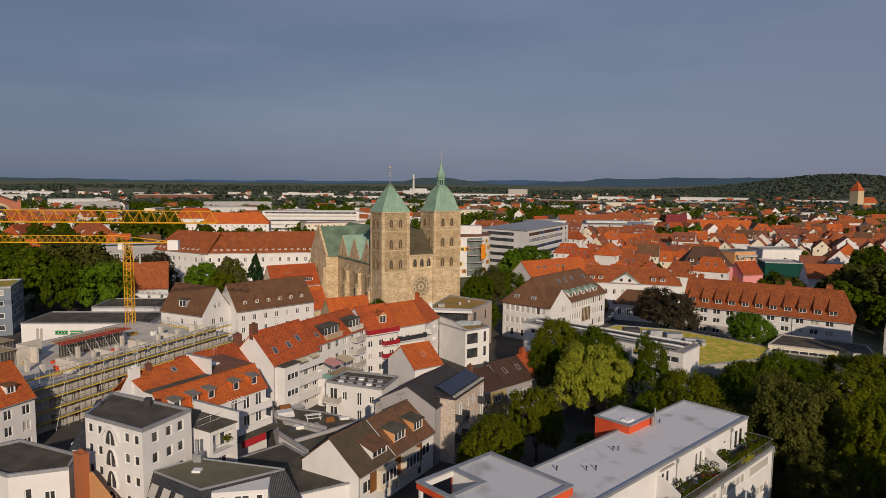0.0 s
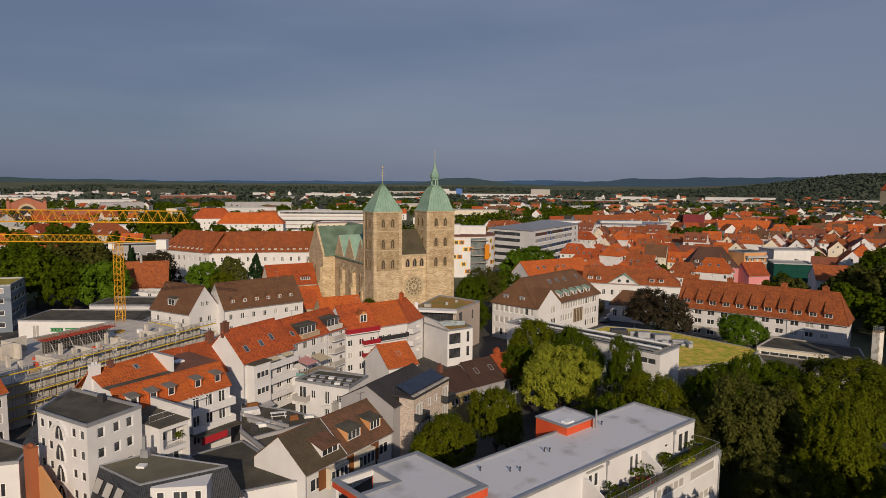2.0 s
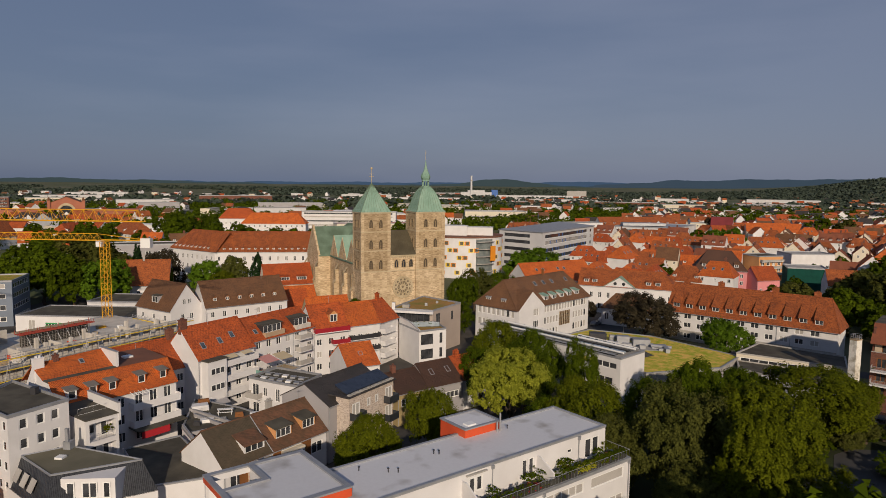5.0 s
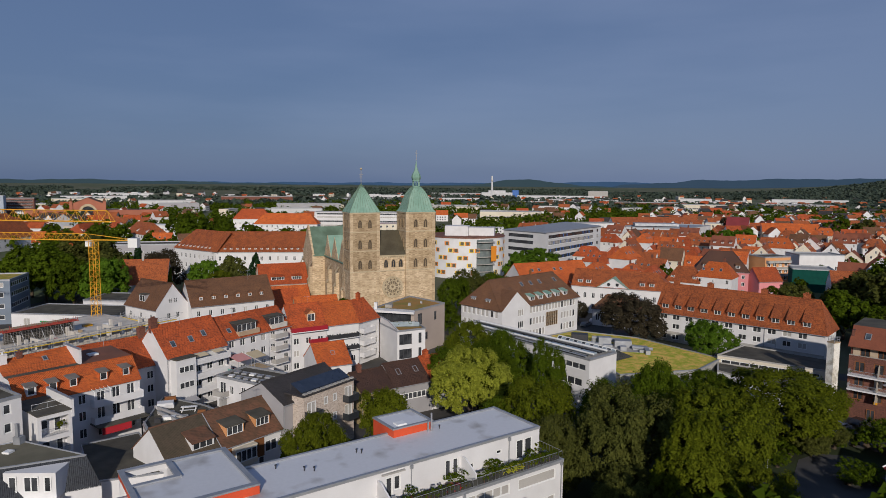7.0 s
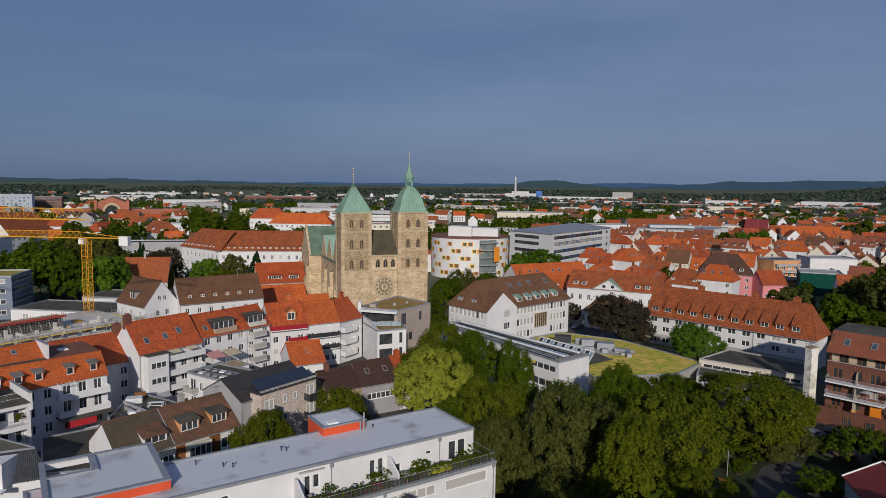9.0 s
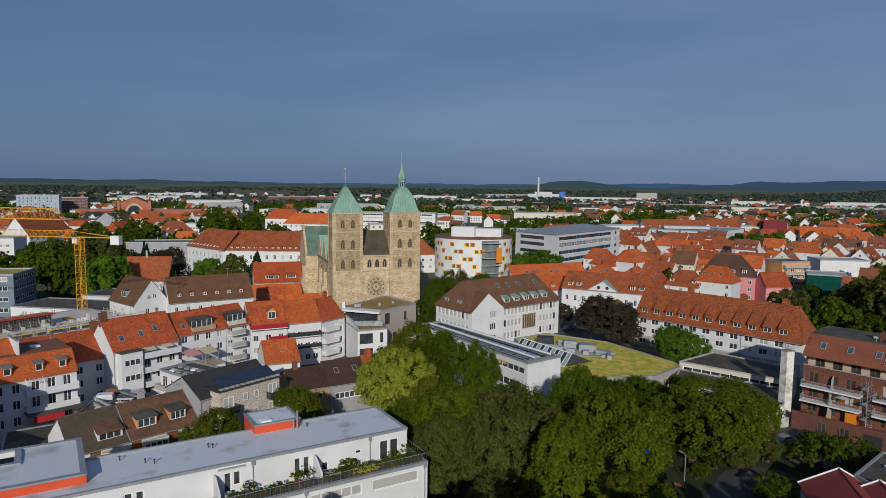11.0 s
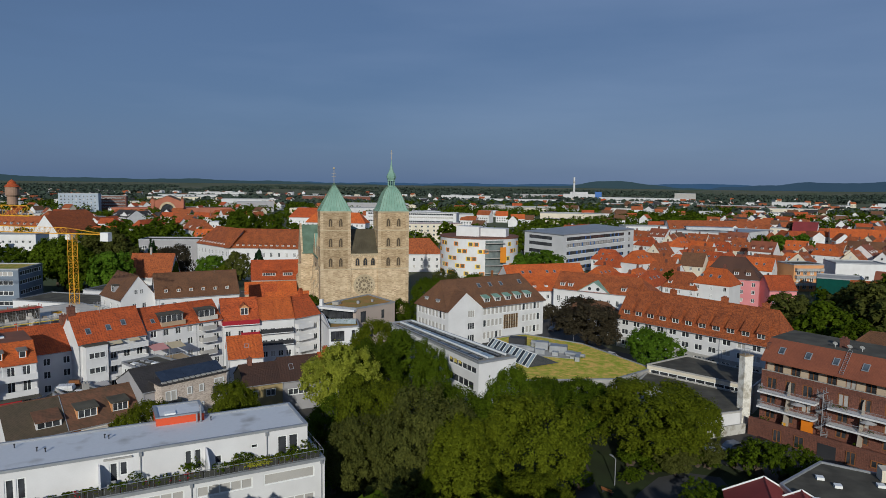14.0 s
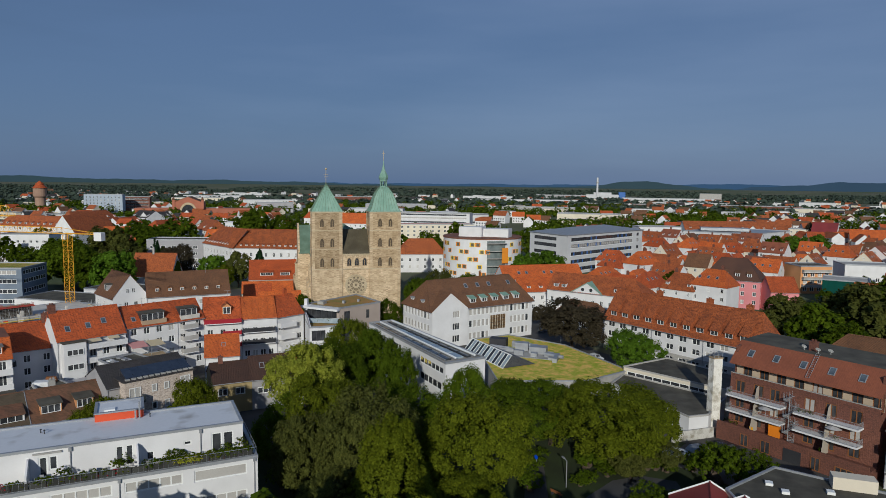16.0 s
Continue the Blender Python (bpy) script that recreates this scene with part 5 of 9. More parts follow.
for k in range(14):
    q0, q1 = math.pi * k / 14, math.pi * (k + 1) / 14
    v = [bm.verts.new((4.75 + r * math.cos(q), y, 11.9 + r * math.sin(q))) for y in (-0.22, 0.0) for r, q in ((1.35, q0), (1.75, q0), (1.75, q1), (1.35, q1))]
    for f in ((3, 2, 1, 0), (0, 1, 5, 4), (1, 2, 6, 5), (2, 3, 7, 6), (3, 0, 4, 7)):
        bm.faces.new([v[t] for t in f])
part("arch_moulding", bm, M_WHITE, white_b1).matrix_local = b1r
part("slate_slope", slab([[(-2.2, 0.2, 9.8), (-0.1, 0.0, 9.8), (-0.3, 4.6, 14.5), (-1.1, 4.9, 14.5)], [(-0.1, 0.0, 9.8), (0.0, 0.1, 9.8), (-0.1, 4.6, 14.5), (-0.3, 4.6, 14.5)]], 0.2), M_SLATE, white_b1)
solid("low_wing", white_b1, M_WHITE, [(-3.0, 2.0, 0, 0.0, 8.0, 9.8)])
roof_vents = solid("roof_vent", white_b1, M_DARKMET, [(5.5, 4.0, 14.0, 6.3, 4.8, 15.0)])
white_b6 = flat_poly("low_white_house", "small white cubic house with gravel roof and balconies", [(-23.2, 115.2), (-18.1, 113.0), (-12.7, 111.0), (-10.5, 118.5), (-20.5, 122.0)], 7.86, M_BITUMEN, M_WHITE,
                     {0: [(0.8, 4.6, 1.6, 2.2), (3.4, 4.8, 1.0, 1.6), (0.8, 1.2, 1.6, 2.2)], 1: [(0.8, 4.2, 1.0, 2.4), (3.2, 4.8, 1.0, 1.4), (0.8, 1.0, 1.0, 2.4)]})
for i in range(5):
    for j in range(2):
        q = Vector((2.2 + i * 1.75, -0.2 + j * 2.6 - i * 0.55, 7.56))
        solid("rooflight", white_b6, M_METAL if (i + j) % 3 else M_FRAME, [(q.x, q.y, q.z, q.x + 1.0, q.y + 1.1, q.z + 0.28)])
for j in range(2):
    bm = bmesh.new()
    beam(bm, (1.6, 1.2 + j * 2.6, 7.8), (11.0, -1.8 + j * 2.6, 7.8), 0.06, 4)
    part("roof_rail", bm, M_METAL, white_b6)
b6 = Matrix.Rotation(math.atan2(-2.2, 5.1), 4, "Z")
for z in (1.0, 4.4):
    balcony(white_b6, 0.4, z, 2.9, 1.4, M_BLIND, 1.0).matrix_local = b6
yard_roof = flat_poly("low_courtyard_building", "low courtyard building with dark felt roof", [(-31.5, 89.0), (-21.8, 77.9), (-13.4, 82.6), (-21.6, 90.6), (-26.0, 95.0)], 4.4, M_BITUMEN, M_WHITE, parapet=0.1)
yard_terrace = flat_poly("roof_terrace_building", "low building with paved roof terraces between the rows", [(-27.5, 98.5), (-21.5, 91.5), (-12.0, 103.0), (-22.5, 109.0), (-32.0, 112.0)], 4.3, M_BITUMEN, M_WHITE, parapet=0.1)
mans = thing("mansard_house", -29.3, 70.9, 0.0, "house with grey-green flat roof and dark slate mansard", "house")
top = [(-7.4, 4.7, 8.7), (0.0, 0.0, 8.7), (8.1, 5.6, 8.7), (-3.4, 8.4, 8.7)]
low = [(-9.4, 4.2, 5.0), (0.4, -2.0, 5.0), (10.2, 5.4, 5.0), (-3.6, 9.4, 5.0)]
part("roof", slab([top], 0.25), mat("olive_grey_felt", (0.125, 0.115, 0.078), (0.165, 0.150, 0.105), rough=0.95, big=0.3, fine=3.0, bump=0.3), mans)
for i in range(4):
    j = (i + 1) % 4
    part("mansard_slope", slab([[low[i], low[j], top[j], top[i]]], 0.12), M_SLATE if i != 1 else M_SLATE, mans)
bm = bmesh.new()
for i in range(4):
    j = (i + 1) % 4
    bm.faces.new([bm.verts.new(q) for q in ((low[i][0], low[i][1], 0), (low[j][0], low[j][1], 0), low[j], low[i])])
part("wall", bm, M_WHITE, mans)
bm = bmesh.new()
for i in range(4):
    beam(bm, top[i], top[(i + 1) % 4], 0.14, 5)
part("roof_edge", bm, M_METAL, mans)
solid("skylight", mans, M_FRAME, [(-2.6, 4.2, 8.7, -1.6, 5.2, 8.95)])
solid("vent_duct", mans, M_METAL, [(-3.6, 7.2, 8.7, -2.6, 8.2, 9.7), (-3.4, 7.4, 9.7, -3.0, 7.8, 11.4)])
# white dormer front with a loggia on the mansard
lg = solid("loggia", mans, M_WHITE, [(1.2, -0.2, 5.0, 7.4, 4.6, 8.3)])
lg.matrix_local = Matrix.Rotation(0.18, 4, "Z")
glaze(lg, (1.2, -0.39, 5.0), "front", [(0.6, 0.9, 1.0, 2.0, 1), (2.4, 0.9, 1.8, 2.0, 2), (4.8, 0.9, 0.9, 2.0, 1)])
solid("ledge", lg, M_FRAME, [(0.8, -1.5, 4.95, 8.0, -0.2, 5.15)])
for i in range(3):
    k = part("roof_window", slab([[(-7.4 + i * 1.9, 3.0 - i * 1.2, 6.3), (-6.3 + i * 1.9, 2.3 - i * 1.2, 6.3), (-5.9 + i * 1.9, 2.9 - i * 1.2, 7.7), (-7.0 + i * 1.9, 3.6 - i * 1.2, 7.7)]], 0.1, Vector((-0.4, -0.7, 0.5))), M_BLIND, mans)
# mansard house with dormers, a flat brown top and a white fire wall
MU, MN = Vector((0.52, 0.855)).normalized(), Vector((-0.855, 0.52)).normalized()
m_end = Vector((-30.5, 102.7))
m_o = m_end - MU * 18.2
or_house = thing("orange_roofed_house", m_o.x, m_o.y, math.atan2(MU.y, MU.x), "white house with orange tiled mansard, dormers, balconies and a fire wall", "house")
m_front = [(x, z, 1.3, 2.0, 2) for z in (2.6, 5.4, 8.1) for x in (11.2, 13.6, 16.0)] + [(x, z, 1.2, 1.6, 2) for z in (2.8, 5.6, 8.3) for x in (1.2, 3.6, 6.0, 8.4)]
bm = bmesh.new()
panel(bm, (0, 0, 0), (1, 0, 0), 18.2, 10.7, m_front)
panel(bm, (18.2, 0, 0), (0, 1, 0), 12, 10.7), panel(bm, (0, 12, 0), (0, -1, 0), 12, 10.7), panel(bm, (18.2, 12, 0), (-1, 0, 0), 18.2, 10.7)
bm.faces.new([bm.verts.new(q) for q in ((18.2, 0, 10.7), (18.2, 12, 10.7), (18.2, 10.5, 14.2), (18.2, 2.6, 13.8))])
bm.faces.new([bm.verts.new(q) for q in ((0, 12, 10.7), (0, 0, 10.7), (0, 2.6, 13.8), (0, 4.4, 13.8), (0, 8.2, 15.6))])
part("wall", bm, M_WHITE, or_house)
glaze(or_house, (0, 0, 0), "front", m_front)
part("mansard_slope", slab([[(-0.15, -0.35, 10.55), (18.35, -0.35, 10.55), (18.35, 2.6, 13.95), (-0.15, 2.6, 13.95)]], 0.16), M_ORED, or_house)
part("flat_top", slab([[(10.4, 2.6, 13.96), (18.35, 2.6, 13.96), (18.35, 10.6, 14.4), (10.4, 10.6, 14.4)]], 0.16), M_BRFELT, or_house)
part("valley_roof", slab([[(-0.15, 2.6, 13.96), (10.3, 2.6, 13.96), (10.3, 4.5, 13.98), (-0.15, 4.5, 13.98)]], 0.16), M_BITUMEN, or_house)
part("rear_roof", slab([[(-0.15, 4.5, 13.98), (10.2, 4.5, 13.98), (10.2, 8.3, 16.0), (-0.15, 8.3, 15.5)], [(10.2, 12.2, 12.6), (-0.15, 12.2, 12.6), (-0.15, 8.3, 15.5), (10.2, 8.3, 16.0)]], 0.16), M_ORED, or_house)
bm = bmesh.new()
beam(bm, (-0.15, 2.6, 13.98), (18.35, 2.6, 13.98), 0.12, 5), beam(bm, (-0.15, 8.3, 15.56), (10.2, 8.3, 16.06), 0.13, 6)
part("ridge_tiles", bm, M_ORED, or_house)
solid("fire_wall", or_house, M_WHITE, [(10.2, 3.4, 13.0, 10.55, 8.9, 16.35)])
solid("wall_coping", or_house, M_METAL, [(10.12, 3.3, 16.35, 10.63, 9.0, 16.45)])
solid("roof_hatch", or_house, M_FRAME, [(13.0, 6.4, 14.1, 14.5, 7.6, 14.45)])
M_LEAD = mat("weathered_lead", (0.20, 0.185, 0.165), (0.15, 0.14, 0.125), rough=0.7, big=0.6)
for x, cheek in ((1.4, M_WHITE), (4.4, M_ORED), (7.3, M_ORED), (11.9, M_ORED), (15.5, M_ORED)):
    dormer(or_house, x, 11.35, 1.35, 1.5, 10.7, 1.153, "shed", M_LEAD, cheek, 0.12, 1, -0.2)
chimney(or_house, 0.5, 7.6, 13.0, 16.6, 1.5, 0.7, M_WHITE), chimney(or_house, 3.2, 8.2, 14.6, 16.4, 0.8, 0.6)
skylight(or_house, 6.0, 14.9, 0.7, 1.0, 13.98, 0.53, 4.5)
for z in (5.0, 7.9):
    balcony(or_house, 10.2, z, 7.9, 1.5, M_WHITE, 1.0)
bm = bmesh.new()
for x in (10.3, 12.8):
    beam(bm, (x, -1.45, 8.9), (x, -1.45, 10.3), 0.06, 4), beam(bm, (x, -1.45, 10.3), (x, -0.1, 10.6), 0.06, 4)
beam(bm, (10.3, -1.45, 10.3), (12.8, -1.45, 10.3), 0.06, 4)
for i in range(1, 4):
    beam(bm, (10.3 + 0.62 * i, -1.45, 10.3), (10.3 + 0.62 * i, -0.1, 10.6), 0.04, 4)
part("pergola", bm, M_FRAME, or_house, "white pergola frame")
solid("awning", or_house, mat("red_awning", (0.42, 0.02, 0.03), (0.36, 0.018, 0.025), rough=0.8), [(10.6, -3.0, 3.6, 15.2, -2.9, 4.8)], "red fabric awning")
solid("lower_roof", or_house, M_BITUMEN, [(10.0, -3.2, 4.8, 18.2, 0.0, 4.98)])
# annex with a loggia before the mansard house
an0, an1 = Vector((-31.85, 81.25)), Vector((-29.6, 85.1))
link_annex = thing("balcony_annex", an0.x, an0.y, math.atan2(an1.y - an0.y, an1.x - an0.x), "white annex with felt roof, open loggias and potted plants", "house")
AW = (an1 - an0).length
bm = bmesh.new()
lo_holes = [(0.5, 5.2, AW - 0.9, 2.3), (0.5, 8.2, AW - 0.9, 2.5)]
panel(bm, (0, 0, 0), (1, 0, 0), AW, 11.3, lo_holes, 1.3)
panel(bm, (AW, 0, 0), (0, 1, 0), 8.8, 11.3), panel(bm, (0, 8.8, 0), (0, -1, 0), 8.8, 11.3), panel(bm, (AW, 8.8, 0), (-1, 0, 0), AW, 11.3)
panel(bm, (0.5, 1.3, 5.2), (1, 0, 0), AW - 0.9, 5.5)
part("wall", bm, M_WHITE, link_annex)
glaze(link_annex, (0.5, 1.12, 0), "front", [(0.3, 5.3, 1.2, 2.0, 1), (2.2, 5.3, 1.0, 2.0, 1), (0.3, 8.9, 1.0, 1.4, 1), (2.0, 8.3, 1.0, 2.1, 1)])
solid("roof", link_annex, M_BITUMEN, [(-0.1, -0.15, 11.3, AW, 8.8, 11.42)])
solid("parapet_wall", link_annex, M_WHITE, [(AW, -0.1, 10.2, AW + 0.3, 8.6, 12.7)])
solid("wall_coping", link_annex, M_METAL, [(AW - 0.05, -0.15, 12.7, AW + 0.35, 8.65, 12.8)])
railing(link_annex, (0.3, 2.6, 11.42), (AW - 0.1, 2.6, 11.42), 0.9, M_FRAME, 1.4)
for z in (5.2, 8.2):
    railing(link_annex, (0.5, 0.06, z), (AW - 0.4, 0.06, z), 0.95, M_METAL, 0.3)
lo_green = part("loggia_plant", bmesh.new(), M_LEAFY, link_annex, "bright green bushy plant")
lo_green.data = leaf_mesh("foliage", 401, 0.7, 0.8, 1000, 0.10, M_LEAFY, 7)
lo_green.matrix_local = Matrix.Translation((3.2, 0.5, 9.3))
low_red, L, s = house("terraced_house", "white terraced house with dark red roof and rear balconies", (-42.5, 104.5), (-35.2, 116.2), 9.5, 9.3, 13.8, M_RED, M_WHITE, (0, 0), grid(13.7, (1.2, 4.0, 6.6), 4, 1.3, 1.5, 1.0), group="terraced houses")
balcony(low_red, 3.0, 6.4, 3.6, 1.4, M_DARKMET)
chimney(low_red, 12.8, 4.7, 13.0, 15.4, 1.4, 0.8)
left_house, L, s = house("left_corner_house", "white house with bright orange roof and a dormer", (-72.5, 88.0), (-67.1, 101.8), 10.0, 9.0, 14.0, M_ORED, M_WHITE, (0, 0), grid(14.8, (1.0, 3.8, 6.4), 5, 1.3, 1.6, 0.8), group="")
dormer(left_house, 11.0, 10.0, 1.5, 1.4, 9.0, s, "shed", M_BROWN, M_WHITE, 0.1)
left_flat = flat_poly("white_flat_house", "white house with dark flat roof beside a brick chimney", [(-64.0, 78.5), (-52.7, 73.4), (-46.8, 75.6), (-48.0, 79.6), (-58.0, 84.0)], 9.0, M_BITUMEN, M_WHITE, {1: [(1.6, 5.4, 0.8, 1.6, 1), (3.6, 4.6, 1.2, 1.8, 2)]})
gable_wall = thing("gable_wall", -45.6, 76.6, math.atan2(-4.6, 6.8), "orange rendered gable wall with tall brick chimney", "wall")
bm = bmesh.new()
prof = [(0, 0), (8.4, 0), (8.4, 5.4), (7.0, 5.6), (1.4, 8.2), (0, 8.2)]
fr, bk = [bm.verts.new((x, 0, z)) for x, z in prof], [bm.verts.new((x, 0.4, z)) for x, z in prof]
bm.faces.new(fr), bm.faces.new(bk[::-1])
for i in range(6):
    bm.faces.new((fr[i], bk[i], bk[(i + 1) % 6], fr[(i + 1) % 6]))
part("wall", bm, M_ORANGEW, gable_wall)
chimney(gable_wall, 0.4, -0.4, 0.0, 10.6, 1.7, 1.0, mat("orange_brick", (0.36, 0.12, 0.05), (0.28, 0.09, 0.04), rough=0.9, fine=12))

# ---- white apartment block with roof terrace ----
A_U = Vector((0.725, 0.689)).normalized()
A_N = Vector((A_U.y, -A_U.x))
a1 = Vector((38.51, 78.22))
AL = 47.0
a0 = a1 - A_U * AL
bays = [(AL - 21.1 - 7.0 * i, 5) for i in range(4)]
apt_front = [(AL - 14.1, z, 5.9, 1.25, 5) for z in (9.6, 6.5, 3.4)] + [(x, z, 5.8, 1.25, 5) for z in (9.6, 6.5, 3.4) for x, k in bays] + [(AL - 7.0, 6.5, 5.8, 1.25, 5), (AL - 7.0, 3.4, 5.8, 1.25, 5), (AL - 7.0, 9.55, 5.8, 1.35, 1)]
apt, L = flat("apartment_block", "white apartment block with pale flat roof and planted roof terrace", a0, a1, 12.6, 11.55, M_YARD, M_WHITE, apt_front, (), (), [(2.0, z, 1.4, 1.5, 2) for z in (3.4, 6.5)] + [(8.0, z, 1.4, 1.5, 2) for z in (3.4, 6.5)], parapet=0.2, group="", blind=0.6)
for x in (AL - 0.4, AL - 14.6, AL - 29.0):
    bm = bmesh.new()
    beam(bm, (x, -0.1, 0), (x, -0.1, 11.2), 0.06, 6)
    box(bm, x - 0.15, -0.25, 11.0, x + 0.15, -0.02, 11.4)
    part("downpipe", bm, M_METAL, apt)
railing(apt, (0, 0.12, 11.6), (AL - 0.1, 0.12, 11.6), 0.95, M_METAL, 0.5)
railing(apt, (AL - 0.1, 0.12, 11.6), (AL - 0.1, 9.0, 11.6), 0.95, M_METAL, 0.5)
M_RAILGL = mat("dark_mesh_panel", (0.055, 0.055, 0.05), (0.035, 0.035, 0.032), rough=0.35, big=0.8, vary=0.4)
for i in range(29):
    solid("rail_panel", apt, M_RAILGL, [(0.1 + i * 1.6, 0.13, 11.66, 1.62 + i * 1.6, 0.15, 12.4)])
for x in (AL - 12.8, AL - 23.3, AL - 34.0):
    bm = bmesh.new()
    prof = [(0.3, 11.4), (2.85, 11.4), (2.85, 14.0), (2.2, 14.0), (0.3, 12.9)]
    fr, bk = [bm.verts.new((x, y, z)) for y, z in prof], [bm.verts.new((x + 0.18, y, z)) for y, z in prof]
    bm.faces.new(fr[::-1]), bm.faces.new(bk)
    for i in range(5):
        bm.faces.new((fr[i], fr[(i + 1) % 5], bk[(i + 1) % 5], bk[i]))
    part("terrace_wall", bm, M_WHITE, apt)
PX = AL - 46.0
pent0 = a1 - A_U * 46.0 - A_N * 2.85
pent1 = a1 - A_U * 1.2 - A_N * 2.85
sh = 12.5
pent_f = [(sh + 11.2, 0.3, 0.85, 2.3, 1), (sh + 12.15, 1.0, 0.85, 1.6, 1), (sh + 18.6, 0.3, 0.75, 2.3, 1), (sh + 19.6, 0.3, 0.75, 2.3, 1), (sh + 21.7, 0.5, 0.8, 1.0, 1), (sh + 25.7, 1.6, 0.8, 0.5, 1), (sh + 28.7, 0.2, 1.2, 2.4, 1), (sh + 30.0, 0.2, 1.2, 2.4, 1),
          (sh + 2.0, 0.3, 0.85, 2.3, 1), (sh + 3.0, 0.3, 0.85, 2.3, 1), (3.0, 0.3, 1.6, 2.3, 2)]
pent, L = flat("penthouse", "white penthouse storey with pale grey membrane roof", pent0, pent1, 8.4, 3.5, M_MEMBRANE, M_WHITE, pent_f, parapet=0.12, z=11.35, group="", blind=0.0)
BX = sh + 16.3
stair = solid("stair_head", pent, M_REDP, [(BX, 6.9, 0.0, BX + 5.3, 11.5, 4.3)], "orange-red stair head")
solid("stair_head_cap", stair, M_METAL, [(BX - 0.1, 6.8, 4.3, BX + 5.4, 7.15, 4.46), (BX - 0.1, 11.25, 4.3, BX + 5.4, 11.6, 4.46), (BX - 0.1, 7.15, 4.3, BX + 0.25, 11.25, 4.46), (BX + 5.05, 7.15, 4.3, BX + 5.4, 11.25, 4.46)])
solid("stair_head_roof", stair, M_MEMBRANE, [(BX + 0.2, 7.1, 4.28, BX + 5.1, 11.3, 4.33)])
solid("smoke_hatch", stair, M_FRAME, [(BX + 1.0, 7.6, 4.32, BX + 2.2, 8.6, 4.5)])
for x, y in ((BX + 6.0, 6.4), (BX - 5.0, 5.2), (BX - 5.4, 5.6), (BX - 11.0, 4.0), (BX - 11.8, 4.6), (BX - 14.0, 6.6)):
    bm = bmesh.new()
    beam(bm, (x, y, 3.3), (x, y, 3.75), 0.06, 8)
    beam(bm, (x, y, 3.75), (x, y, 3.84), 0.11, 8)
    part("roof_vent", bm, M_DARKMET, pent)
for i in range(2):
    bm = bmesh.new()
    beam(bm, (BX + 4.4 + i * 0.45, 6.4, 3.3), (BX + 4.4 + i * 0.45, 6.4, 4.6 + i * 0.9), 0.11, 8)
    part("flue", bm, M_METAL, pent)
solid("awning_box", pent, M_CONC, [(sh + 10.7, -0.25, 2.95, sh + 13.4, 0.0, 3.1)])
for x in (sh + 14.2, sh + 27.5):
    bm = bmesh.new()
    beam(bm, (x, -0.1, 0.2), (x, -0.1, 3.2), 0.06, 6)
    box(bm, x - 0.16, -0.26, 2.9, x + 0.16, -0.02, 3.3)
    part("downpipe", bm, M_METAL, pent)
# raised roof storey with an open corner
BLK1 = a1 - A_U * 34.4 - A_N * 5.2
blk = thing("roof_block", (BLK1 - A_U * 10.2).x, (BLK1 - A_U * 10.2).y, math.atan2(A_U.y, A_U.x), "raised roof storey with orange-red fascia and an open framed corner", "building")
solid("fascia", blk, M_REDP, [(0, -0.0, 0, 10.2, 0.3, 15.55), (9.9, 0.3, 0, 10.2, 10.3, 15.55), (0, 0.3, 0, 0.3, 6.1, 15.55), (4.5, 10.0, 0, 9.9, 10.3, 15.55)])
for q in ((0.08, 6.1, 14.95, 0.4, 10.0, 15.55), (0.4, 9.9, 14.95, 4.5, 10.2, 15.55)):
    solid("corner_beam", blk, M_WHITE, [q])
for q in ((0, 6.1, 14.95, 0.08, 10.3, 15.55), (0.08, 10.2, 14.95, 4.5, 10.3, 15.55)):
    solid("beam_facing", blk, M_REDP, [q])
solid("corner_post", blk, M_WHITE, [(0.02, 9.7, 11.0, 0.32, 10.0, 14.95)])
for q in ((-0.06, -0.06, 15.55, 10.26, 0.5, 15.72), (9.7, 0.5, 15.55, 10.26, 9.8, 15.72), (-0.06, 0.5, 15.55, 0.45, 9.8, 15.72), (-0.06, 9.8, 15.55, 10.26, 10.36, 15.72), (4.2, 5.8, 15.55, 4.8, 9.8, 15.72), (0.45, 5.8, 15.55, 4.2, 6.3, 15.72)):
    solid("cap", blk, M_METAL, [q])
solid("roof", blk, M_MEMBRANE, [(4.5, 0.3, 15.2, 9.9, 10.0, 15.53), (0.3, 0.3, 15.2, 4.5, 6.1, 15.53)])
solid("inner_wall", blk, M_WHITE, [(4.4, 6.1, 11.0, 4.6, 10.0, 15.5), (0.3, 6.0, 11.0, 4.4, 6.2, 15.5)])
solid("deck", blk, M_YARD, [(0.3, 6.2, 10.8, 4.4, 10.0, 11.0)])

# ---- school with rooflights, planted roof, low halls ----
M_YBLIND = mat("yellow_blind", (0.62, 0.50, 0.10), (0.54, 0.43, 0.08), rough=0.8)
school = flat_poly("school_wing", "long white school wing with pale gravel roof and rows of rooflights", [(45.3, 128.4), (51.1, 135.2), (21.0, 161.0), (17.0, 156.2)], 10.4, mat("grey_gravel", (0.30, 0.28, 0.25), (0.22, 0.21, 0.19), rough=1.0, fine=9.0), M_WHITE,
                   {3: [(2.0, 7.9, 17.0, 1.3, 12), (28.6, 7.9, 10.2, 1.3, 6), (28.6, 4.6, 9.4, 1.6, 5)]}, parapet=0.25)
su, sd = Vector((5.8, 6.8)).normalized(), Vector((-28.3, 27.8)).normalized()


def on_school(k, d):
    """A point of the tapering school roof: k across, d along."""
    return su * k * (1 - 0.30 * d / 39.7) + sd * d


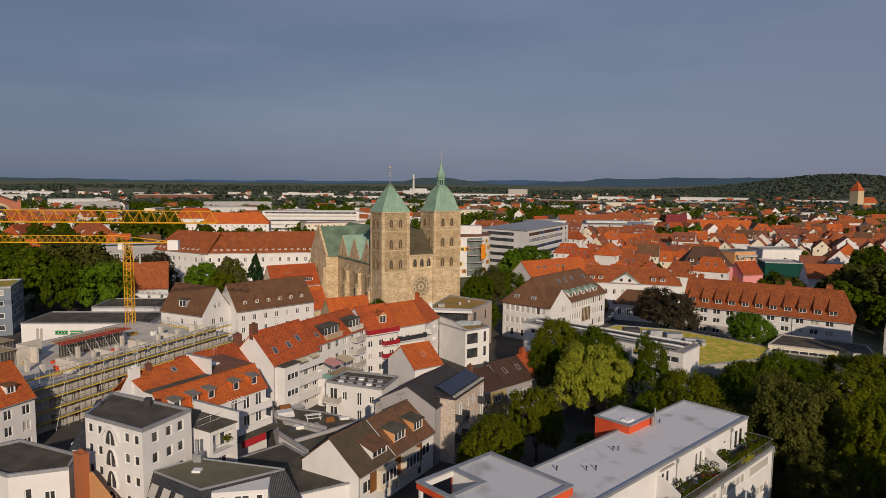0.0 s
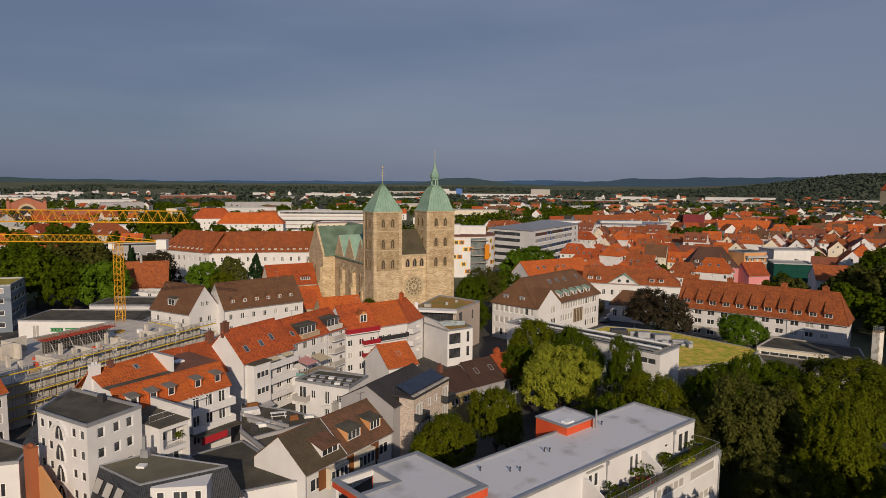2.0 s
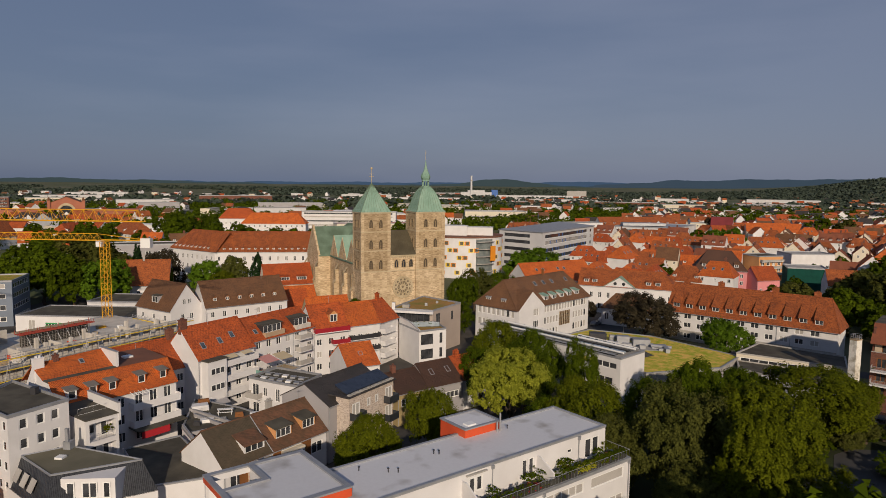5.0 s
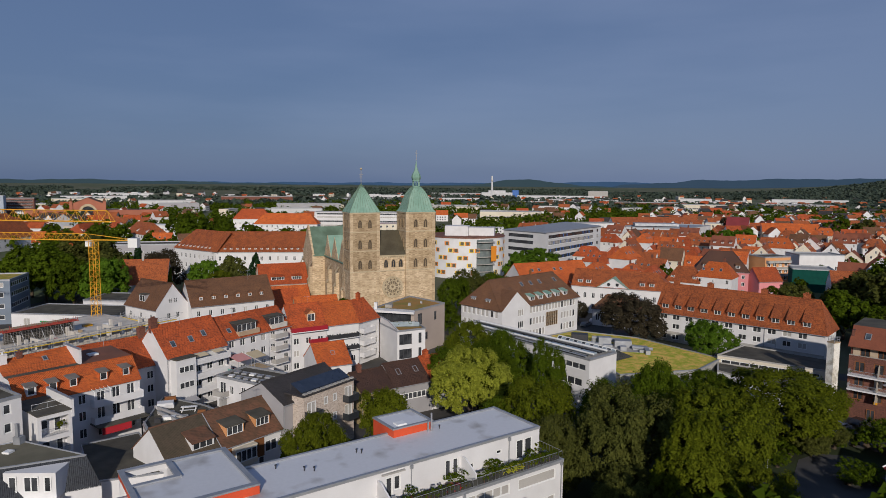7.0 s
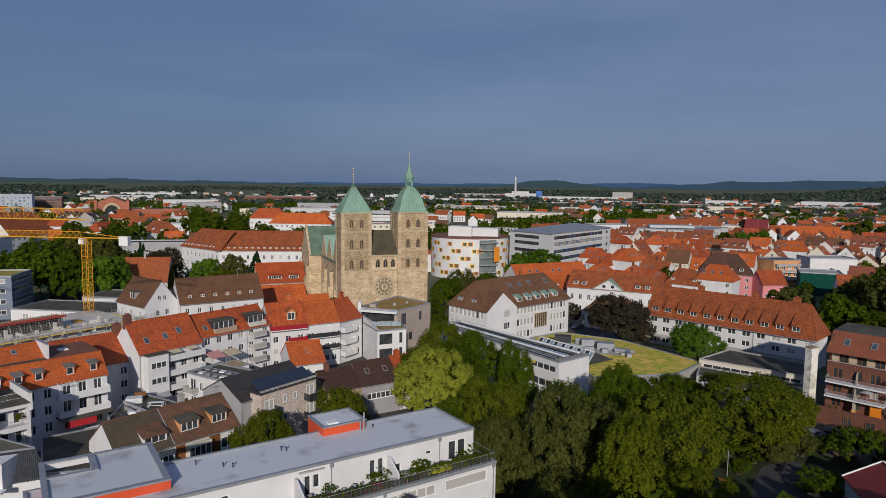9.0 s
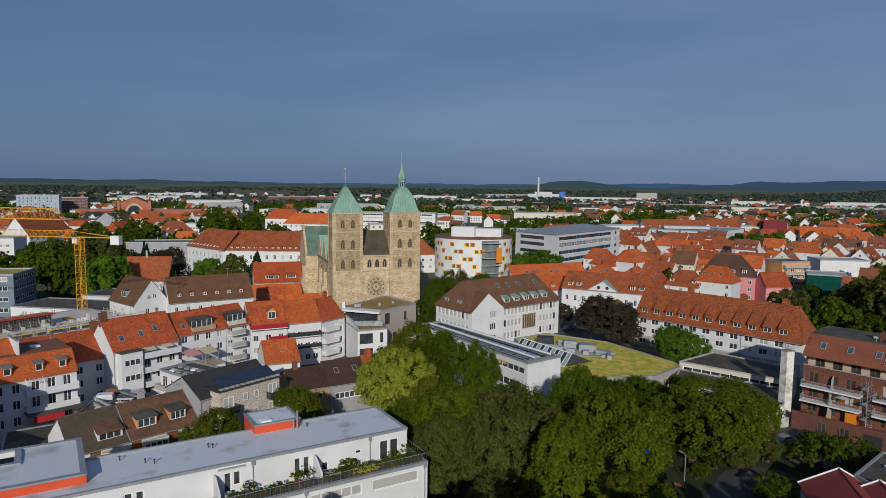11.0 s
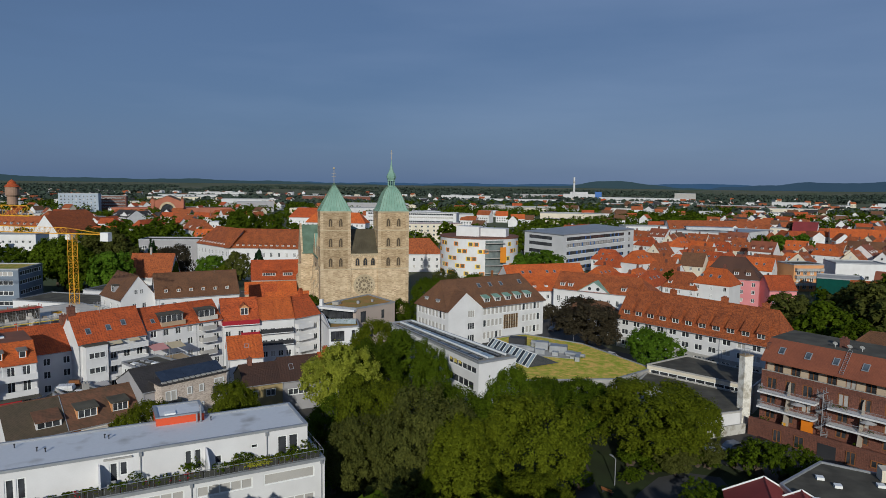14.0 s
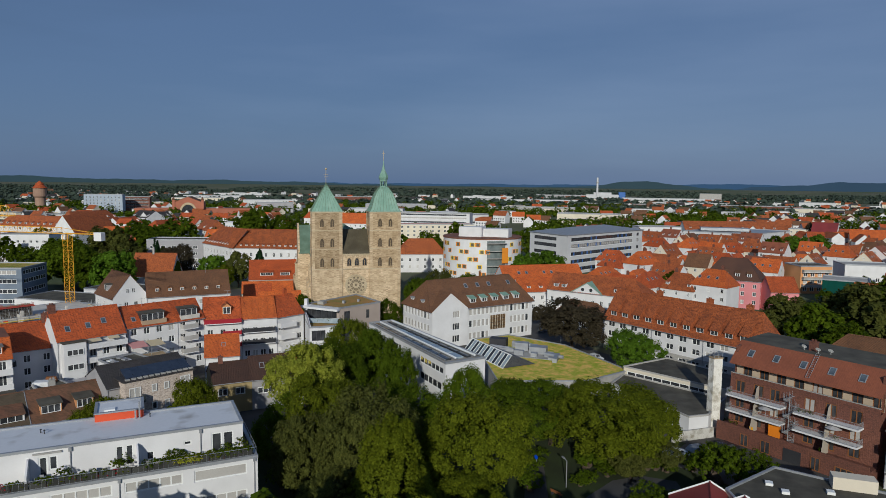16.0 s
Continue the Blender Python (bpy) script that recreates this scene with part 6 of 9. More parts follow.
for k, w in ((1.2, 1.3), (3.6, 1.7), (6.0, 1.0)):
    for i in range(9):
        d = 2.2 + i * 4.0
        quad = [on_school(k, d), on_school(k + w, d), on_school(k + w, d + 3.4), on_school(k, d + 3.4)]
        part("rooflight", slab([[(q.x, q.y, 10.5) for q in quad]], 0.4), M_SMOKE if k != 3.6 else M_GLROOF, school)
for k, rad, m_ in ((0.6, 0.10, M_METAL), (2.9, 0.20, M_FRAME), (3.2, 0.12, M_METAL), (5.6, 0.10, M_DARKMET), (7.3, 0.22, M_FRAME), (8.2, 0.12, M_METAL)):
    bm = bmesh.new()
    qa, qb = on_school(k, 1.2), on_school(k, 37.5)
    beam(bm, (qa.x, qa.y, 10.5 + rad), (qb.x, qb.y, 10.5 + rad), rad, 6)
    part("roof_rail", bm, m_, school)
for i in range(14):
    q = on_school(7.8, 2.0 + i * 2.6)
    bm = bmesh.new()
    beam(bm, (q.x, q.y, 10.2), (q.x, q.y, 10.9), 0.14, 6)
    part("roof_vent", bm, M_METAL, school)
for i in range(3):
    b = solid("blind", school, M_YBLIND, [(28.9 + i * 1.7, 0.04, 8.6 - 0.2 * (i % 2), 29.8 + i * 1.7, 0.09, 9.15)], "yellow window blind")
    b.matrix_local = Matrix.Translation((-28.3, 27.8, 0)) @ Matrix.Rotation(math.atan2(-27.8, 28.3), 4, "Z")
green_hall = flat_poly("green_roofed_hall", "low hall with yellow-green planted roof", [(52.5, 140.0), (69.5, 146.5), (77.0, 157.4), (60.9, 175.4), (45.4, 181.0), (37.8, 172.8)], 4.5, M_GREENROOF, M_CONC, parapet=0.15)
GO = Vector((52.5, 140.0))
g_ll, g_lr, g_tr, g_tl = [Vector((x - GO.x, y - GO.y, z)) for x, y, z in ((39.1, 161.8, 4.45), (51.4, 149.3, 4.45), (52.9, 151.0, 7.0), (40.8, 163.2, 7.0))]
g_br, g_bl = Vector((57.2 - GO.x, 155.4 - GO.y, 4.45)), Vector((45.2 - GO.x, 167.6 - GO.y, 4.45))
lantern = part("roof_lantern", slab([[g_tl, g_tr, g_br, g_bl][::-1]], 0.15), M_SLATE, green_hall, "dark-backed roof lantern")
for tri_ in ((g_lr, g_br, g_tr), (g_bl, g_ll, g_tl)):
    bm = bmesh.new()
    bm.faces.new([bm.verts.new(q) for q in tri_])
    part("lantern_cheek", bm, M_SLATE, lantern)
for i in range(14):
    qa, qb = i / 14 + 0.006, (i + 1) / 14 - 0.006
    part("glass_pane", slab([[g_ll.lerp(g_lr, qa), g_ll.lerp(g_lr, qb), g_tl.lerp(g_tr, qb), g_tl.lerp(g_tr, qa)]], 0.06), M_GLROOF if i % 2 else M_SMOKE, lantern)
bm = bmesh.new()
for i in range(15):
    beam(bm, g_ll.lerp(g_lr, i / 14) + Vector((0, 0, 0.05)), g_tl.lerp(g_tr, i / 14) + Vector((0, 0, 0.05)), 0.07, 4)
beam(bm, g_tl, g_tr, 0.14, 5), beam(bm, g_ll, g_lr, 0.12, 5)
part("glazing_bar", bm, M_FRAME, lantern, "white glazing bars")
solid("plant_box", green_hall, M_METAL, [(-2.0, 26.0, 4.3, 1.0, 28.0, 6.2)])
solid("plant_box", green_hall, M_METAL, [(1.6, 24.0, 4.3, 5.6, 26.6, 6.0)])
solid("plant_box", green_hall, M_DARKMET, [(-8.5, 26.5, 4.3, -4.5, 29.0, 6.6)])
solid("duct", green_hall, M_METAL, [(5.6, 22.0, 4.3, 9.0, 23.2, 5.3), (8.0, 18.0, 4.3, 9.0, 22.0, 5.3)])
solid("duct", green_hall, M_METAL, [(-6.0, 24.0, 4.3, -2.0, 25.0, 5.2)])
for pa, pb, rr in (((-3.0, 29.0, 5.3), (3.0, 27.6, 5.3), 0.55), ((3.0, 27.6, 5.3), (5.0, 25.0, 5.3), 0.55), ((-8.0, 25.5, 5.0), (-3.0, 24.6, 5.0), 0.45), ((5.5, 22.4, 5.0), (10.0, 21.0, 5.0), 0.4), ((-3.0, 29.0, 5.3), (-3.0, 29.0, 4.3), 0.55)):
    bm = bmesh.new()
    beam(bm, pa, pb, rr, 10)
    part("round_duct", bm, M_METAL, green_hall)
solid("gravel_strip", green_hall, M_CONC, [(-9.0, 20.0, 4.3, 7.0, 27.5, 4.42)])
for q in ((-7.6, 22.0, 1.6, 1.2, 1.0), (-4.8, 21.2, 1.2, 1.2, 0.8), (-1.4, 21.6, 2.2, 1.0, 1.1), (2.6, 21.0, 1.4, 1.6, 0.9), (6.8, 19.6, 1.6, 0.8, 0.6), (-3.4, 28.6, 1.4, 1.0, 1.4)):
    solid("fan_unit", green_hall, M_METAL, [(q[0], q[1], 4.4, q[0] + q[2], q[1] + q[3], 4.4 + q[4])])
dark_hall = flat_poly("flat_hall", "low hall with dark felt roof and pale concrete fascia", [(75.9, 156.6), (95.3, 146.5), (99.5, 156.5), (84.6, 167.3)], 5.5, M_BITUMEN, M_CREAM, {0: [(0.8, 3.7, 19.5, 0.9, 10)]}, parapet=0.2, cap=M_CONC)
dark_hall2 = flat_poly("lower_hall", "lower white annex with dark felt roof beside the hall", [(74.0, 149.0), (88.2, 133.2), (91.5, 135.5), (95.0, 146.0), (75.9, 156.2)], 3.9, M_BITUMEN, M_WHITE, {0: [(14.0, 0.2, 3.0, 2.6, 3)]}, parapet=0.2, cap=M_CONC)
solid_pole = thing("concrete_mast", 92.4, 138.2, 0.6, "weathered concrete chimney stack beside the brick flats", "chimney")
M_STACK = mat("weathered_pale_concrete", (0.60, 0.58, 0.53), (0.33, 0.30, 0.24), rough=0.95, big=0.8, fine=6.0, vary=0.5, spread=(0.46, 0.66))
solid("shaft", solid_pole, M_STACK, [(-0.9, -0.7, 0, 0.9, 0.7, 13.4)])
solid("capping", solid_pole, M_STONEDK, [(-0.96, -0.76, 13.4, 0.96, 0.76, 13.6)])
for sx in (-0.8, 0.0, 0.8):
    for sy in (-0.6, 0.6):
        solid("rail_post", solid_pole, M_METAL, [(sx - 0.03, sy - 0.03, 13.6, sx + 0.03, sy + 0.03, 14.5)])
for z in (14.0, 14.5):
    for q in ((-0.83, -0.63, 0.83, -0.57), (-0.83, 0.57, 0.83, 0.63), (-0.83, -0.57, -0.77, 0.57), (0.77, -0.57, 0.83, 0.57)):
        solid("rail_bar", solid_pole, M_METAL, [(q[0], q[1], z, q[2], q[3], z + 0.05)])
low_wall = thing("yard_wall", 85.6, 130.0, math.atan2(4.7, 6.2), "low pale concrete yard wall beside the stack", "wall")
solid("wall", low_wall, M_STACK, [(0, 0, 0, 8.6, 0.3, 1.8)])

# ---- brick flats ----
k0, k1 = Vector((94.9, 137.3)), Vector((113.9, 123.6))
KL = (k1 - k0).length
br = thing("brick_flats", k0.x, k0.y, math.atan2(k1.y - k0.y, k1.x - k0.x), "dark red brick flats with stacked balconies and red mansard roof", "building")
bf = [(x, z, 1.7, 2.1, 2) for z in (2.9, 5.5, 8.2) for x in (1.0, 4.2, 7.0, 12.6, 15.8, 19.4)]
bm = bmesh.new()
panel(bm, (0, 0, 0), (1, 0, 0), KL, 10.5, bf)
panel(bm, (KL, 0, 0), (0, 1, 0), 13, 10.5), panel(bm, (0, 13, 0), (0, -1, 0), 13, 10.5), panel(bm, (KL, 13, 0), (-1, 0, 0), KL, 10.5)
part("wall", bm, M_BRICK, br)
glaze(br, (0, 0, 0), "front", bf, M_WOOD, None, 0.15)
bm = bmesh.new()
tf = [(1.2 + i * 2.9, 0.2, 1.6, 2.0, 2) for i in range(8)]
panel(bm, (0.4, 1.1, 10.5), (1, 0, 0), KL - 0.8, 2.8, tf)
panel(bm, (KL - 0.4, 1.1, 10.5), (0, 1, 0), 10, 2.8), panel(bm, (0.4, 11.1, 10.5), (0, -1, 0), 10, 2.8)
part("top_storey", bm, mat("pale_panels", (0.50, 0.40, 0.29), (0.44, 0.35, 0.25), rough=0.8), br)
glaze(br, (0.4, 1.1, 10.5), "front", tf, M_WOOD)
part("mansard_roof", slab([[(-0.2, -0.35, 13.2), (KL + 0.2, -0.35, 13.2), (KL + 0.2, 3.0, 16.7), (-0.2, 3.0, 16.7)]], 0.2), M_RBROWN, br)
bm = bmesh.new()
for q in (12.6, 13.2):
    beam(bm, (q, -0.3, 13.6), (q, 2.95, 17.0), 0.03, 4)
for i in range(14):
    beam(bm, (12.6, -0.3 + i * 0.25, 13.6 + i * 0.2615), (13.2, -0.3 + i * 0.25, 13.6 + i * 0.2615), 0.025, 4)
part("roof_ladder", bm, M_METAL, br)
part("flat_roof", slab([[(-0.2, 3.0, 16.72), (KL + 0.2, 3.0, 16.72), (KL + 0.2, 12.0, 16.9), (-0.2, 12.0, 16.9)]], 0.25), M_BITUMEN, br)
solid("end_wall", br, M_BRICK, [(0, 1.2, 10.5, 0.4, 12.6, 16.0)])
solid("end_wall", br, M_BRICK, [(KL - 0.4, 1.2, 10.5, KL, 12.6, 16.0)])
for i in range(5):
    skylight(br, 2.2 + i * 4.4, 14.5, 1.0, 1.4, 13.2, 1.04, -0.35)
chimney(br, 11.0, 5.5, 16.6, 18.2, 1.2, 0.9)
for x, y in ((10.0, 4.4), (12.4, 4.0), (14.0, 4.8)):
    bm = bmesh.new()
    bmesh.ops.create_cone(bm, cap_ends=True, segments=12, radius1=0.42, radius2=0.08, depth=0.14, matrix=Matrix.Translation((x, y, 17.5)) @ Matrix.Rotation(-0.9, 4, "X"))
    beam(bm, (x, y, 16.8), (x, y, 17.45), 0.03, 4)
    part("dish", bm, M_FRAME, br)
solid("roof_parapet", br, M_BRICK, [(0.0, -0.02, 10.4, KL, 0.25, 11.35)])
solid("parapet_coping", br, M_CONC, [(-0.05, -0.06, 11.35, KL + 0.05, 0.3, 11.43)])
M_ORANGEC = mat("orange_cupboard", (0.70, 0.22, 0.01), (0.6, 0.18, 0.01), rough=0.5)
solid("cupboard", br, M_ORANGEC, [(7.6, -1.0, 2.5, 9.3, -0.4, 4.5)], "bright orange cupboard")
solid("folding_chair", br, M_YELLOW, [(4.9, -2.0, 2.5, 5.5, -1.9, 3.5), (4.9, -2.4, 2.9, 5.5, -1.9, 2.98)], "yellow chair")
for px_, pz_ in ((7.0, 5.25), (17.6, 5.25)):
    bm = bmesh.new()
    bmesh.ops.create_cone(bm, cap_ends=False, segments=8, radius1=1.25, radius2=0.05, depth=0.55, matrix=Matrix.Translation((px_, -1.0, pz_ + 2.0)))
    beam(bm, (px_, -1.0, pz_), (px_, -1.0, pz_ + 2.2), 0.03, 5)
    part("parasol", bm, M_GREYW, br, "grey parasol on the balcony")
for px_, pz_ in ((0.9, 7.95), (12.4, 7.95), (13.4, 7.95), (14.4, 7.95), (18.2, 5.25), (2.2, 2.6), (1.2, 2.6), (16.2, 2.6)):
    pl = part("balcony_plant", bmesh.new(), M_LEAF, br)
    pl.data = leaf_mesh("foliage", int(px_ * 9 + pz_), 0.45, 0.4, 320, 0.09, M_LEAF, 6)
    pl.matrix_local = Matrix.Translation((px_, -1.5, pz_ + 0.5))
plinth = solid("plinth", br, M_BRICK, [(-0.4, -3.0, 0, KL + 0.2, 0.0, 2.5), (-0.4, -3.0, 2.5, KL + 0.2, -2.75, 3.3)])
glaze(plinth, (0, -3.19, 0), "front", [(4.0, 0.2, 1.4, 2.1, 2), (7.5, 0.2, 1.6, 2.1, 2), (15.5, 0.2, 1.4, 2.1, 2), (19.0, 0.8, 2.6, 1.2, 3)], M_WOOD)
# dark panel on the plinth in place of the gateway opening's shade
solid("garage_gate", plinth, M_DARKMET, [(11.2, -3.06, 0.05, 14.0, -3.0, 2.2)], "dark panel standing in for the shaded garage opening")
for x0 in (0.3, 11.8):
    for z in (5.25, 7.95):
        bm = bmesh.new()
        box(bm, x0, -1.9, z - 0.28, x0 + 9.6, 0, z)
        b = part("balcony", bm, M_WHITE, br)
        railing(b, (x0 + 0.05, -1.85, z), (x0 + 9.55, -1.85, z), 0.95)
        railing(b, (x0 + 0.05, -1.85, z), (x0 + 0.05, 0, z), 0.95)
        railing(b, (x0 + 9.55, -1.85, z), (x0 + 9.55, 0, z), 0.95)
    for x in (x0 + 4.7,):
        part("divider", slab([[(x, -2.2, 2.5), (x, -0.02, 2.5), (x, -0.02, 10.2), (x, -0.6, 9.8)]], 0.15, Vector((1, 0, 0))), mat("divider_render", (0.42, 0.37, 0.30), (0.34, 0.30, 0.25)), br)
stairp = part("spiral_stair", bmesh.new(), M_METAL, br, "galvanised spiral stair")
bm = bmesh.new()
beam(bm, (10.8, -1.0, 2.5), (10.8, -1.0, 10.5), 0.08, 8)
for i in range(44):
    a = i * 0.42
    z = 2.6 + i * 0.18
    v = [bm.verts.new((10.8 + r * math.cos(q), -1.0 + r * math.sin(q), zz)) for zz in (z, z + 0.05) for r, q in ((0.1, a), (0.95, a), (0.95, a + 0.4), (0.1, a + 0.4))]
    for f in ((3, 2, 1, 0), (4, 5, 6, 7), (0, 1, 5, 4), (1, 2, 6, 5), (2, 3, 7, 6)):
        bm.faces.new([v[t] for t in f])
    beam(bm, (10.8 + 0.95 * math.cos(a), -1.0 + 0.95 * math.sin(a), z), (10.8 + 0.95 * math.cos(a), -1.0 + 0.95 * math.sin(a), z + 1.0), 0.02, 3)
bm.to_mesh(stairp.data), bm.free()
right_house, L, s = house("balcony_house", "white house with red roof and rear balconies beside the brick flats", (114.6, 122.4), (126.0, 114.0), 11.0, 9.0, 13.5, M_OLDRED, M_WHITE, (0, 0), grid(14, (1.0, 4.0, 6.6), 4, 1.4, 1.6, 1.0), group="")
for z in (3.2, 6.0):
    balcony(right_house, 0.6, z, 8.0, 1.6, M_METAL)
back_house, L, s = house("hip_roofed_villa", "house with dark brown hipped roof behind the flats", (107.0, 150.0), (128.0, 140.0), 13.0, 9.5, 16.4, M_BROWN, M_WHITE, (7, 6), group="")
yard_flat = flat_poly("flat_garage_block", "low building with dark felt roof and domed rooflights", [(91.4, 101.5), (96.0, 88.0), (118.0, 90.0), (116.0, 105.5), (98.3, 111.0)], 5.6, M_BITUMEN, M_CREAM, parapet=0.2, cap=M_METAL)
for x, y in ((5.0, 3.2), (6.6, 1.2), (12.0, 3.0), (3.0, -4.0)):
    solid("rooflight", yard_flat, M_FRAME, [(x, y, 5.4, x + 0.9, y + 0.9, 5.75)])
solid("stair_hut", yard_flat, M_CREAM, [(13.0, 5.0, 5.4, 18.0, 7.0, 7.0)])
for px, py in ((88.4, 101.4), (92.2, 98.6)):
    h, L, s = house("red_gabled_roof_house", "low house with plain dark red gabled roof and white verge", (px + 5.2, py - 14.6), (px + 5.6, py), 9.0, 3.6, 6.0, M_REDSHEET, M_WHITE, group="red gabled houses")
    for qa, qb in (((L + 0.14, -0.4, 3.62), (L + 0.14, 4.5, 6.2)), ((L + 0.14, 4.5, 6.2), (L + 0.14, 9.4, 3.62))):
        bm = bmesh.new()
        beam(bm, qa, qb, 0.14, 4)
        part("verge_board", bm, M_FRAME, h)

# ---- crane ----
crane = thing("tower_crane", -79.5, 160.2, math.radians(184), "yellow lattice tower crane on the building site", "crane")


def lattice(a, b, w, n, name, up=Vector((0, 0, 1))):
    a, b = Vector(a), Vector(b)
    d = (b - a).normalized()
    u = d.cross(Vector((0, 1, 0)) if abs(d.z) > 0.5 else up).normalized()
    v = d.cross(u)
    c = [u * sx * w / 2 + v * sy * w / 2 for sx, sy in ((-1, -1), (1, -1), (1, 1), (-1, 1))]
    bm = bmesh.new()
    for q in c:
        beam(bm, a + q, b + q, 0.09, 4)
    for i in range(n):
        p, r = a.lerp(b, i / n), a.lerp(b, (i + 1) / n)
        for k in range(4):
            beam(bm, p + c[k], r + c[(k + 1) % 4], 0.045, 4)
            beam(bm, r + c[k], r + c[(k + 1) % 4], 0.04, 4)
    return part(name, bm, M_YELLOW, crane)


def jib(x0, x1, z, n, h, w):
    """A three-chord jib: two lower chords, one upper chord, zigzag bracing, a blunt tip."""
    bm = bmesh.new()
    for sy in (-w / 2, w / 2):
        beam(bm, (x0, sy, z), (x1, sy, z), 0.075, 4)
    step = (x1 - x0) / n
    beam(bm, (x0 + step / 2, 0, z + h), (x1 - step / 2, 0, z + h), 0.085, 4)
    for i in range(n):
        x = x0 + i * step
        for sy in (-w / 2, w / 2):
            beam(bm, (x, sy, z), (x + step / 2, 0, z + h), 0.042, 4)
            beam(bm, (x + step / 2, 0, z + h), (x + step, sy, z), 0.042, 4)
        beam(bm, (x, -w / 2, z), (x, w / 2, z), 0.045, 4)
        beam(bm, (x, -w / 2, z), (x + step, w / 2, z), 0.04, 4)
    return part("jib", bm, M_YELLOW, crane)


lattice((0, 0, 0), (0, 0, 27.6), 1.7, 18, "mast")
jib(1.0, 46.0, 27.9, 26, 1.7, 1.3)
bm = bmesh.new()
for sy in (-0.65, 0.65):
    beam(bm, (-12.0, sy, 28.0), (1.0, sy, 28.0), 0.10, 4)
    beam(bm, (-11.5, sy, 28.1), (2.0, 0, 29.6), 0.05, 4)
for i in range(12):
    beam(bm, (-11.5 + i * 1.05, -0.65, 28.0), (-11.5 + i * 1.05, 0.65, 28.0), 0.05, 4)
part("counter_jib", bm, M_YELLOW, crane)
solid("cab", crane, M_FRAME, [(0.9, -1.5, 26.2, 2.5, -0.3, 27.9)])
solid("counterweight", crane, M_FRAME, [(-12.2, -0.8, 26.2, -9.7, 0.8, 28.6)])


# ---- second crane, building site, nursery ----
crane2 = thing("tower_crane", -104.0, 109.0, 0.06, "yellow lattice tower crane with long horizontal jib", "crane")
crane = crane2
lattice((0, 0, 0), (0, 0, 36.0), 1.7, 22, "mast")
jib(1.0, 63.0, 36.0, 31, 2.0, 1.4)
bm = bmesh.new()
for sy in (-0.7, 0.7):
    beam(bm, (-14.0, sy, 36.2), (1.0, sy, 36.2), 0.10, 4)
part("counter_jib", bm, M_YELLOW, crane2)
solid("counterweight", crane2, M_CONC, [(-14, -0.8, 34.2, -11, 0.8, 36.0)])

nursery, L = flat("nursery", "low white flat-roofed building with green blinds", (-112.6, 169.3), (-79.6, 171.2), 15.5, 5.7, M_BITUMEN, M_WHITE,
                  [(3.6, 0.8, 2.0, 3.6, 2), (8.5, 2.6, 3.4, 1.1, 4), (12.4, 2.6, 3.4, 1.1, 4), (19.5, 0.8, 2.0, 3.6, 2), (24.5, 2.4, 6.0, 1.2, 6)], group="", parapet=0.2)
for x in (8.5, 12.4):
    solid("green_blind", nursery, mat("green_blind", (0.05, 0.30, 0.10), (0.04, 0.25, 0.08), rough=0.7), [(x, 0.04, 2.6, x + 3.4, 0.08, 3.0), (x, 0.04, 3.3, x + 3.4, 0.08, 3.7)])
nursery2, L = flat("nursery_annex", "low white annex with dark felt roof", (-104.0, 188.0), (-72.0, 190.5), 14.0, 6.6, M_BITUMEN, M_WHITE, [(2, 3.4, 4, 1.6, 4), (12, 3.4, 4, 1.6, 4)], group="", parapet=0.2)

S0, S1 = Vector((-73.0, 103.5)), Vector((-52.5, 151.0))
site, L = flat("unfinished_building", "grey concrete shell of a building under construction", S0, S1, 30.0, 8.0, M_FRESH, M_FRESH, [(x, z, 1.1, 1.8, 1) for x in np.arange(3.0, 48.0, 4.6) for z in (0.8, 3.7)], group="", parapet=0.05, frame_mat=M_WOOD)
M_PALLET = mat("formwork_timber", (0.42, 0.32, 0.20), (0.33, 0.25, 0.15), rough=0.9)
M_FORM = mat("formwork_steel", (0.23, 0.22, 0.20), (0.16, 0.15, 0.14), rough=0.8, big=0.8)
for i in range(9):
    solid("column", site, M_FRESH, [(4 + i * 5.2, 4.0, 6.3, 4.6 + i * 5.2, 4.6, 9.0)])
    if i % 2:
        solid("column", site, M_FRESH, [(6 + i * 5.2, 11.0, 6.3, 6.6 + i * 5.2, 11.6, 8.6)])
solid("core_wall", site, M_FRESH, [(16, 15, 6.3, 16.4, 21, 9.4), (16.4, 20.6, 6.3, 21, 21, 9.4)])


def shoring(x, y, w, d, h, props, label=""):
    """A deck of formwork on a wall of ribbed shoring frames with raking props."""
    bm = bmesh.new()
    n = max(2, int(w / 0.6))
    for i in range(n + 1):
        box(bm, x + i * w / n - 0.05, y, 6.3, x + i * w / n + 0.05, y + 0.14, 6.3 + h)
    for k in range(int(h / 0.36)):
        box(bm, x, y - 0.03, 6.5 + k * 0.36, x + w, y + 0.05, 6.58 + k * 0.36)
    f = part("shoring_frame", bm, M_FORM, site)
    solid("backing", f, M_FORMDK, [(x, y + 0.6, 6.3, x + w, y + 0.7, 6.3 + h)])
    solid("work_deck", f, M_PALLET, [(x - 0.3, y - 0.4, 6.3 + h, x + w + 0.3, y + d, 6.42 + h)])
    for i in range(props):
        bm = bmesh.new()
        q = x + (i + 0.5) * w / props
        beam(bm, (q, y - 1.9, 6.3), (q, y - 0.05, 6.3 + h * 0.85), 0.06, 4)
        part("prop", bm, M_METAL, f)
    return f


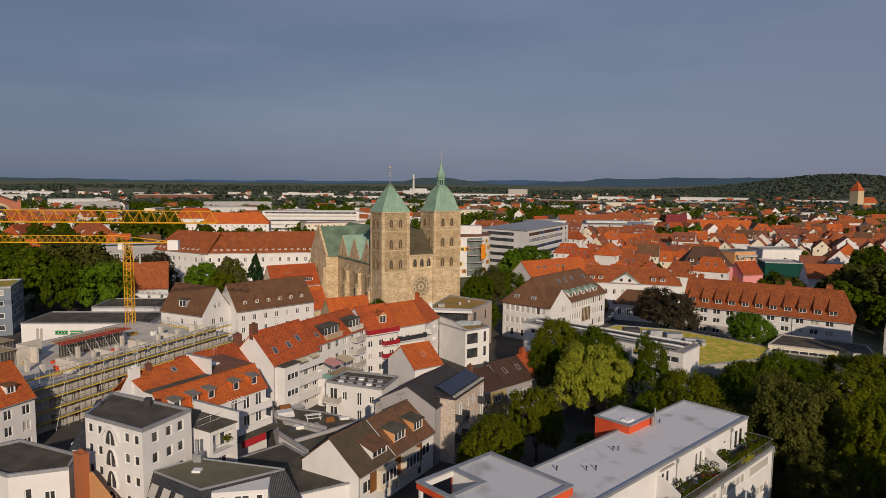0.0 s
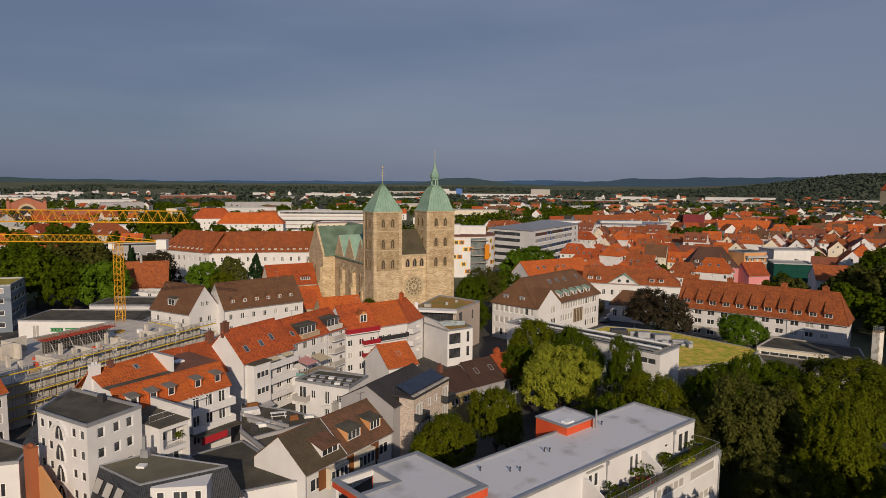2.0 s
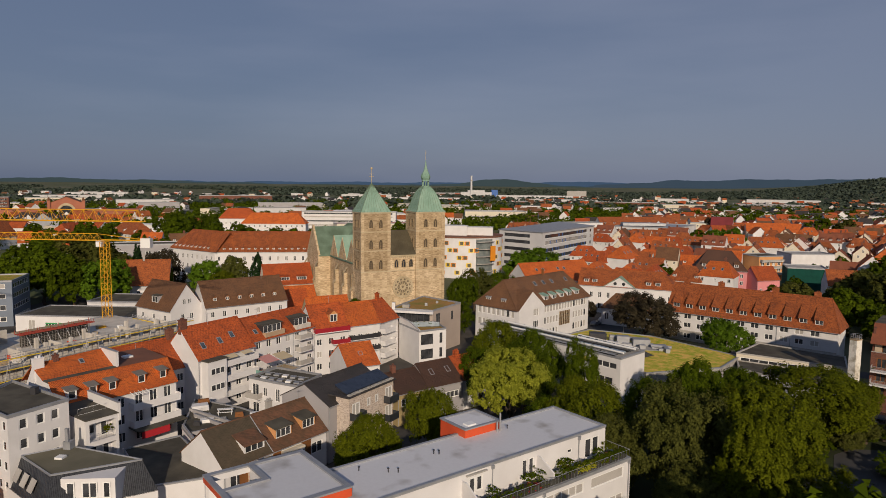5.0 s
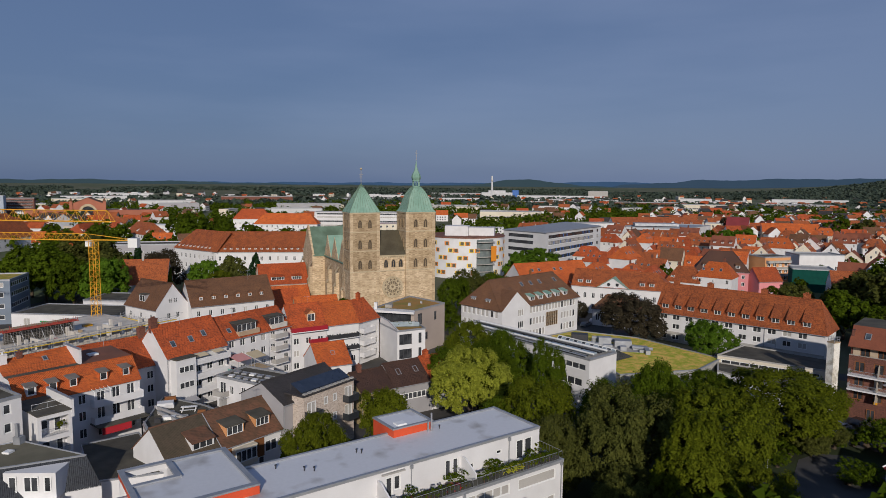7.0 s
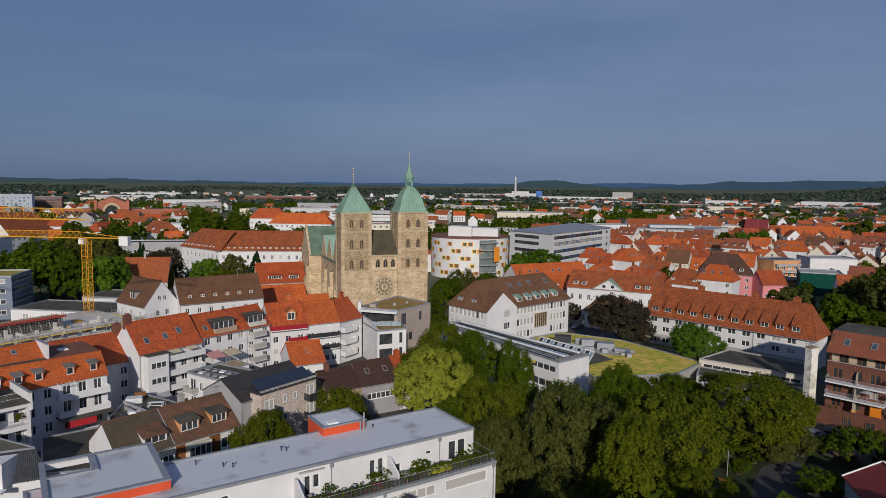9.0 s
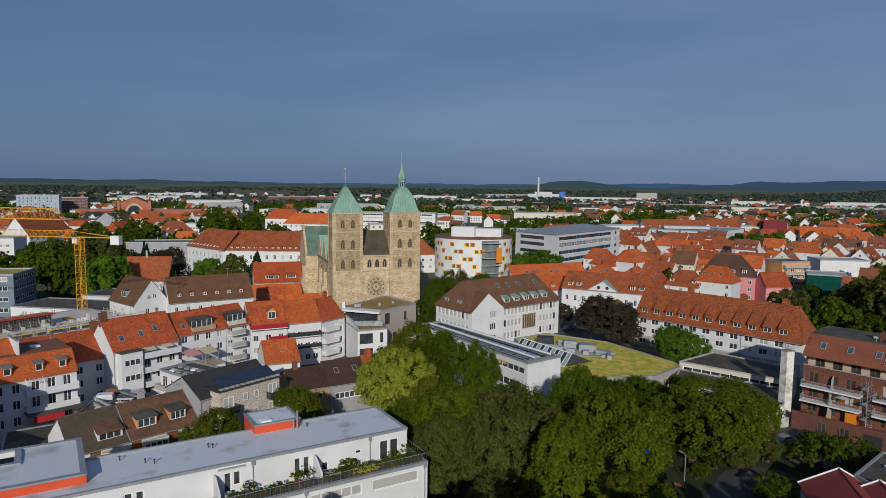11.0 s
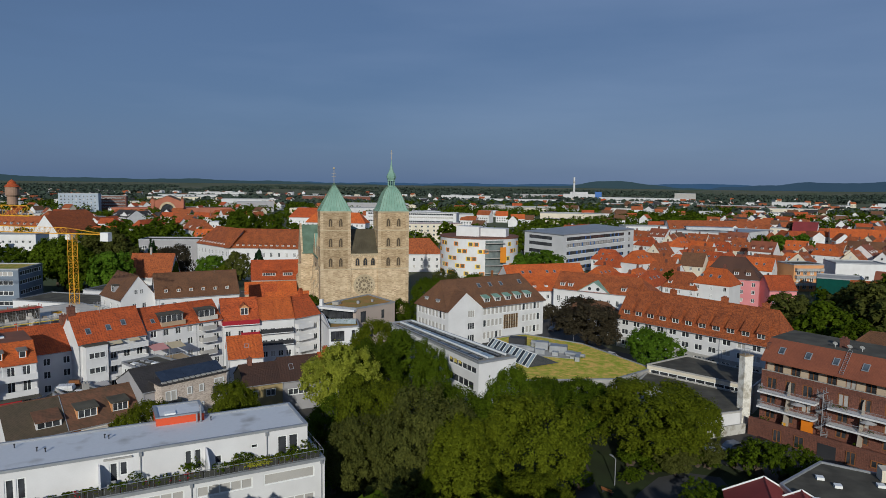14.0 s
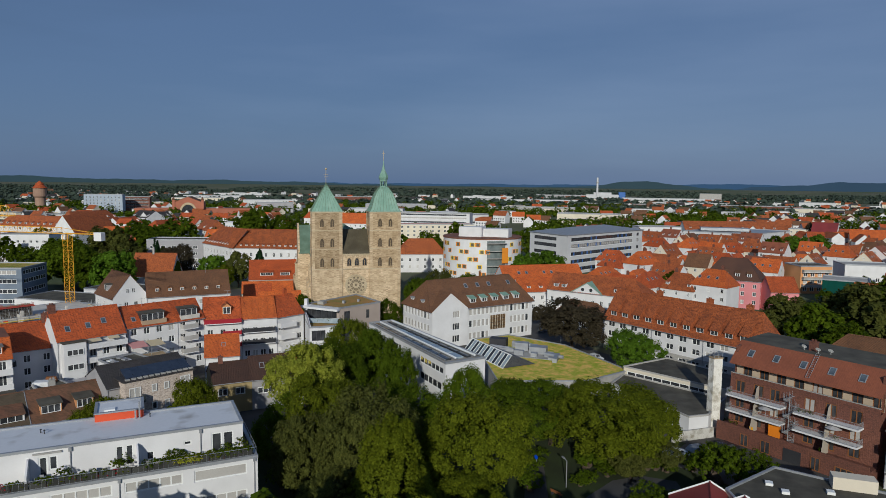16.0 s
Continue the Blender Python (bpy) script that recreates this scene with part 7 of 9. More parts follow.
M_FORMDK = mat("formwork_backs", (0.10, 0.085, 0.07), (0.07, 0.06, 0.05), rough=0.9, big=0.5)
shoring(20.5, 14.2, 15.0, 3.2, 2.9, 7)
shoring(6.0, 17.0, 7.0, 6.0, 3.1, 0)
shoring(1.0, 25.0, 17.0, 5.0, 3.0, 4)
solid("core_wall", site, M_FRESH, [(13.6, 16.8, 6.3, 16.6, 17.2, 9.4)])
solid("core_wall", site, M_FRESH, [(13.6, 17.2, 6.3, 13.9, 22.0, 9.4)])


for q in site.children:
    if q.name.split(".")[0] in ("column", "core_wall", "shoring_frame"):
        q.location.z += 1.6
crnd = random.Random(4)
for i in range(16):
    x, y = crnd.uniform(3, 46), crnd.uniform(1.5, 20)
    solid("material_stack", site, crnd.choice((M_PALLET, M_PALLET, M_REDP, M_FRAME, M_FORM, M_YELLOW)), [(x, y, 7.95, x + crnd.uniform(0.6, 2.2), y + crnd.uniform(0.5, 1.2), 7.95 + crnd.uniform(0.3, 1.1))])
up_holes = [(1.5 + 3.2 * i, 0.7, 1.3, 1.5) for i in range(10)]
bm = bmesh.new()
panel(bm, (14.0, 0.1, 8.0), (1, 0, 0), 34.0, 2.5, up_holes, 0.25), panel(bm, (48.0, 0.35, 8.0), (-1, 0, 0), 34.0, 2.5, [(34.0 - a - c, b, c, d) for a, b, c, d in up_holes], 0.01)
box(bm, 14.0, 0.1, 10.5, 48.0, 0.35, 10.55)
part("upper_wall", bm, M_FRESH, site, "raw concrete wall of the upper storey")
for x in (14.0, 22.0, 30.0, 38.0, 47.0):
    solid("cross_wall", site, M_FRESH, [(x, 0.36, 7.95, x + 0.25, 7.0, 10.3)])
for i in range(4):
    x = 2.0 + i * 3.0
    bm = bmesh.new()
    beam(bm, (x, 0.3, 7.95), (x, 0.3, 9.0), 0.035, 4), beam(bm, (x, 0.3, 9.0), (x + 3.0, 0.3, 9.0), 0.03, 4), beam(bm, (x, 0.3, 8.5), (x + 3.0, 0.3, 8.5), 0.03, 4)
    part("edge_guard", bm, M_METAL, site)

M_TOE = mat("yellow_toe_board", (0.72, 0.52, 0.05), (0.6, 0.43, 0.05), rough=0.7)


def scaffold(p0, p1, h, label):
    """Tube scaffold: standards, ledgers, yellow toe boards and timber decks."""
    p0, p1 = Vector(p0), Vector(p1)
    L = (p1 - p0).length
    e = thing("scaffold", p0.x, p0.y, math.atan2(p1.y - p0.y, p1.x - p0.x), label, "scaffold", "scaffolds")
    n = int(L / 2.5)
    for i in range(n + 1):
        bm = bmesh.new()
        for k in range(int(h / 2)):
            beam(bm, (i * 2.5, -1.3, 2.0 * k + 1.9), (i * 2.5, -0.4, 2.0 * k + 1.9), 0.035, 4)
        for y in (-1.3, -0.4):
            beam(bm, (i * 2.5, y, 0), (i * 2.5, y, h + 1.0), 0.05, 4)
        part("standard", bm, M_METAL, e)
    z = 2.0
    while z <= h:
        bm = bmesh.new()
        box(bm, 0, -1.3, z - 0.06, L, -0.4, z)
        part("deck", bm, M_PALLET, e)
        bm = bmesh.new()
        box(bm, 0, -1.36, z, L, -1.32, z + 0.17)
        part("toe_board", bm, M_TOE, e)
        for dz in (0.5, 1.0):
            bm = bmesh.new()
            beam(bm, (0, -1.34, z + dz), (L, -1.34, z + dz), 0.035, 4)
            part("guard_rail", bm, M_METAL, e)
        z += 2.0
    for i in range(0, n, 3):
        bm = bmesh.new()
        beam(bm, (i * 2.5, -1.4, 0), (i * 2.5 + 2.5, -1.4, h), 0.035, 4)
        part("brace", bm, M_METAL, e)
    return e


scaffold(S0, S1, 10.2, "galvanised tube scaffold with timber decks and yellow toe boards")
scaffold((-71.5, 160.6), (-61.5, 155.6), 8.2, "galvanised scaffold against the gabled wing")
M_REDSTEEL = mat("red_oxide_steel", (0.34, 0.06, 0.04), (0.28, 0.05, 0.035), rough=0.7)
girders = thing("steel_girders", -76.5, 127.0, 1.163, "long red-painted steel girders laid on the formwork", "girder")
for i in range(3):
    bm = bmesh.new()
    box(bm, -1.0, -0.2 + i * 0.9, 10.94, 15.5, -0.08 + i * 0.9, 11.14)
    part("girder", bm, M_REDSTEEL, girders)
    for k in range(8):
        solid("guard_post", girders, M_REDSTEEL, [(-1.0 + k * 2.3, -0.2 + i * 0.9, 11.14, -0.93 + k * 2.3, -0.12 + i * 0.9, 11.9)])

# ---- houses left of the church ----
ivy_house, L, s = house("ivy_house", "house with old red roof and an ivy-covered gable", (-110.5, 215.5), (-95.6, 221.0), 12.0, 7.0, 15.0, M_OLDRED, M_WHITE, (0, 0), grid(15.8, (3.4,), 4, 1.1, 1.4, 1.4), group="")
ivy = part("ivy", bmesh.new(), M_LEAFY, ivy_house, "bright green climbing ivy")
ivy.data = leaf_mesh("ivy", 77, 1.0, 1.0, 3200, 0.2, M_LEAFY)
for q in ivy.data.vertices:
    q.co = (15.9 + q.co.x * 0.5, 6.0 + q.co.y * 4.6 * (1.15 - max(0.0, q.co.z) * 0.8), 7.2 + q.co.z * 7.0)
chimney(ivy_house, 7.0, 6.0, 14.4, 17.2, 0.7, 0.7, M_CONC)

M_LONGRED = M_OLDRED
lw_a, L, s = house("long_white_building", "long white historic building with red roof and small dormers", (-98.0, 262.0), (-38.0, 277.0), 14.0, 14.4, 22.0, M_OLDRED, M_WHITE, (0, 0),
                   grid(61.8, (2.4, 6.4, 10.4), 18, 1.1, 1.9, 1.4, 2), group="", ends=1.8)
for i in range(24):
    dormer(lw_a, 1.0 + i * 2.5, 14.95, 1.0, 0.9, 14.4, s, "shed", M_OLDRED, M_WHITE, 0.4)
lw_b, L, s = house("long_white_wing", "angled white wing with red hipped roof and small dormers", (-124.0, 276.0), (-98.0, 262.0), 14.0, 14.4, 22.0, M_OLDRED, M_WHITE, (6.0, 0),
                   grid(29.5, (2.4, 6.4, 10.4), 9, 1.1, 1.9, 1.2, 2), group="", ends=1.8)
for i in range(9):
    dormer(lw_b, 2.0 + i * 2.8, 14.95, 1.0, 0.9, 14.4, s, "shed", M_OLDRED, M_WHITE, 0.4)
annex, L, s = house("parish_house", "parish house with large red roof beside the church", (-60.0, 219.5), (-45.6, 228.3), 11.0, 7.9, 14.2, M_RED, M_CREAM, (0, 0), grid(20, (4.4,), 6, 1.0, 1.5, 1.2), group="")
dormer(annex, 4.0, 8.9, 4.6, 1.4, 7.9, s, "shed", M_RED, M_WHITE, 0.3, 5), dormer(annex, 11.2, 8.9, 3.4, 1.4, 7.9, s, "shed", M_RED, M_WHITE, 0.3, 4)
annex2, L, s = house("low_parish_wing", "low wing with bright red tiles before the parish house", (-57.5, 211.5), (-42.5, 221.0), 6.5, 4.2, 7.6, M_ORED, M_STONE, (0, 0), group="")
annex3, L, s = house("sacristy", "small stone gabled house with red roof at the church wall", (-46.0, 196.0), (-38.5, 200.6), 9.0, 4.6, 9.4, M_RED, M_STONELT, (0, 0), group="")
annex4, L, s = house("low_church_house", "low house with bright red roof at the foot of the tower", (-35.0, 188.0), (-24.0, 195.0), 7.0, 5.0, 9.0, M_ORED, M_STONELT, (0, 0), group="")

blue_office, L = flat("blue_office", "modern office with blue-grey panels and planted roof", (-150.0, 168.0), (-121.5, 179.5), 16.0, 13.6, M_GREENROOF, mat("blue_grey_panels", (0.15, 0.18, 0.22), (0.19, 0.23, 0.30), rough=0.5),
                      [(1, z, 28, 1.5, 18) for z in (1.4, 4.8, 8.2, 11.2)], (), (), [(1, z, 14, 1.5, 9) for z in (1.4, 4.8, 8.2, 11.2)], group="")
grey_flats, L = flat("grey_flats", "grey flats with balconies behind the trees", (-150.0, 268.0), (-122.0, 280.0), 14.0, 15.5, M_BITUMEN, M_GREYW, grid(30, (2, 5, 8, 11), 6, 2.2, 1.5, 1.5), group="")
white_mod, L = flat("white_stepped_building", "white stepped modern building with small square windows", (-236.0, 262.0), (-214.0, 271.0), 14.0, 15.5, M_CONC, M_WHITE, grid(23, (2, 5, 8, 11), 7, 1.3, 1.3, 1.4), group="")

# ---- round building with yellow window reveals, blue-window block ----
rb = thing("round_building", 1.0, 320.0, 0.0, "white round building with yellow and orange window reveals", "building")
RB, RH = 18.5, 18.6
M_YREV = mat("yellow_reveal", (0.82, 0.58, 0.03), (0.76, 0.52, 0.03), rough=0.6)
M_OREV = mat("orange_reveal", (0.75, 0.28, 0.02), (0.68, 0.24, 0.02), rough=0.6)
bm = bmesh.new()
n = 64
lo = [bm.verts.new((RB * math.cos(2 * math.pi * i / n), RB * math.sin(2 * math.pi * i / n), 0)) for i in range(n)]
hi = [bm.verts.new((q.co.x, q.co.y, RH)) for q in lo]
for i in range(n):
    bm.faces.new((lo[i], lo[(i + 1) % n], hi[(i + 1) % n], hi[i]))
part("wall", bm, M_WHITE, rb)
bm = bmesh.new()
bmesh.ops.create_cone(bm, cap_ends=True, segments=64, radius1=RB + 0.3, radius2=RB + 0.3, depth=0.5, matrix=Matrix.Translation((0, 0, RH + 0.2)))
part("roof", bm, M_BRFELT, rb)
solid("plant_room", rb, M_WHITE, [(-9, -9, RH + 0.4, 2, -1, RH + 5.0), (2, -6, RH + 0.4, 14, 2, RH + 4.2)])
M_RBGL = mat("curtained_glass", (0.17, 0.15, 0.10), (0.10, 0.09, 0.07), rough=0.25, big=0.8, spec=0.5)
wm = {}
for mt in (M_YREV, M_OREV):
    bm = bmesh.new()
    panel(bm, (-1.2, -0.06, 0), (1, 0, 0), 2.4, 1.9, [(0.55, 0.2, 1.5, 1.5)], 0.12)
    box(bm, -0.7, -0.0, 0.15, 0.9, 0.04, 1.75, 1)
    me = bpy.data.meshes.new("window")
    bm.to_mesh(me), bm.free()
    me.materials.append(mt), me.materials.append(M_RBGL)
    wm[mt.name] = me
for j, z in enumerate((1.8, 5.2, 8.6, 12.0, 15.2)):
    for i in range(13):
        a = -math.pi / 2 + (i - 6.3) * 0.29 + 0.05 * ((i * 7 + j * 3) % 5 - 2)
        if 0.40 < a + math.pi / 2 < 0.86:
            continue
        m = Matrix.Translation((RB * math.cos(a), RB * math.sin(a), z)) @ Matrix.Rotation(a + math.pi / 2, 4, "Z") @ Matrix.Translation((0, -0.02, 0))
        shared("window", wm[("yellow_reveal", "orange_reveal")[(i + j) % 2]], rb, m)
for z in (0.2, 3.6, 7.0, 10.4, 13.8):
    bm = bmesh.new()
    for k in range(8):
        qa, qb = -math.pi / 2 + 0.38 + k * 0.06, -math.pi / 2 + 0.38 + (k + 1) * 0.06
        v = [bm.verts.new(((RB + o) * math.cos(q), (RB + o) * math.sin(q), zz)) for zz in (z + 2.9, z + 3.2) for q, o in ((qa, 0), (qa, 1.6), (qb, 1.6), (qb, 0))]
        for q in ((0, 1, 2, 3), (7, 6, 5, 4), (1, 5, 6, 2)):
            bm.faces.new([v[t] for t in q])
    part("gallery", bm, M_CONC, rb)
bm = bmesh.new()
for k in range(8):
    qa, qb = -math.pi / 2 + 0.38 + k * 0.06, -math.pi / 2 + 0.38 + (k + 1) * 0.06
    bm.faces.new([bm.verts.new(((RB + 0.08) * math.cos(q), (RB + 0.08) * math.sin(q), z)) for q, z in ((qa, 0.5), (qb, 0.5), (qb, 18.0), (qa, 18.0))])
part("glazing", bm, mat("gallery_glass", (0.20, 0.23, 0.23), (0.12, 0.14, 0.14), rough=0.15, big=0.5, spec=0.6), rb)
q = -math.pi / 2 + 0.80
ban = solid("banner", rb, M_OREV, [(-1.6, -0.1, 8.0, 1.6, 0.0, 15.0)], "orange banner")
ban.matrix_local = Matrix.Translation(((RB + 1.7) * math.cos(q), (RB + 1.7) * math.sin(q), 0)) @ Matrix.Rotation(0.80, 4, "Z")

M_BLUEP = mat("blue_panels", (0.05, 0.14, 0.42), (0.04, 0.11, 0.34), rough=0.5)
WBAND = (1.6, 5.4, 9.2, 13.0, 16.2)
hosp = flat_poly("ward_block", "pale grey block with dark window bands and blue panels", [(17.4, 354.6), (39.4, 336.0), (72.0, 400.6), (50.0, 419.2)], 19.4, M_METAL, M_PALE,
                 {0: [(3.6, z, 17.0, 1.7, 11) for z in WBAND], 1: [(3.0, z, 58.0, 1.7, 34) for z in WBAND] + [(66.0, z, 2.4, 1.7, 2) for z in WBAND]}, parapet=0.2, frame_mat=M_DFRAME)
wq = random.Random(8)
for z in WBAND:
    for i in range(14):
        if wq.random() < (0.75 if z < 13 else 0.25):
            q = 3.6 + i * 4.1 + wq.uniform(0, 1.5)
            b = solid("blue_panel", hosp, M_BLUEP, [(q, -0.06, z + 0.1, q + 0.9, -0.01, z + 1.6)])
            b.matrix_local = Matrix.Translation((22.0, -18.6, 0)) @ Matrix.Rotation(math.atan2(64.6, 32.6), 4, "Z")
for z in WBAND:
    b = solid("sill_band", hosp, M_FRAME, [(2.4, -0.16, z - 0.35, 62.0, 0.02, z - 0.1)])
    b.matrix_local = Matrix.Translation((22.0, -18.6, 0)) @ Matrix.Rotation(math.atan2(64.6, 32.6), 4, "Z")
WQ = [(-0.8, 0.0, 19.5), (22.0, -19.4, 19.5), (55.4, 46.0, 19.5), (32.6, 65.4, 19.5), (21.0, 8.0, 22.0), (34.0, 38.0, 22.0)]
part("hip_roof", slab([[WQ[k] for k in f] for f in ((0, 1, 4), (1, 2, 5, 4), (2, 3, 5), (3, 0, 4, 5))], 0.3), M_METAL, hosp)
red_hip, L, s = house("hipped_house", "white house with dark red hipped roof behind the church", (-40.0, 313.0), (-18.0, 323.2), 13.0, 9.2, 16.0, M_OLDRED, M_WHITE, (6, 6), grid(24, (2, 5.4), 6, 1.2, 1.6, 2), group="")
cream, L = flat("cream_flats", "cream flats with salmon-red roof edge", (-100.0, 462.0), (-50.0, 486.0), 14.0, 14.0, mat("salmon_roof", (0.50, 0.16, 0.13), (0.44, 0.14, 0.11)), M_CREAM, grid(55, (2, 5, 8, 11), 12, 1.6, 1.6, 2), group="")
office2, L = flat("band_office", "long white office with dark window bands", (-156.0, 556.0), (-76.0, 566.0), 18.0, 18.0, M_CONC, M_WHITE, [(2, z, 76, 1.6, 40) for z in (2, 5.6, 9.2, 12.8, 15.6)], group="")
redblk, L, s = house("red_roofed_block", "white block with broad red roof", (-222.0, 538.0), (-192.0, 544.0), 16.0, 12.0, 20.0, M_RED, M_WHITE, (6, 6), grid(30, (3, 7), 8, 1.2, 1.8, 1.5), group="")
redblk2, L, s = house("red_roofed_block", "white block with broad bright red roof", (-190.0, 508.0), (-140.0, 516.0), 16.0, 10.0, 18.0, M_ORED, M_WHITE, (7, 7), grid(50, (3, 7), 12, 1.2, 1.8, 1.5), group="")

# ---- houses behind the street, right of the church ----
pink, L, s = house("pink_house", "pink rendered corner house with dark hipped roof", (97.5, 276.0), (116.5, 271.6), 15.0, 10.2, 17.2, mat("dark_brown_tiles", (0.095, 0.048, 0.032), (0.07, 0.038, 0.028), rough=0.8), M_PINK, (5.0, 5.5), grid(19.5, (1.6, 4.6, 7.4), 5, 1.2, 1.5, 1.3), (), (), grid(15, (1.6, 4.6, 7.4), 3, 1.1, 1.5, 2.0), group="")
for i in range(4):
    dormer(pink, 2.8 + i * 4.0, 11.2, 1.6, 1.4, 10.2, s, "shed", M_BROWN, M_WHITE, 0.3)
pink2, L, s = house("pink_gabled_house", "small pink house with orange-red roof", (119.5, 268.6), (129.0, 271.6), 9.0, 7.2, 11.8, M_RED, M_PINK, (0, 0), grid(11, (2.4,), 3, 1.0, 1.4, 1.2), group="")
pedi, L, s = house("pediment_house", "white classical house with copper-edged pediment and red-brown roof", (47.0, 231.5), (78.0, 222.5), 12.0, 9.4, 14.2, M_OLDRED, M_WHITE, (0, 5), grid(32, (1.4, 5.2), 11, 1.1, 1.9, 1.3), group="")
for x in (2.0, 4.8, 22.5, 25.5):
    dormer(pedi, x, 10.1, 1.6, 1.3, 9.4, s, "shed", M_OLDRED, M_WHITE, 0.2)
bm = bmesh.new()
bm.faces.new([bm.verts.new(p) for p in ((9.0, -0.3, 9.2), (19.0, -0.3, 9.2), (14.0, -0.3, 12.4))])
part("pediment", bm, M_WHITE, pedi)
for x in (12.6, 15.4):
    bm = bmesh.new()
    bmesh.ops.create_cone(bm, cap_ends=True, segments=16, radius1=0.55, radius2=0.55, depth=0.08, matrix=Matrix.Translation((x, -0.33, 10.3)) @ Matrix.Rotation(math.pi / 2, 4, "X"))
    part("round_window", bm, M_GLASS, pedi)
part("pediment_roof", slab([[(8.6, -0.6, 9.2), (14, -0.6, 12.7), (14, 5.0, 12.7), (8.6, 0.2, 9.2)][::-1], [(19.4, -0.6, 9.2), (19.4, 0.2, 9.2), (14, 5.0, 12.7), (14, -0.6, 12.7)][::-1]], 0.2), M_COPPER, pedi)
low_arch, L, s = house("arched_lodge", "low white lodge with red arched windows and dark roof", (52.5, 210.5), (66.0, 204.0), 9.0, 5.4, 9.2, M_BROWN, M_WHITE, (3, 3), grid(15, (1.6,), 5, 1.3, 2.2, 1.0), group="")
og1, L, s = house("gabled_house", "white gabled house with long bright orange roof and skylights", (30.0, 244.0), (56.0, 262.0), 12.0, 8.5, 13.8, M_ORED, M_WHITE, (0, 0), grid(31, (1.5, 4.8), 9, 1.1, 1.5, 1.5), (), grid(12, (2, 5), 2, 1.1, 1.5, 2.5), group="")
for x in (6, 9, 16, 19):
    skylight(og1, x, 11.0, 1.0, 1.3, 8.5, s)
og2, L, s = house("gabled_house", "white house with bright orange roof and small dormers", (37.5, 233.5), (60.0, 247.5), 9.0, 7.4, 11.2, M_ORED, M_WHITE, (0, 0), grid(26, (1.4, 4.4), 8, 1.1, 1.5, 1.3), group="")
for i in range(5):
    dormer(og2, 3 + i * 4.4, 8.2, 1.2, 1.0, 7.4, s, "shed", M_ORED, M_WHITE, 0.3)
obal, L = flat("orange_balcony_flats", "grey flats with orange rendered balconies", (137.5, 318.5), (150.0, 323.5), 12.0, 11.6, M_BITUMEN, M_ORANGEW, grid(13.4, (1, 4, 7), 4, 1.8, 1.8, 1.2), group="")
for z in (3, 6, 9):
    balcony(obal, 0.5, z, 12.2, 1.6, M_CONC)
M_NET = mat("green_net", (0.003, 0.06, 0.045), (0.002, 0.045, 0.034), rough=0.9, big=0.6)
netted, L = flat("netted_building", "building wrapped in dark green scaffold netting", (140.5, 294.0), (155.5, 290.6), 14.0, 9.6, M_CONC, M_NET, group="")
wflat, L = flat("white_flat_building", "white flat-roofed commercial building", (155.8, 328.9), (176.2, 331.0), 14.0, 12.0, M_CONC, M_WHITE, grid(20.5, (5,), 4, 1.6, 1.6, 2.5), group="")
wcomp = flat_poly("white_courtyard_block", "white block with rows of grey balconies under a flat grey roof", [(96.6, 514.0), (140.0, 499.4), (171.0, 552.0), (127.6, 566.6)], 12.6, M_METAL, M_PALE,
                  {0: [(2.0, z, 42.0, 1.9, 20) for z in (1.6, 5.2, 8.8)], 1: [(6.0, z, 5.0, 1.6, 3) for z in (5.4, 8.8)] + [(30.0, 8.4, 9.0, 1.8, 5)]}, parapet=0.5)
for z in (1.2, 4.8, 8.4):
    b = solid("balcony_front", wcomp, M_CONC, [(1.0, -1.9, z, 44.5, -1.8, z + 1.1), (1.0, -1.9, z - 0.2, 44.5, 0.0, z)])
    b.matrix_local = Matrix.Rotation(math.atan2(-14.6, 43.4), 4, "Z")
solid("roof_edge", wcomp, M_METAL, [(12.0, 8.0, 12.6, 44.0, 20.0, 14.6)])
wcomp2, L = flat("white_long_block", "low long white block behind the roofs", (66.0, 528.0), (96.0, 540.0), 14.0, 13.6, M_CONC, M_WHITE, grid(32, (2, 5.5, 9), 8, 1.8, 1.8, 2), group="")
wcomp3, L, s = house("red_roofed_row", "long white row with weathered red roof and dormers", (100.0, 585.0), (178.0, 612.0), 13.0, 9.0, 15.5, M_OLDRED, M_WHITE, (0, 5), grid(82, (2, 5.5), 20, 1.4, 1.7, 2), group="")
for i in range(9):
    dormer(wcomp3, 4 + i * 8.6, 10.0, 1.6, 1.3, 9.0, s, "shed", M_OLDRED, M_WHITE, 0.3)
rgab, L, s = house("crimson_roofed_house", "white gabled house with steep crimson roof", (189.0, 577.0), (205.0, 571.0), 14.0, 9.0, 17.5, mat("crimson_tiles", (0.20, 0.034, 0.036), (0.15, 0.028, 0.030), rough=0.6), M_WHITE, (0, 0), grid(17, (2, 5.6), 4, 1.2, 1.6, 1.5), group="")
ycub, L = flat("cream_block", "cream flat-roofed block with small windows", (176.0, 590.0), (192.0, 586.0), 12.0, 12.0, M_CONC, M_CREAM, grid(16, (2, 5.4, 8.8), 4, 1.3, 1.5, 1.5), group="")
oschool, L, s = house("orange_roofed_school", "long cream school with bright orange hipped roof", (208.0, 546.0), (248.0, 540.0), 14.0, 8.4, 14.6, M_ORED, M_CREAM, (0, 0), grid(40, (4.5,), 12, 1.6, 2.0, 1.5), group="")
rroof, L, s = house("red_roofed_house", "house with dull red roof among tall trees", (144.5, 266.0), (161.5, 262.5), 11.0, 6.4, 11.6, M_OLDRED, M_WHITE, (0, 0), group="")
far_ch = thing("distant_church", 745.0, 1215.0, 0.4, "pale stone church tower with red pyramid roof", "church")
solid("tower", far_ch, M_STONELT, [(-8, -8, 0, 8, 8, 36)])
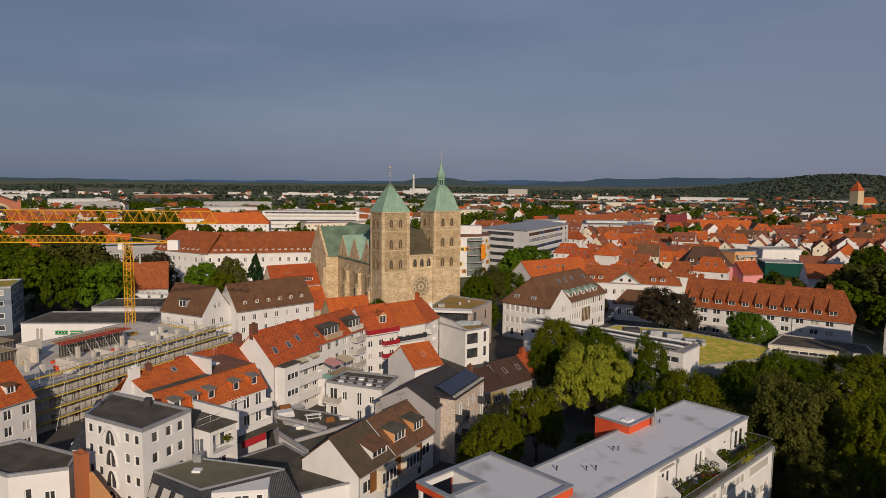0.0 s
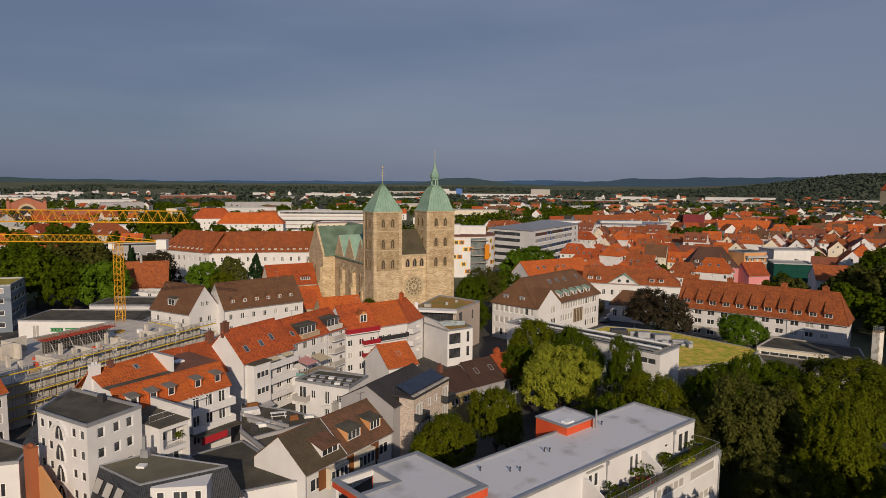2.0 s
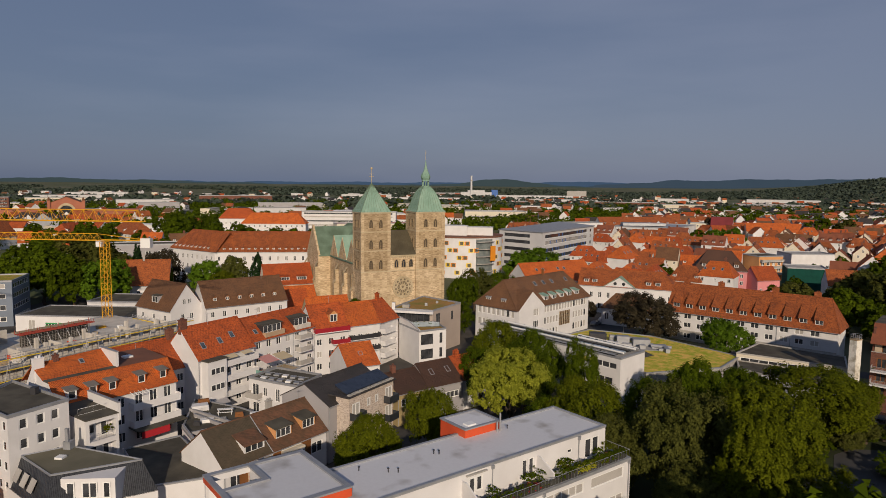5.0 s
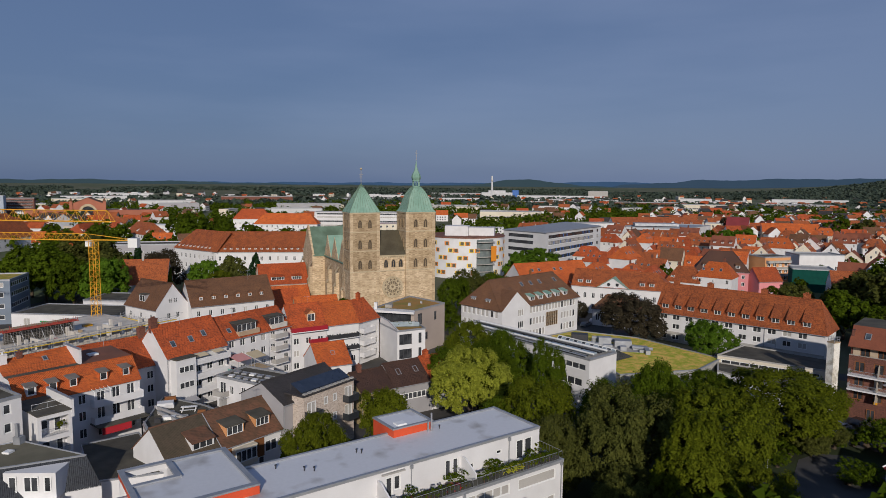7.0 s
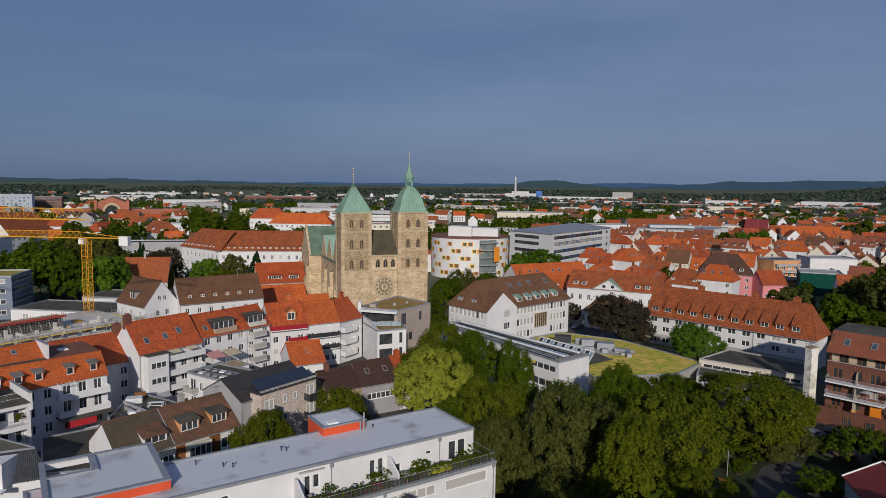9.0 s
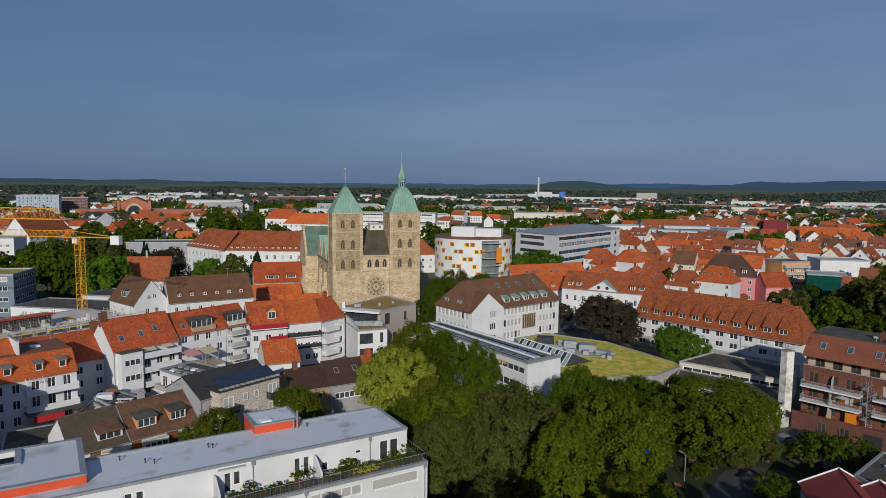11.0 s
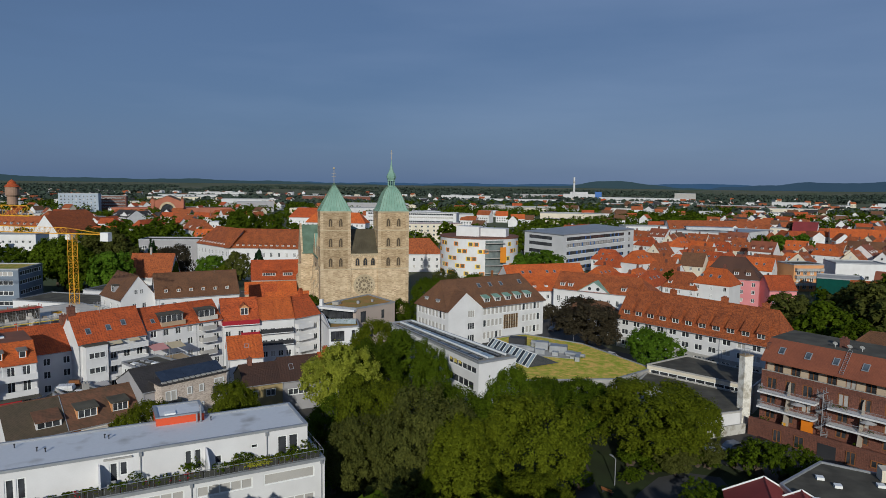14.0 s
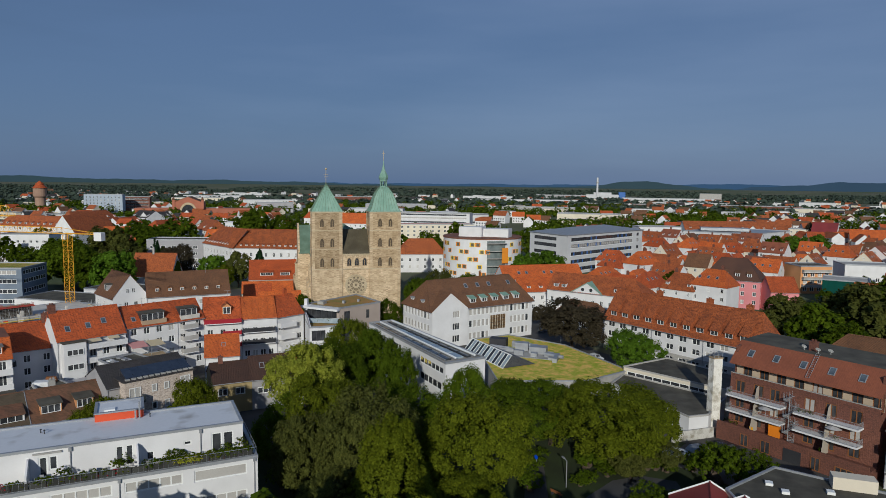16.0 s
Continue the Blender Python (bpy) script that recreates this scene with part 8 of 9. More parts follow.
part("tower_roof", slab([[(-8.6, -8.6, 36), (8.6, -8.6, 36), (0, 0, 54)], [(8.6, -8.6, 36), (8.6, 8.6, 36), (0, 0, 54)], [(8.6, 8.6, 36), (-8.6, 8.6, 36), (0, 0, 54)], [(-8.6, 8.6, 36), (-8.6, -8.6, 36), (0, 0, 54)]], 0.3), M_RED, far_ch)
solid("nave", far_ch, M_STONELT, [(8, -9, 0, 46, 9, 14)])
part("nave_roof", slab([[(8, -9.5, 14), (47, -9.5, 14), (47, 0, 24), (8, 0, 24)], [(47, 9.5, 14), (8, 9.5, 14), (8, 0, 24), (47, 0, 24)]], 0.3), M_RED, far_ch)
wt = thing("water_tower", -717.0, 697.0, 0.0, "round brick water tower with red tiled cone roof", "tower")


def turned(name, prof, material, parent, n=20, label=""):
    bm = bmesh.new()
    rr = [[bm.verts.new((r * math.cos(2 * math.pi * i / n), r * math.sin(2 * math.pi * i / n), z)) for i in range(n)] for r, z in prof]
    for a, b in zip(rr, rr[1:]):
        for i in range(n):
            bm.faces.new((a[i], a[(i + 1) % n], b[(i + 1) % n], b[i]))
    bm.faces.new(rr[0][::-1]), bm.faces.new(rr[-1])
    return part(name, bm, material, parent, label)


turned("shaft", [(6.6, 0), (6.4, 16), (6.4, 18), (8.2, 20), (8.2, 31)], mat("tower_brick", (0.36, 0.24, 0.17), (0.28, 0.18, 0.13), rough=0.9), wt)
turned("roof", [(9.4, 31), (5.0, 35.5), (5.0, 37), (0.4, 41)], M_RED, wt)
station = thing("railway_station", -446.0, 660.0, 0.55, "red brick station hall with a large arched window", "building")
M_STBRICK = mat("station_brick", (0.40, 0.15, 0.09), (0.32, 0.12, 0.075), rough=0.9, big=0.1)
solid("hall", station, M_STBRICK, [(-16, 0, 0, 16, 30, 18)])
for q in ((-60, 4, 0, -16, 26, 11), (16, 4, 0, 70, 26, 11)):
    solid("side_hall", station, M_STBRICK, [q])
for q in (-17.5, 14.5):
    solid("turret", station, M_STBRICK, [(q, -1.5, 0, q + 3.0, 1.5, 21)])
    part("turret_roof", slab([[(q - 0.3, -1.8, 21), (q + 3.3, -1.8, 21), (q + 1.5, 0, 25)], [(q + 3.3, -1.8, 21), (q + 3.3, 1.8, 21), (q + 1.5, 0, 25)], [(q + 3.3, 1.8, 21), (q - 0.3, 1.8, 21), (q + 1.5, 0, 25)], [(q - 0.3, 1.8, 21), (q - 0.3, -1.8, 21), (q + 1.5, 0, 25)]], 0.2), M_BROWN, station)
bm = bmesh.new()
for k in range(14):
    q0, q1 = math.pi * k / 14, math.pi * (k + 1) / 14
    v = [bm.verts.new((r * math.cos(q), y, 6 + r * math.sin(q) * 1.25)) for y in (-0.7, 0.0) for r, q in ((7.6, q0), (9.6, q0), (9.6, q1), (7.6, q1))]
    for f in ((3, 2, 1, 0), (0, 1, 5, 4), (1, 2, 6, 5), (2, 3, 7, 6), (3, 0, 4, 7)):
        bm.faces.new([v[t] for t in f])
part("arch_moulding", bm, M_STONELT, station, "pale stone arch")
part("front_gable", slab([[(-16, -0.05, 18), (16, -0.05, 18), (0, -0.05, 24.6)]], 0.4, Vector((0, 1, 0))), M_STBRICK, station)
part("roof", slab([[(-17, -0.5, 18), (0, -0.5, 25), (0, 30, 25), (-17, 30, 18)][::-1], [(17, -0.5, 18), (17, 30, 18), (0, 30, 25), (0, -0.5, 25)][::-1]], 0.4), M_BROWN, station)
bm = bmesh.new()
bm.faces.new([bm.verts.new((7.5 * math.cos(math.pi * i / 16), -0.1, 6 + 9.5 * math.sin(math.pi * i / 16))) for i in range(17)])
part("arched_window", bm, M_GLASS, station)
hotel, L = flat("grey_tower_block", "pale grey and blue hotel block with small windows", (-645.0, 700.0), (-606.0, 726.0), 20.0, 24.0, M_CONC, mat("pale_blue_render", (0.42, 0.47, 0.54), (0.36, 0.41, 0.48)), grid(46, (3, 7, 11, 15, 19), 10, 1.6, 2.2, 2.5), group="")
plant = thing("power_station", -98.0, 1960.0, 0.1, "white power station with a tall striped chimney", "power station")
solid("hall", plant, M_PALE, [(-30, 0, 0, 60, 40, 18), (-10, 4, 18, 40, 36, 24)])
solid("boiler_house", plant, M_BLUEP, [(60, 0, 0, 78, 40, 25)], "blue clad boiler house")
turned("stack", [(3.4, 0), (2.8, 40), (2.6, 66)], M_PALE, plant)
turned("stack_collar", [(2.9, 50), (3.6, 51), (3.6, 53), (2.9, 54)], M_CONC, plant)
for nm, lab, x, y, w, h, mt in (("works_hall", "long low brick works hall with pale roof", -590, 1255, 140, 14, M_BRICK), ("warehouse", "long low white warehouse", -420, 1700, 130, 12, M_PALE),
                                ("silo_block", "pale grey industrial block far off", 170, 1840, 52, 26, M_CONC), ("warehouse", "long low white warehouse", 340, 1500, 64, 15, M_PALE),
                                ("warehouse", "long low white warehouse", -250, 1450, 180, 11, M_PALE), ("warehouse", "long low white warehouse", 60, 1500, 150, 10, M_PALE),
                                ("works_hall", "long low brick works hall with pale roof", -60, 1330, 160, 9, M_BRICK), ("warehouse", "long low white warehouse", -900, 1200, 120, 12, M_PALE),
                                ("warehouse", "long low white warehouse", -1050, 1500, 140, 12, M_PALE), ("warehouse", "long low white warehouse", -760, 1000, 90, 13, M_CREAM),
                                ("warehouse", "long low white warehouse", -330, 900, 90, 13, M_GREYW), ("warehouse", "long low white warehouse", -280, 760, 60, 12, M_PALE),
                                ("warehouse", "long low white warehouse", -560, 930, 80, 14, M_PALE), ("warehouse", "long low white warehouse", 260, 1150, 80, 12, M_CREAM),
                                ("warehouse", "long low pale grey warehouse", 420, 1250, 120, 12, M_GREYW), ("warehouse", "long low white warehouse", 560, 1600, 150, 14, M_PALE), ("works_hall", "long low brick works hall with pale roof", 180, 1300, 130, 11, M_BRICK), ("warehouse", "long low white warehouse", 780, 1500, 120, 12, M_PALE), ("warehouse", "long low white warehouse", -20, 1800, 240, 13, M_PALE), ("warehouse", "long low pale grey warehouse", -300, 2100, 260, 13, M_GREYW),
                                ("warehouse", "long low white warehouse", -460, 820, 50, 14, M_GREYW), ("warehouse", "long low white warehouse", -150, 1000, 110, 10, M_CONC),
                                ("warehouse", "long low white warehouse", -30, 760, 70, 12, M_CREAM), ("warehouse", "long low white warehouse", -140, 640, 60, 13, M_PALE)):
    a = math.atan2(x - 40, y)
    u = Vector((math.cos(a), -math.sin(a)))
    flat(nm, lab, (x, y), (x + u.x * w, y + u.y * w), 30.0, h, M_CONC, mt, [(3, h * 0.35, w - 6, 2.0, max(2, int(w / 5)))], group="works and warehouses", category="warehouse")

# ---- the old town: rows of houses, some patterns repeated ----
trnd = random.Random(11)
ROOFS = (M_ORED, M_RED, M_OLDRED, M_ORED, M_OLDRED, M_BROWN, M_RBROWN, M_ORED, M_OLDRED)


def town_house(i):
    L, D = trnd.uniform(10, 15), trnd.uniform(8.5, 11)
    eave = trnd.choice((6.2, 8.6, 9.2, 11.0))
    ridge = eave + trnd.uniform(4.2, 5.6)
    wall = trnd.choice((M_WHITE, M_WHITE, M_WHITE, M_CREAM))
    roof = ROOFS[i % len(ROOFS)]
    tint = {M_ORED: "bright orange", M_RED: "red", M_OLDRED: "weathered red", M_BROWN: "brown", M_RBROWN: "red-brown"}[roof]
    hipped = trnd.random() < 0.2
    e, LL, s = house("town_house", ("cream" if wall == M_CREAM else "white") + " town house with " + tint + " tiled roof in a row", (0, 0), (L, 0), D, eave, ridge, roof, wall, (3, 3) if hipped else (0, 0), group="old town houses", plain=True)
    n = int(L / 3.2)
    far_window(e, [a[:4] for a in grid(L, [eave - 2.2 - 2.8 * k for k in range(2 if eave > 9 else 1)], n, 1.05, 1.4, 1.0)], Matrix())
    if not hipped:
        far_window(e, [(2.0, eave - 1.8, 1.0, 1.4), (D / 2 - 0.5, eave + 0.8, 1.0, 1.4)], Matrix.Translation((0, D, 0)) @ Matrix.Rotation(-math.pi / 2, 4, "Z"))
        far_window(e, [(D / 2 - 0.5, eave - 0.6, 1.0, 1.4)], Matrix.Translation((L, 0, 0)) @ Matrix.Rotation(math.pi / 2, 4, "Z"))
    k = trnd.random()
    if k < 0.45:
        for q in range(2 if L < 12 else 3):
            dormer(e, 1.6 + q * (L - 4) / (1 if L < 12 else 2) , eave + 0.9, 1.3, 1.15, eave, s, "shed", roof, M_WHITE, 0.35)
    elif k < 0.8:
        for q in range(3):
            skylight(e, 1.5 + q * 3.0, eave + 1.9, 0.9, 1.2, eave, s)
    if trnd.random() < 0.75:
        chimney(e, L * trnd.uniform(0.2, 0.8), D / 2 + 0.5, ridge - 0.6, ridge + 1.2, 0.9, 0.6, M_BRICK)
    return e, L, D


PROTO = [town_house(i) for i in range(18)]
used = set()
BRIGHT = [i for i in range(18) if i % 9 in (0, 1, 3, 7)]
DULL = [i for i in range(18) if i % 9 not in (0, 1, 3, 7)]
KEEP_OUT = ((110, 282, 18), (126, 276, 9), (149, 300, 13), (166, 337, 15), (229, 548, 26), (205, 545, 12), (252, 545, 12), (163, 456, 16), (150, 462, 9), (216, 518, 16), (238, 514, 14), (197, 580, 15), (119, 257, 10), (131, 262, 6), (154, 271, 14), (62, 229, 20), (45, 252, 18), (48, 240, 16), (143, 327, 11), (134, 533, 34), (112, 526, 22), (155, 552, 20), (82, 534, 20), (140, 598, 40), (30, 352, 20), (45, 376, 28), (62, 395, 22),
            (1, 320, 24), (60, 207, 12), (40, 300, 12), (-28, 320, 16), (100, 300, 8))
PLANTED = []


def free(x, y, r):
    return all((x - a) ** 2 + (y - b) ** 2 > (r + c) ** 2 for a, b, c in KEEP_OUT)


def place(x, y, rz):
    k = trnd.choice(BRIGHT if trnd.random() < (0.72 if y < 350 else 0.4 if y < 430 else 0.16) else DULL)
    e, L, D = PROTO[k]
    m = Matrix.Translation((x, y, 0)) @ Matrix.Rotation(rz, 4, "Z") @ Matrix.Translation((-L / 2, -D / 2, 0))
    if k in used:
        copy_thing(e, m)
    else:
        used.add(k)
        e.matrix_basis = m
    return L


for band in range(15):
    along = -40.0
    base = 236 + band * 23.5
    rz = math.radians((-31, -26, -33, -22, -28)[band % 5])
    while along < 330:
        x = 62 + along * math.cos(rz)
        y = base + 30 + along * math.sin(rz) * 0.55
        step = 12.8
        ok = 236 < y < 560 and x > 52 + (6 if y < 260 else -34 if y > 370 else 0) and x < 0.62 * y + 40 and not (x > 118 and y < 262)
        if ok and free(x, y, 6) and trnd.random() < (0.94 if y < 400 else 0.8 if y < 480 else 0.55):
            turn = rz + (math.pi / 2 if trnd.random() < 0.42 else 0) + trnd.uniform(-0.07, 0.07)
            step = max(9.5, place(x, y, turn))
        elif ok and free(x, y, 3) and trnd.random() < 0.75:
            PLANTED.append((x, y))
        along += step + (3.5 if trnd.random() < 0.15 else 0.0)
for i in range(len(PROTO)):
    if i not in used:
        PROTO[i][0].matrix_basis = Matrix.Translation((150 + 16 * i, 570 + 3 * i, 0)) @ Matrix.Rotation(-0.4, 4, "Z")
for x, y, a in ((-236, 338, 0.6), (-205, 318, 0.4), (-222, 352, 0.4), (-180, 360, 0.2), (-160, 352, 0.6), (-140, 318, 0.3), (-60, 350, 0.4), (-80, 372, 0.3), (-100, 340, 0.4), (-300, 300, 0.5)):
    place(x, y, a)


for lab, pa, pb, dep, ev, rd, rf_, wl_, hp, dm in (
        ("long white house with weathered red roof and a row of dormers", (-375.0, 368.5), (-319.6, 370.8), 14.0, 10.0, 17.0, M_OLDRED, M_WHITE, (5, 5), 10),
        ("large white house with steep ribbed red roof", (-284.8, 352.0), (-285.4, 388.0), 20.0, 8.0, 19.5, M_OLDRED, M_WHITE, (0, 0), 0),
        ("long white house with dull red roof and gabled dormers", (-372.1, 428.9), (-372.7, 479.5), 15.0, 10.0, 17.0, M_OLDRED, M_WHITE, (6, 6), 7),
        ("pale grey gabled house with dark roof", (-391.0, 512.9), (-366.0, 505.9), 18.0, 9.0, 15.0, M_GREYTILE, M_WHITE, (0, 0), 3),
        ("white gabled house with black roof", (-366.0, 507.4), (-360.0, 532.0), 13.0, 9.0, 14.0, M_GREYTILE, M_WHITE, (0, 0), 4),
        ("white house with bright orange-red roof", (-265.7, 406.7), (-264.7, 435.7), 13.0, 8.0, 14.0, M_RED, M_WHITE, (4, 4), 3),
        ("white house with brown-red hipped roof", (-241.7, 416.8), (-213.0, 396.0), 14.0, 9.0, 16.0, M_OLDRED, M_WHITE, (5, 5), 3),
        ("white house with bright red roof behind trees", (-326.2, 432.8), (-332.6, 464.0), 12.0, 8.0, 13.0, M_RED, M_WHITE, (0, 0), 3),
        ("low white house with orange roof", (-262.4, 280.6), (-263.3, 296.5), 12.0, 8.0, 13.0, M_ORED, M_WHITE, (0, 0), 2)):
    e, L, s = house("row_building", lab, pa, pb, dep, ev, rd, rf_, wl_, hp, group="buildings towards the station", plain=True)
    far_window(e, [q[:4] for q in grid(L, (ev - 2.6, ev - 6.0), max(3, int(L / 4.5)), 1.5, 1.8, 1.4)], Matrix())
    for i in range(dm):
        dormer(e, 2.0 + i * (L - 5.5) / max(1, dm - 1), ev + 1.0, 1.7, 1.5, ev, s, "shed", rf_, M_WHITE, 0.3)
bb, L = flat("brick_office", "dark red brick block with pale window bands", (-636.0, 754.7), (-606.0, 776.0), 20.0, 20.0, M_BITUMEN, M_BRICK, [(1, z, 34, 1.8, 14) for z in (4, 8, 12, 16)], group="")
wb, L = flat("white_cube", "plain white flat-roofed block", (-392.6, 486.5), (-390.0, 506.5), 14.0, 9.5, M_CONC, M_WHITE, grid(20, (2, 5.5), 5, 1.6, 1.6, 1.5), group="")
for x, y, h, w in ((-200, 430, 24, 24), (-216, 446, 22, 22), (-186, 446, 20, 20), (-176, 300, 20, 18), (-190, 286, 18, 16), (-164, 288, 21, 20), (-206, 300, 16, 15), (-300, 420, 14, 13), (-306, 400, 15, 14)):
    tree("mid", x, y, h, w)


# ---- far houses and far woods: too many to count ----
def far_houses(name, label, seed, pick, count):
    g = np.random.default_rng(seed)
    V, F, MI = [], [], []
    made = 0
    while made < count:
        r, az = g.uniform(560, 2300) , math.radians(g.uniform(-50, 36))
        x, y = 40 + r * math.sin(az), r * math.cos(az)
        if g.random() > pick(r, math.degrees(az)):
            continue
        made += 1
        z = hill(x, y - 100)
        L, D, e = g.uniform(9, 17), g.uniform(8, 11), g.uniform(5, 9)
        h = e + g.uniform(3.5, 5)
        block = g.random() < (0.12 if r < 800 else 0.3)
        if block:
            L, D, h = g.uniform(16, 40), g.uniform(12, 18), e + 0.3
        a = g.uniform(-0.6, 0.3) + (math.pi / 2 if g.random() < 0.35 else 0)
        c, s = math.cos(a), math.sin(a)
        o = 0.4
        pts = [(-L / 2, -D / 2, 0), (L / 2, -D / 2, 0), (L / 2, D / 2, 0), (-L / 2, D / 2, 0), (-L / 2, -D / 2, e), (L / 2, -D / 2, e), (L / 2, D / 2, e), (-L / 2, D / 2, e), (-L / 2, 0, h), (L / 2, 0, h),
               (-L / 2 - o, -D / 2 - o, e - 0.2), (L / 2 + o, -D / 2 - o, e - 0.2), (L / 2 + o, D / 2 + o, e - 0.2), (-L / 2 - o, D / 2 + o, e - 0.2), (-L / 2 - o, 0, h + 0.25), (L / 2 + o, 0, h + 0.25)]
        b = len(V)
        V += [(x + c * p - s * q, y + s * p + c * q, z + t) for p, q, t in pts]
        F += [tuple(b + i for i in f) for f in ((0, 1, 5, 4), (1, 2, 6, 9, 5), (2, 3, 7, 6), (3, 0, 4, 8, 7), (10, 11, 15, 14), (12, 13, 14, 15))]
        wall = int(g.choice([0, 0, 0, 1]))
        roof = int(g.choice([8, 8, 0])) if block else int(g.choice([2, 3, 4, 4, 4, 5, 6])) if r < 800 else int(g.choice([3, 4, 4, 5, 5, 6, 6]))
        MI += [wall] * 4 + [roof] * 2
        for k in range(int(L / 3)):
            wx = -L / 2 + 1.2 + k * 2.8
            for wz in (1.5, 4.2):
                b = len(V)
                V += [(x + c * p - s * (-D / 2 - 0.04), y + s * p + c * (-D / 2 - 0.04), z + t) for p, t in ((wx, wz), (wx + 1.2, wz), (wx + 1.2, wz + 1.4), (wx, wz + 1.4))]
                F.append((b, b + 1, b + 2, b + 3))
                MI.append(7)
    me = bpy.data.meshes.new(name)
    me.from_pydata(V, [], F)
    for k in (M_WHITE, M_CREAM, M_ORED, M_RED, M_OLDRED, M_BROWN, M_GREYTILE, M_GLASS, M_CONC):
        me.materials.append(k)
    me.polygons.foreach_set("material_index", MI)
    tagged(new(name, me), label, "houses", "", "stuff")


def town_pick(r, az):
    if -4 < az < 8 and r < 1000:
        return 0.06
    if az > 0:
        return 0.8 if r < 760 else 0.5 if r < 1050 else 0.2 if r < 1800 else 0.08
    if az < -27:
        return 0.10 if r < 700 else 0.28 if r < 1000 else 0.12
    return 0.08 if r < 1100 else 0.05


far_houses("distant_houses", "countless far houses with red roofs and white gables", 3, town_pick, 820)


def far_woods(name, label, seed, count, rmin, rmax, size, leaves, leaf, material, keep, spread=260.0, gap=-0.12, flat_=0.9):
    g = np.random.default_rng(seed)
    P = []
    while len(P) < count:
        r, az = math.sqrt(g.uniform(rmin ** 2, rmax ** 2)), math.radians(g.uniform(-54, 38))
        x, y = 40 + r * math.sin(az), r * math.cos(az)
        stand = noise.noise((x / spread, y / spread * 0.6, seed)) + 0.35 * noise.noise((x / spread * 3, y / spread * 2, seed + 5))
        if (stand > gap or math.degrees(az) > 21 or (-3 < math.degrees(az) < 8 and 620 < r < 980)) and g.random() < keep(r, math.degrees(az)) and free(x, y, 6):
            P.append((x, y, hill(x, y - 100)))
    P = np.array(P)
    n = len(P) * leaves
    k = np.repeat(np.arange(len(P)), leaves)
    s = g.uniform(0.65, 1.25, len(P))[k] * size
    d = g.normal(size=(n, 3))
    d /= np.linalg.norm(d, axis=1)[:, None]
    p = d * (g.uniform(0.6, 1.0, n) * s)[:, None]
    p[:, 2] = p[:, 2] * flat_ + s * flat_
    p += P[k]
    nrm = d + g.normal(size=(n, 3)) * 0.4 + (0, 0, 0.5)
    nrm /= np.linalg.norm(nrm, axis=1)[:, None]
    a = np.cross(nrm, g.normal(size=(n, 3)))
    a /= np.linalg.norm(a, axis=1)[:, None]
    b = np.cross(nrm, a)
    q = leaf * g.uniform(0.6, 1.3, n)[:, None]
    v = np.stack([p - a * q, p - b * q * 0.7, p + a * q, p + b * q * 0.7], 1).reshape(-1, 3)
    me = bpy.data.meshes.new(name)
    me.from_pydata(v.tolist(), [], [(4 * i, 4 * i + 1, 4 * i + 2, 4 * i + 3) for i in range(n)])
    me.materials.append(material)
    tagged(new(name, me), label, "trees", "", "stuff")


def mid_keep(r, az):
    if -3 < az < 8 and 620 < r < 980:
        return 1.0
    if az > 2:
        return 0.4 if r < 750 else 0.8
    return 0.75


far_woods("town_trees", "many trees among the far houses", 21, 2300, 480, 1350, 6.2, 60, 1.6, M_LEAF, mid_keep, 120.0, -0.08, 0.85)
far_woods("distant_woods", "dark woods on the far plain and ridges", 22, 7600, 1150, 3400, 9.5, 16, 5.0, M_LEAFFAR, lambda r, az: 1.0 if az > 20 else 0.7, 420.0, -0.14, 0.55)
for x, y in PLANTED:
    tree("small", x, y, trnd.uniform(7, 12))
for i in range(60):
    a, r = math.radians(trnd.uniform(-48, -4)), trnd.uniform(300, 520)
    x, y = 40 + r * math.sin(a), r * math.cos(a)
    if not (-130 < x < -30 and y < 300) and free(x, y, 5):
        tree("small", x, y, trnd.uniform(10, 18))

for kind, x, y, h, w in (("mid_lime", 157.0, 456.0, 16.0, 17.0), ("mid_lime", 169.0, 458.0, 17.0, 17.0), ("mid", 148.0, 462.0, 15.0, 15.0), ("copper", 194.0, 590.0, 19.0, 15.0), ("mid", 270.0, 560.0, 20.0, 22.0), ("mid_dull", 284.0, 548.0, 19.0, 20.0)):
    tree(kind, x, y, h, w)

# ---- near trees ----
for kind, x, y, h, w in (("linden", 24.6, 115.0, 17.0, 14.0), ("green", 27.0, 123.5, 15.0, 11.0), ("green", 18.6, 128.0, 13.0, 9.0), ("bright", 22.0, 136.5, 17.4, 12.5), ("green", 29.0, 131.0, 16.0, 12.0), ("bright", 4.8, 88.4, 13.2, 9.4), ("bright", 12.5, 99.8, 13.8, 8.6),
                         ("green", 37.5, 123.6, 15.6, 8.0), ("bright", 35.3, 98.6, 16.0, 12.0), ("dull", 46.6, 91.0, 18.0, 13.6), ("bright", 59.6, 96.5, 17.8, 15.4), ("tall", 54.2, 81.8, 18.8, 11.0)):
    tree(kind, x, y, h, w)
for kind, x, y, h, w in (("bright", 75.2, 115.6, 14.2, 18.4), ("bright", 81.0, 117.5, 12.0, 11.0), ("green", 54.3, 111.0, 16.6, 9.5), ("green", 47.0, 106.0, 14.0, 12.0), ("green", 66.0, 122.0, 12.0, 13.0), ("bright", 62.0, 85.5, 10.8, 9.5), ("dull", 46.0, 81.5, 10.0, 9.0),
                         ("green", 58.0, 128.0, 10.0, 10.0), ("bright", 69.0, 130.0, 8.5, 9.0), ("dull", 38.0, 91.0, 13.0, 10.0), ("green", 30.0, 98.0, 12.0, 9.0)):
    tree(kind, x, y, h, w)
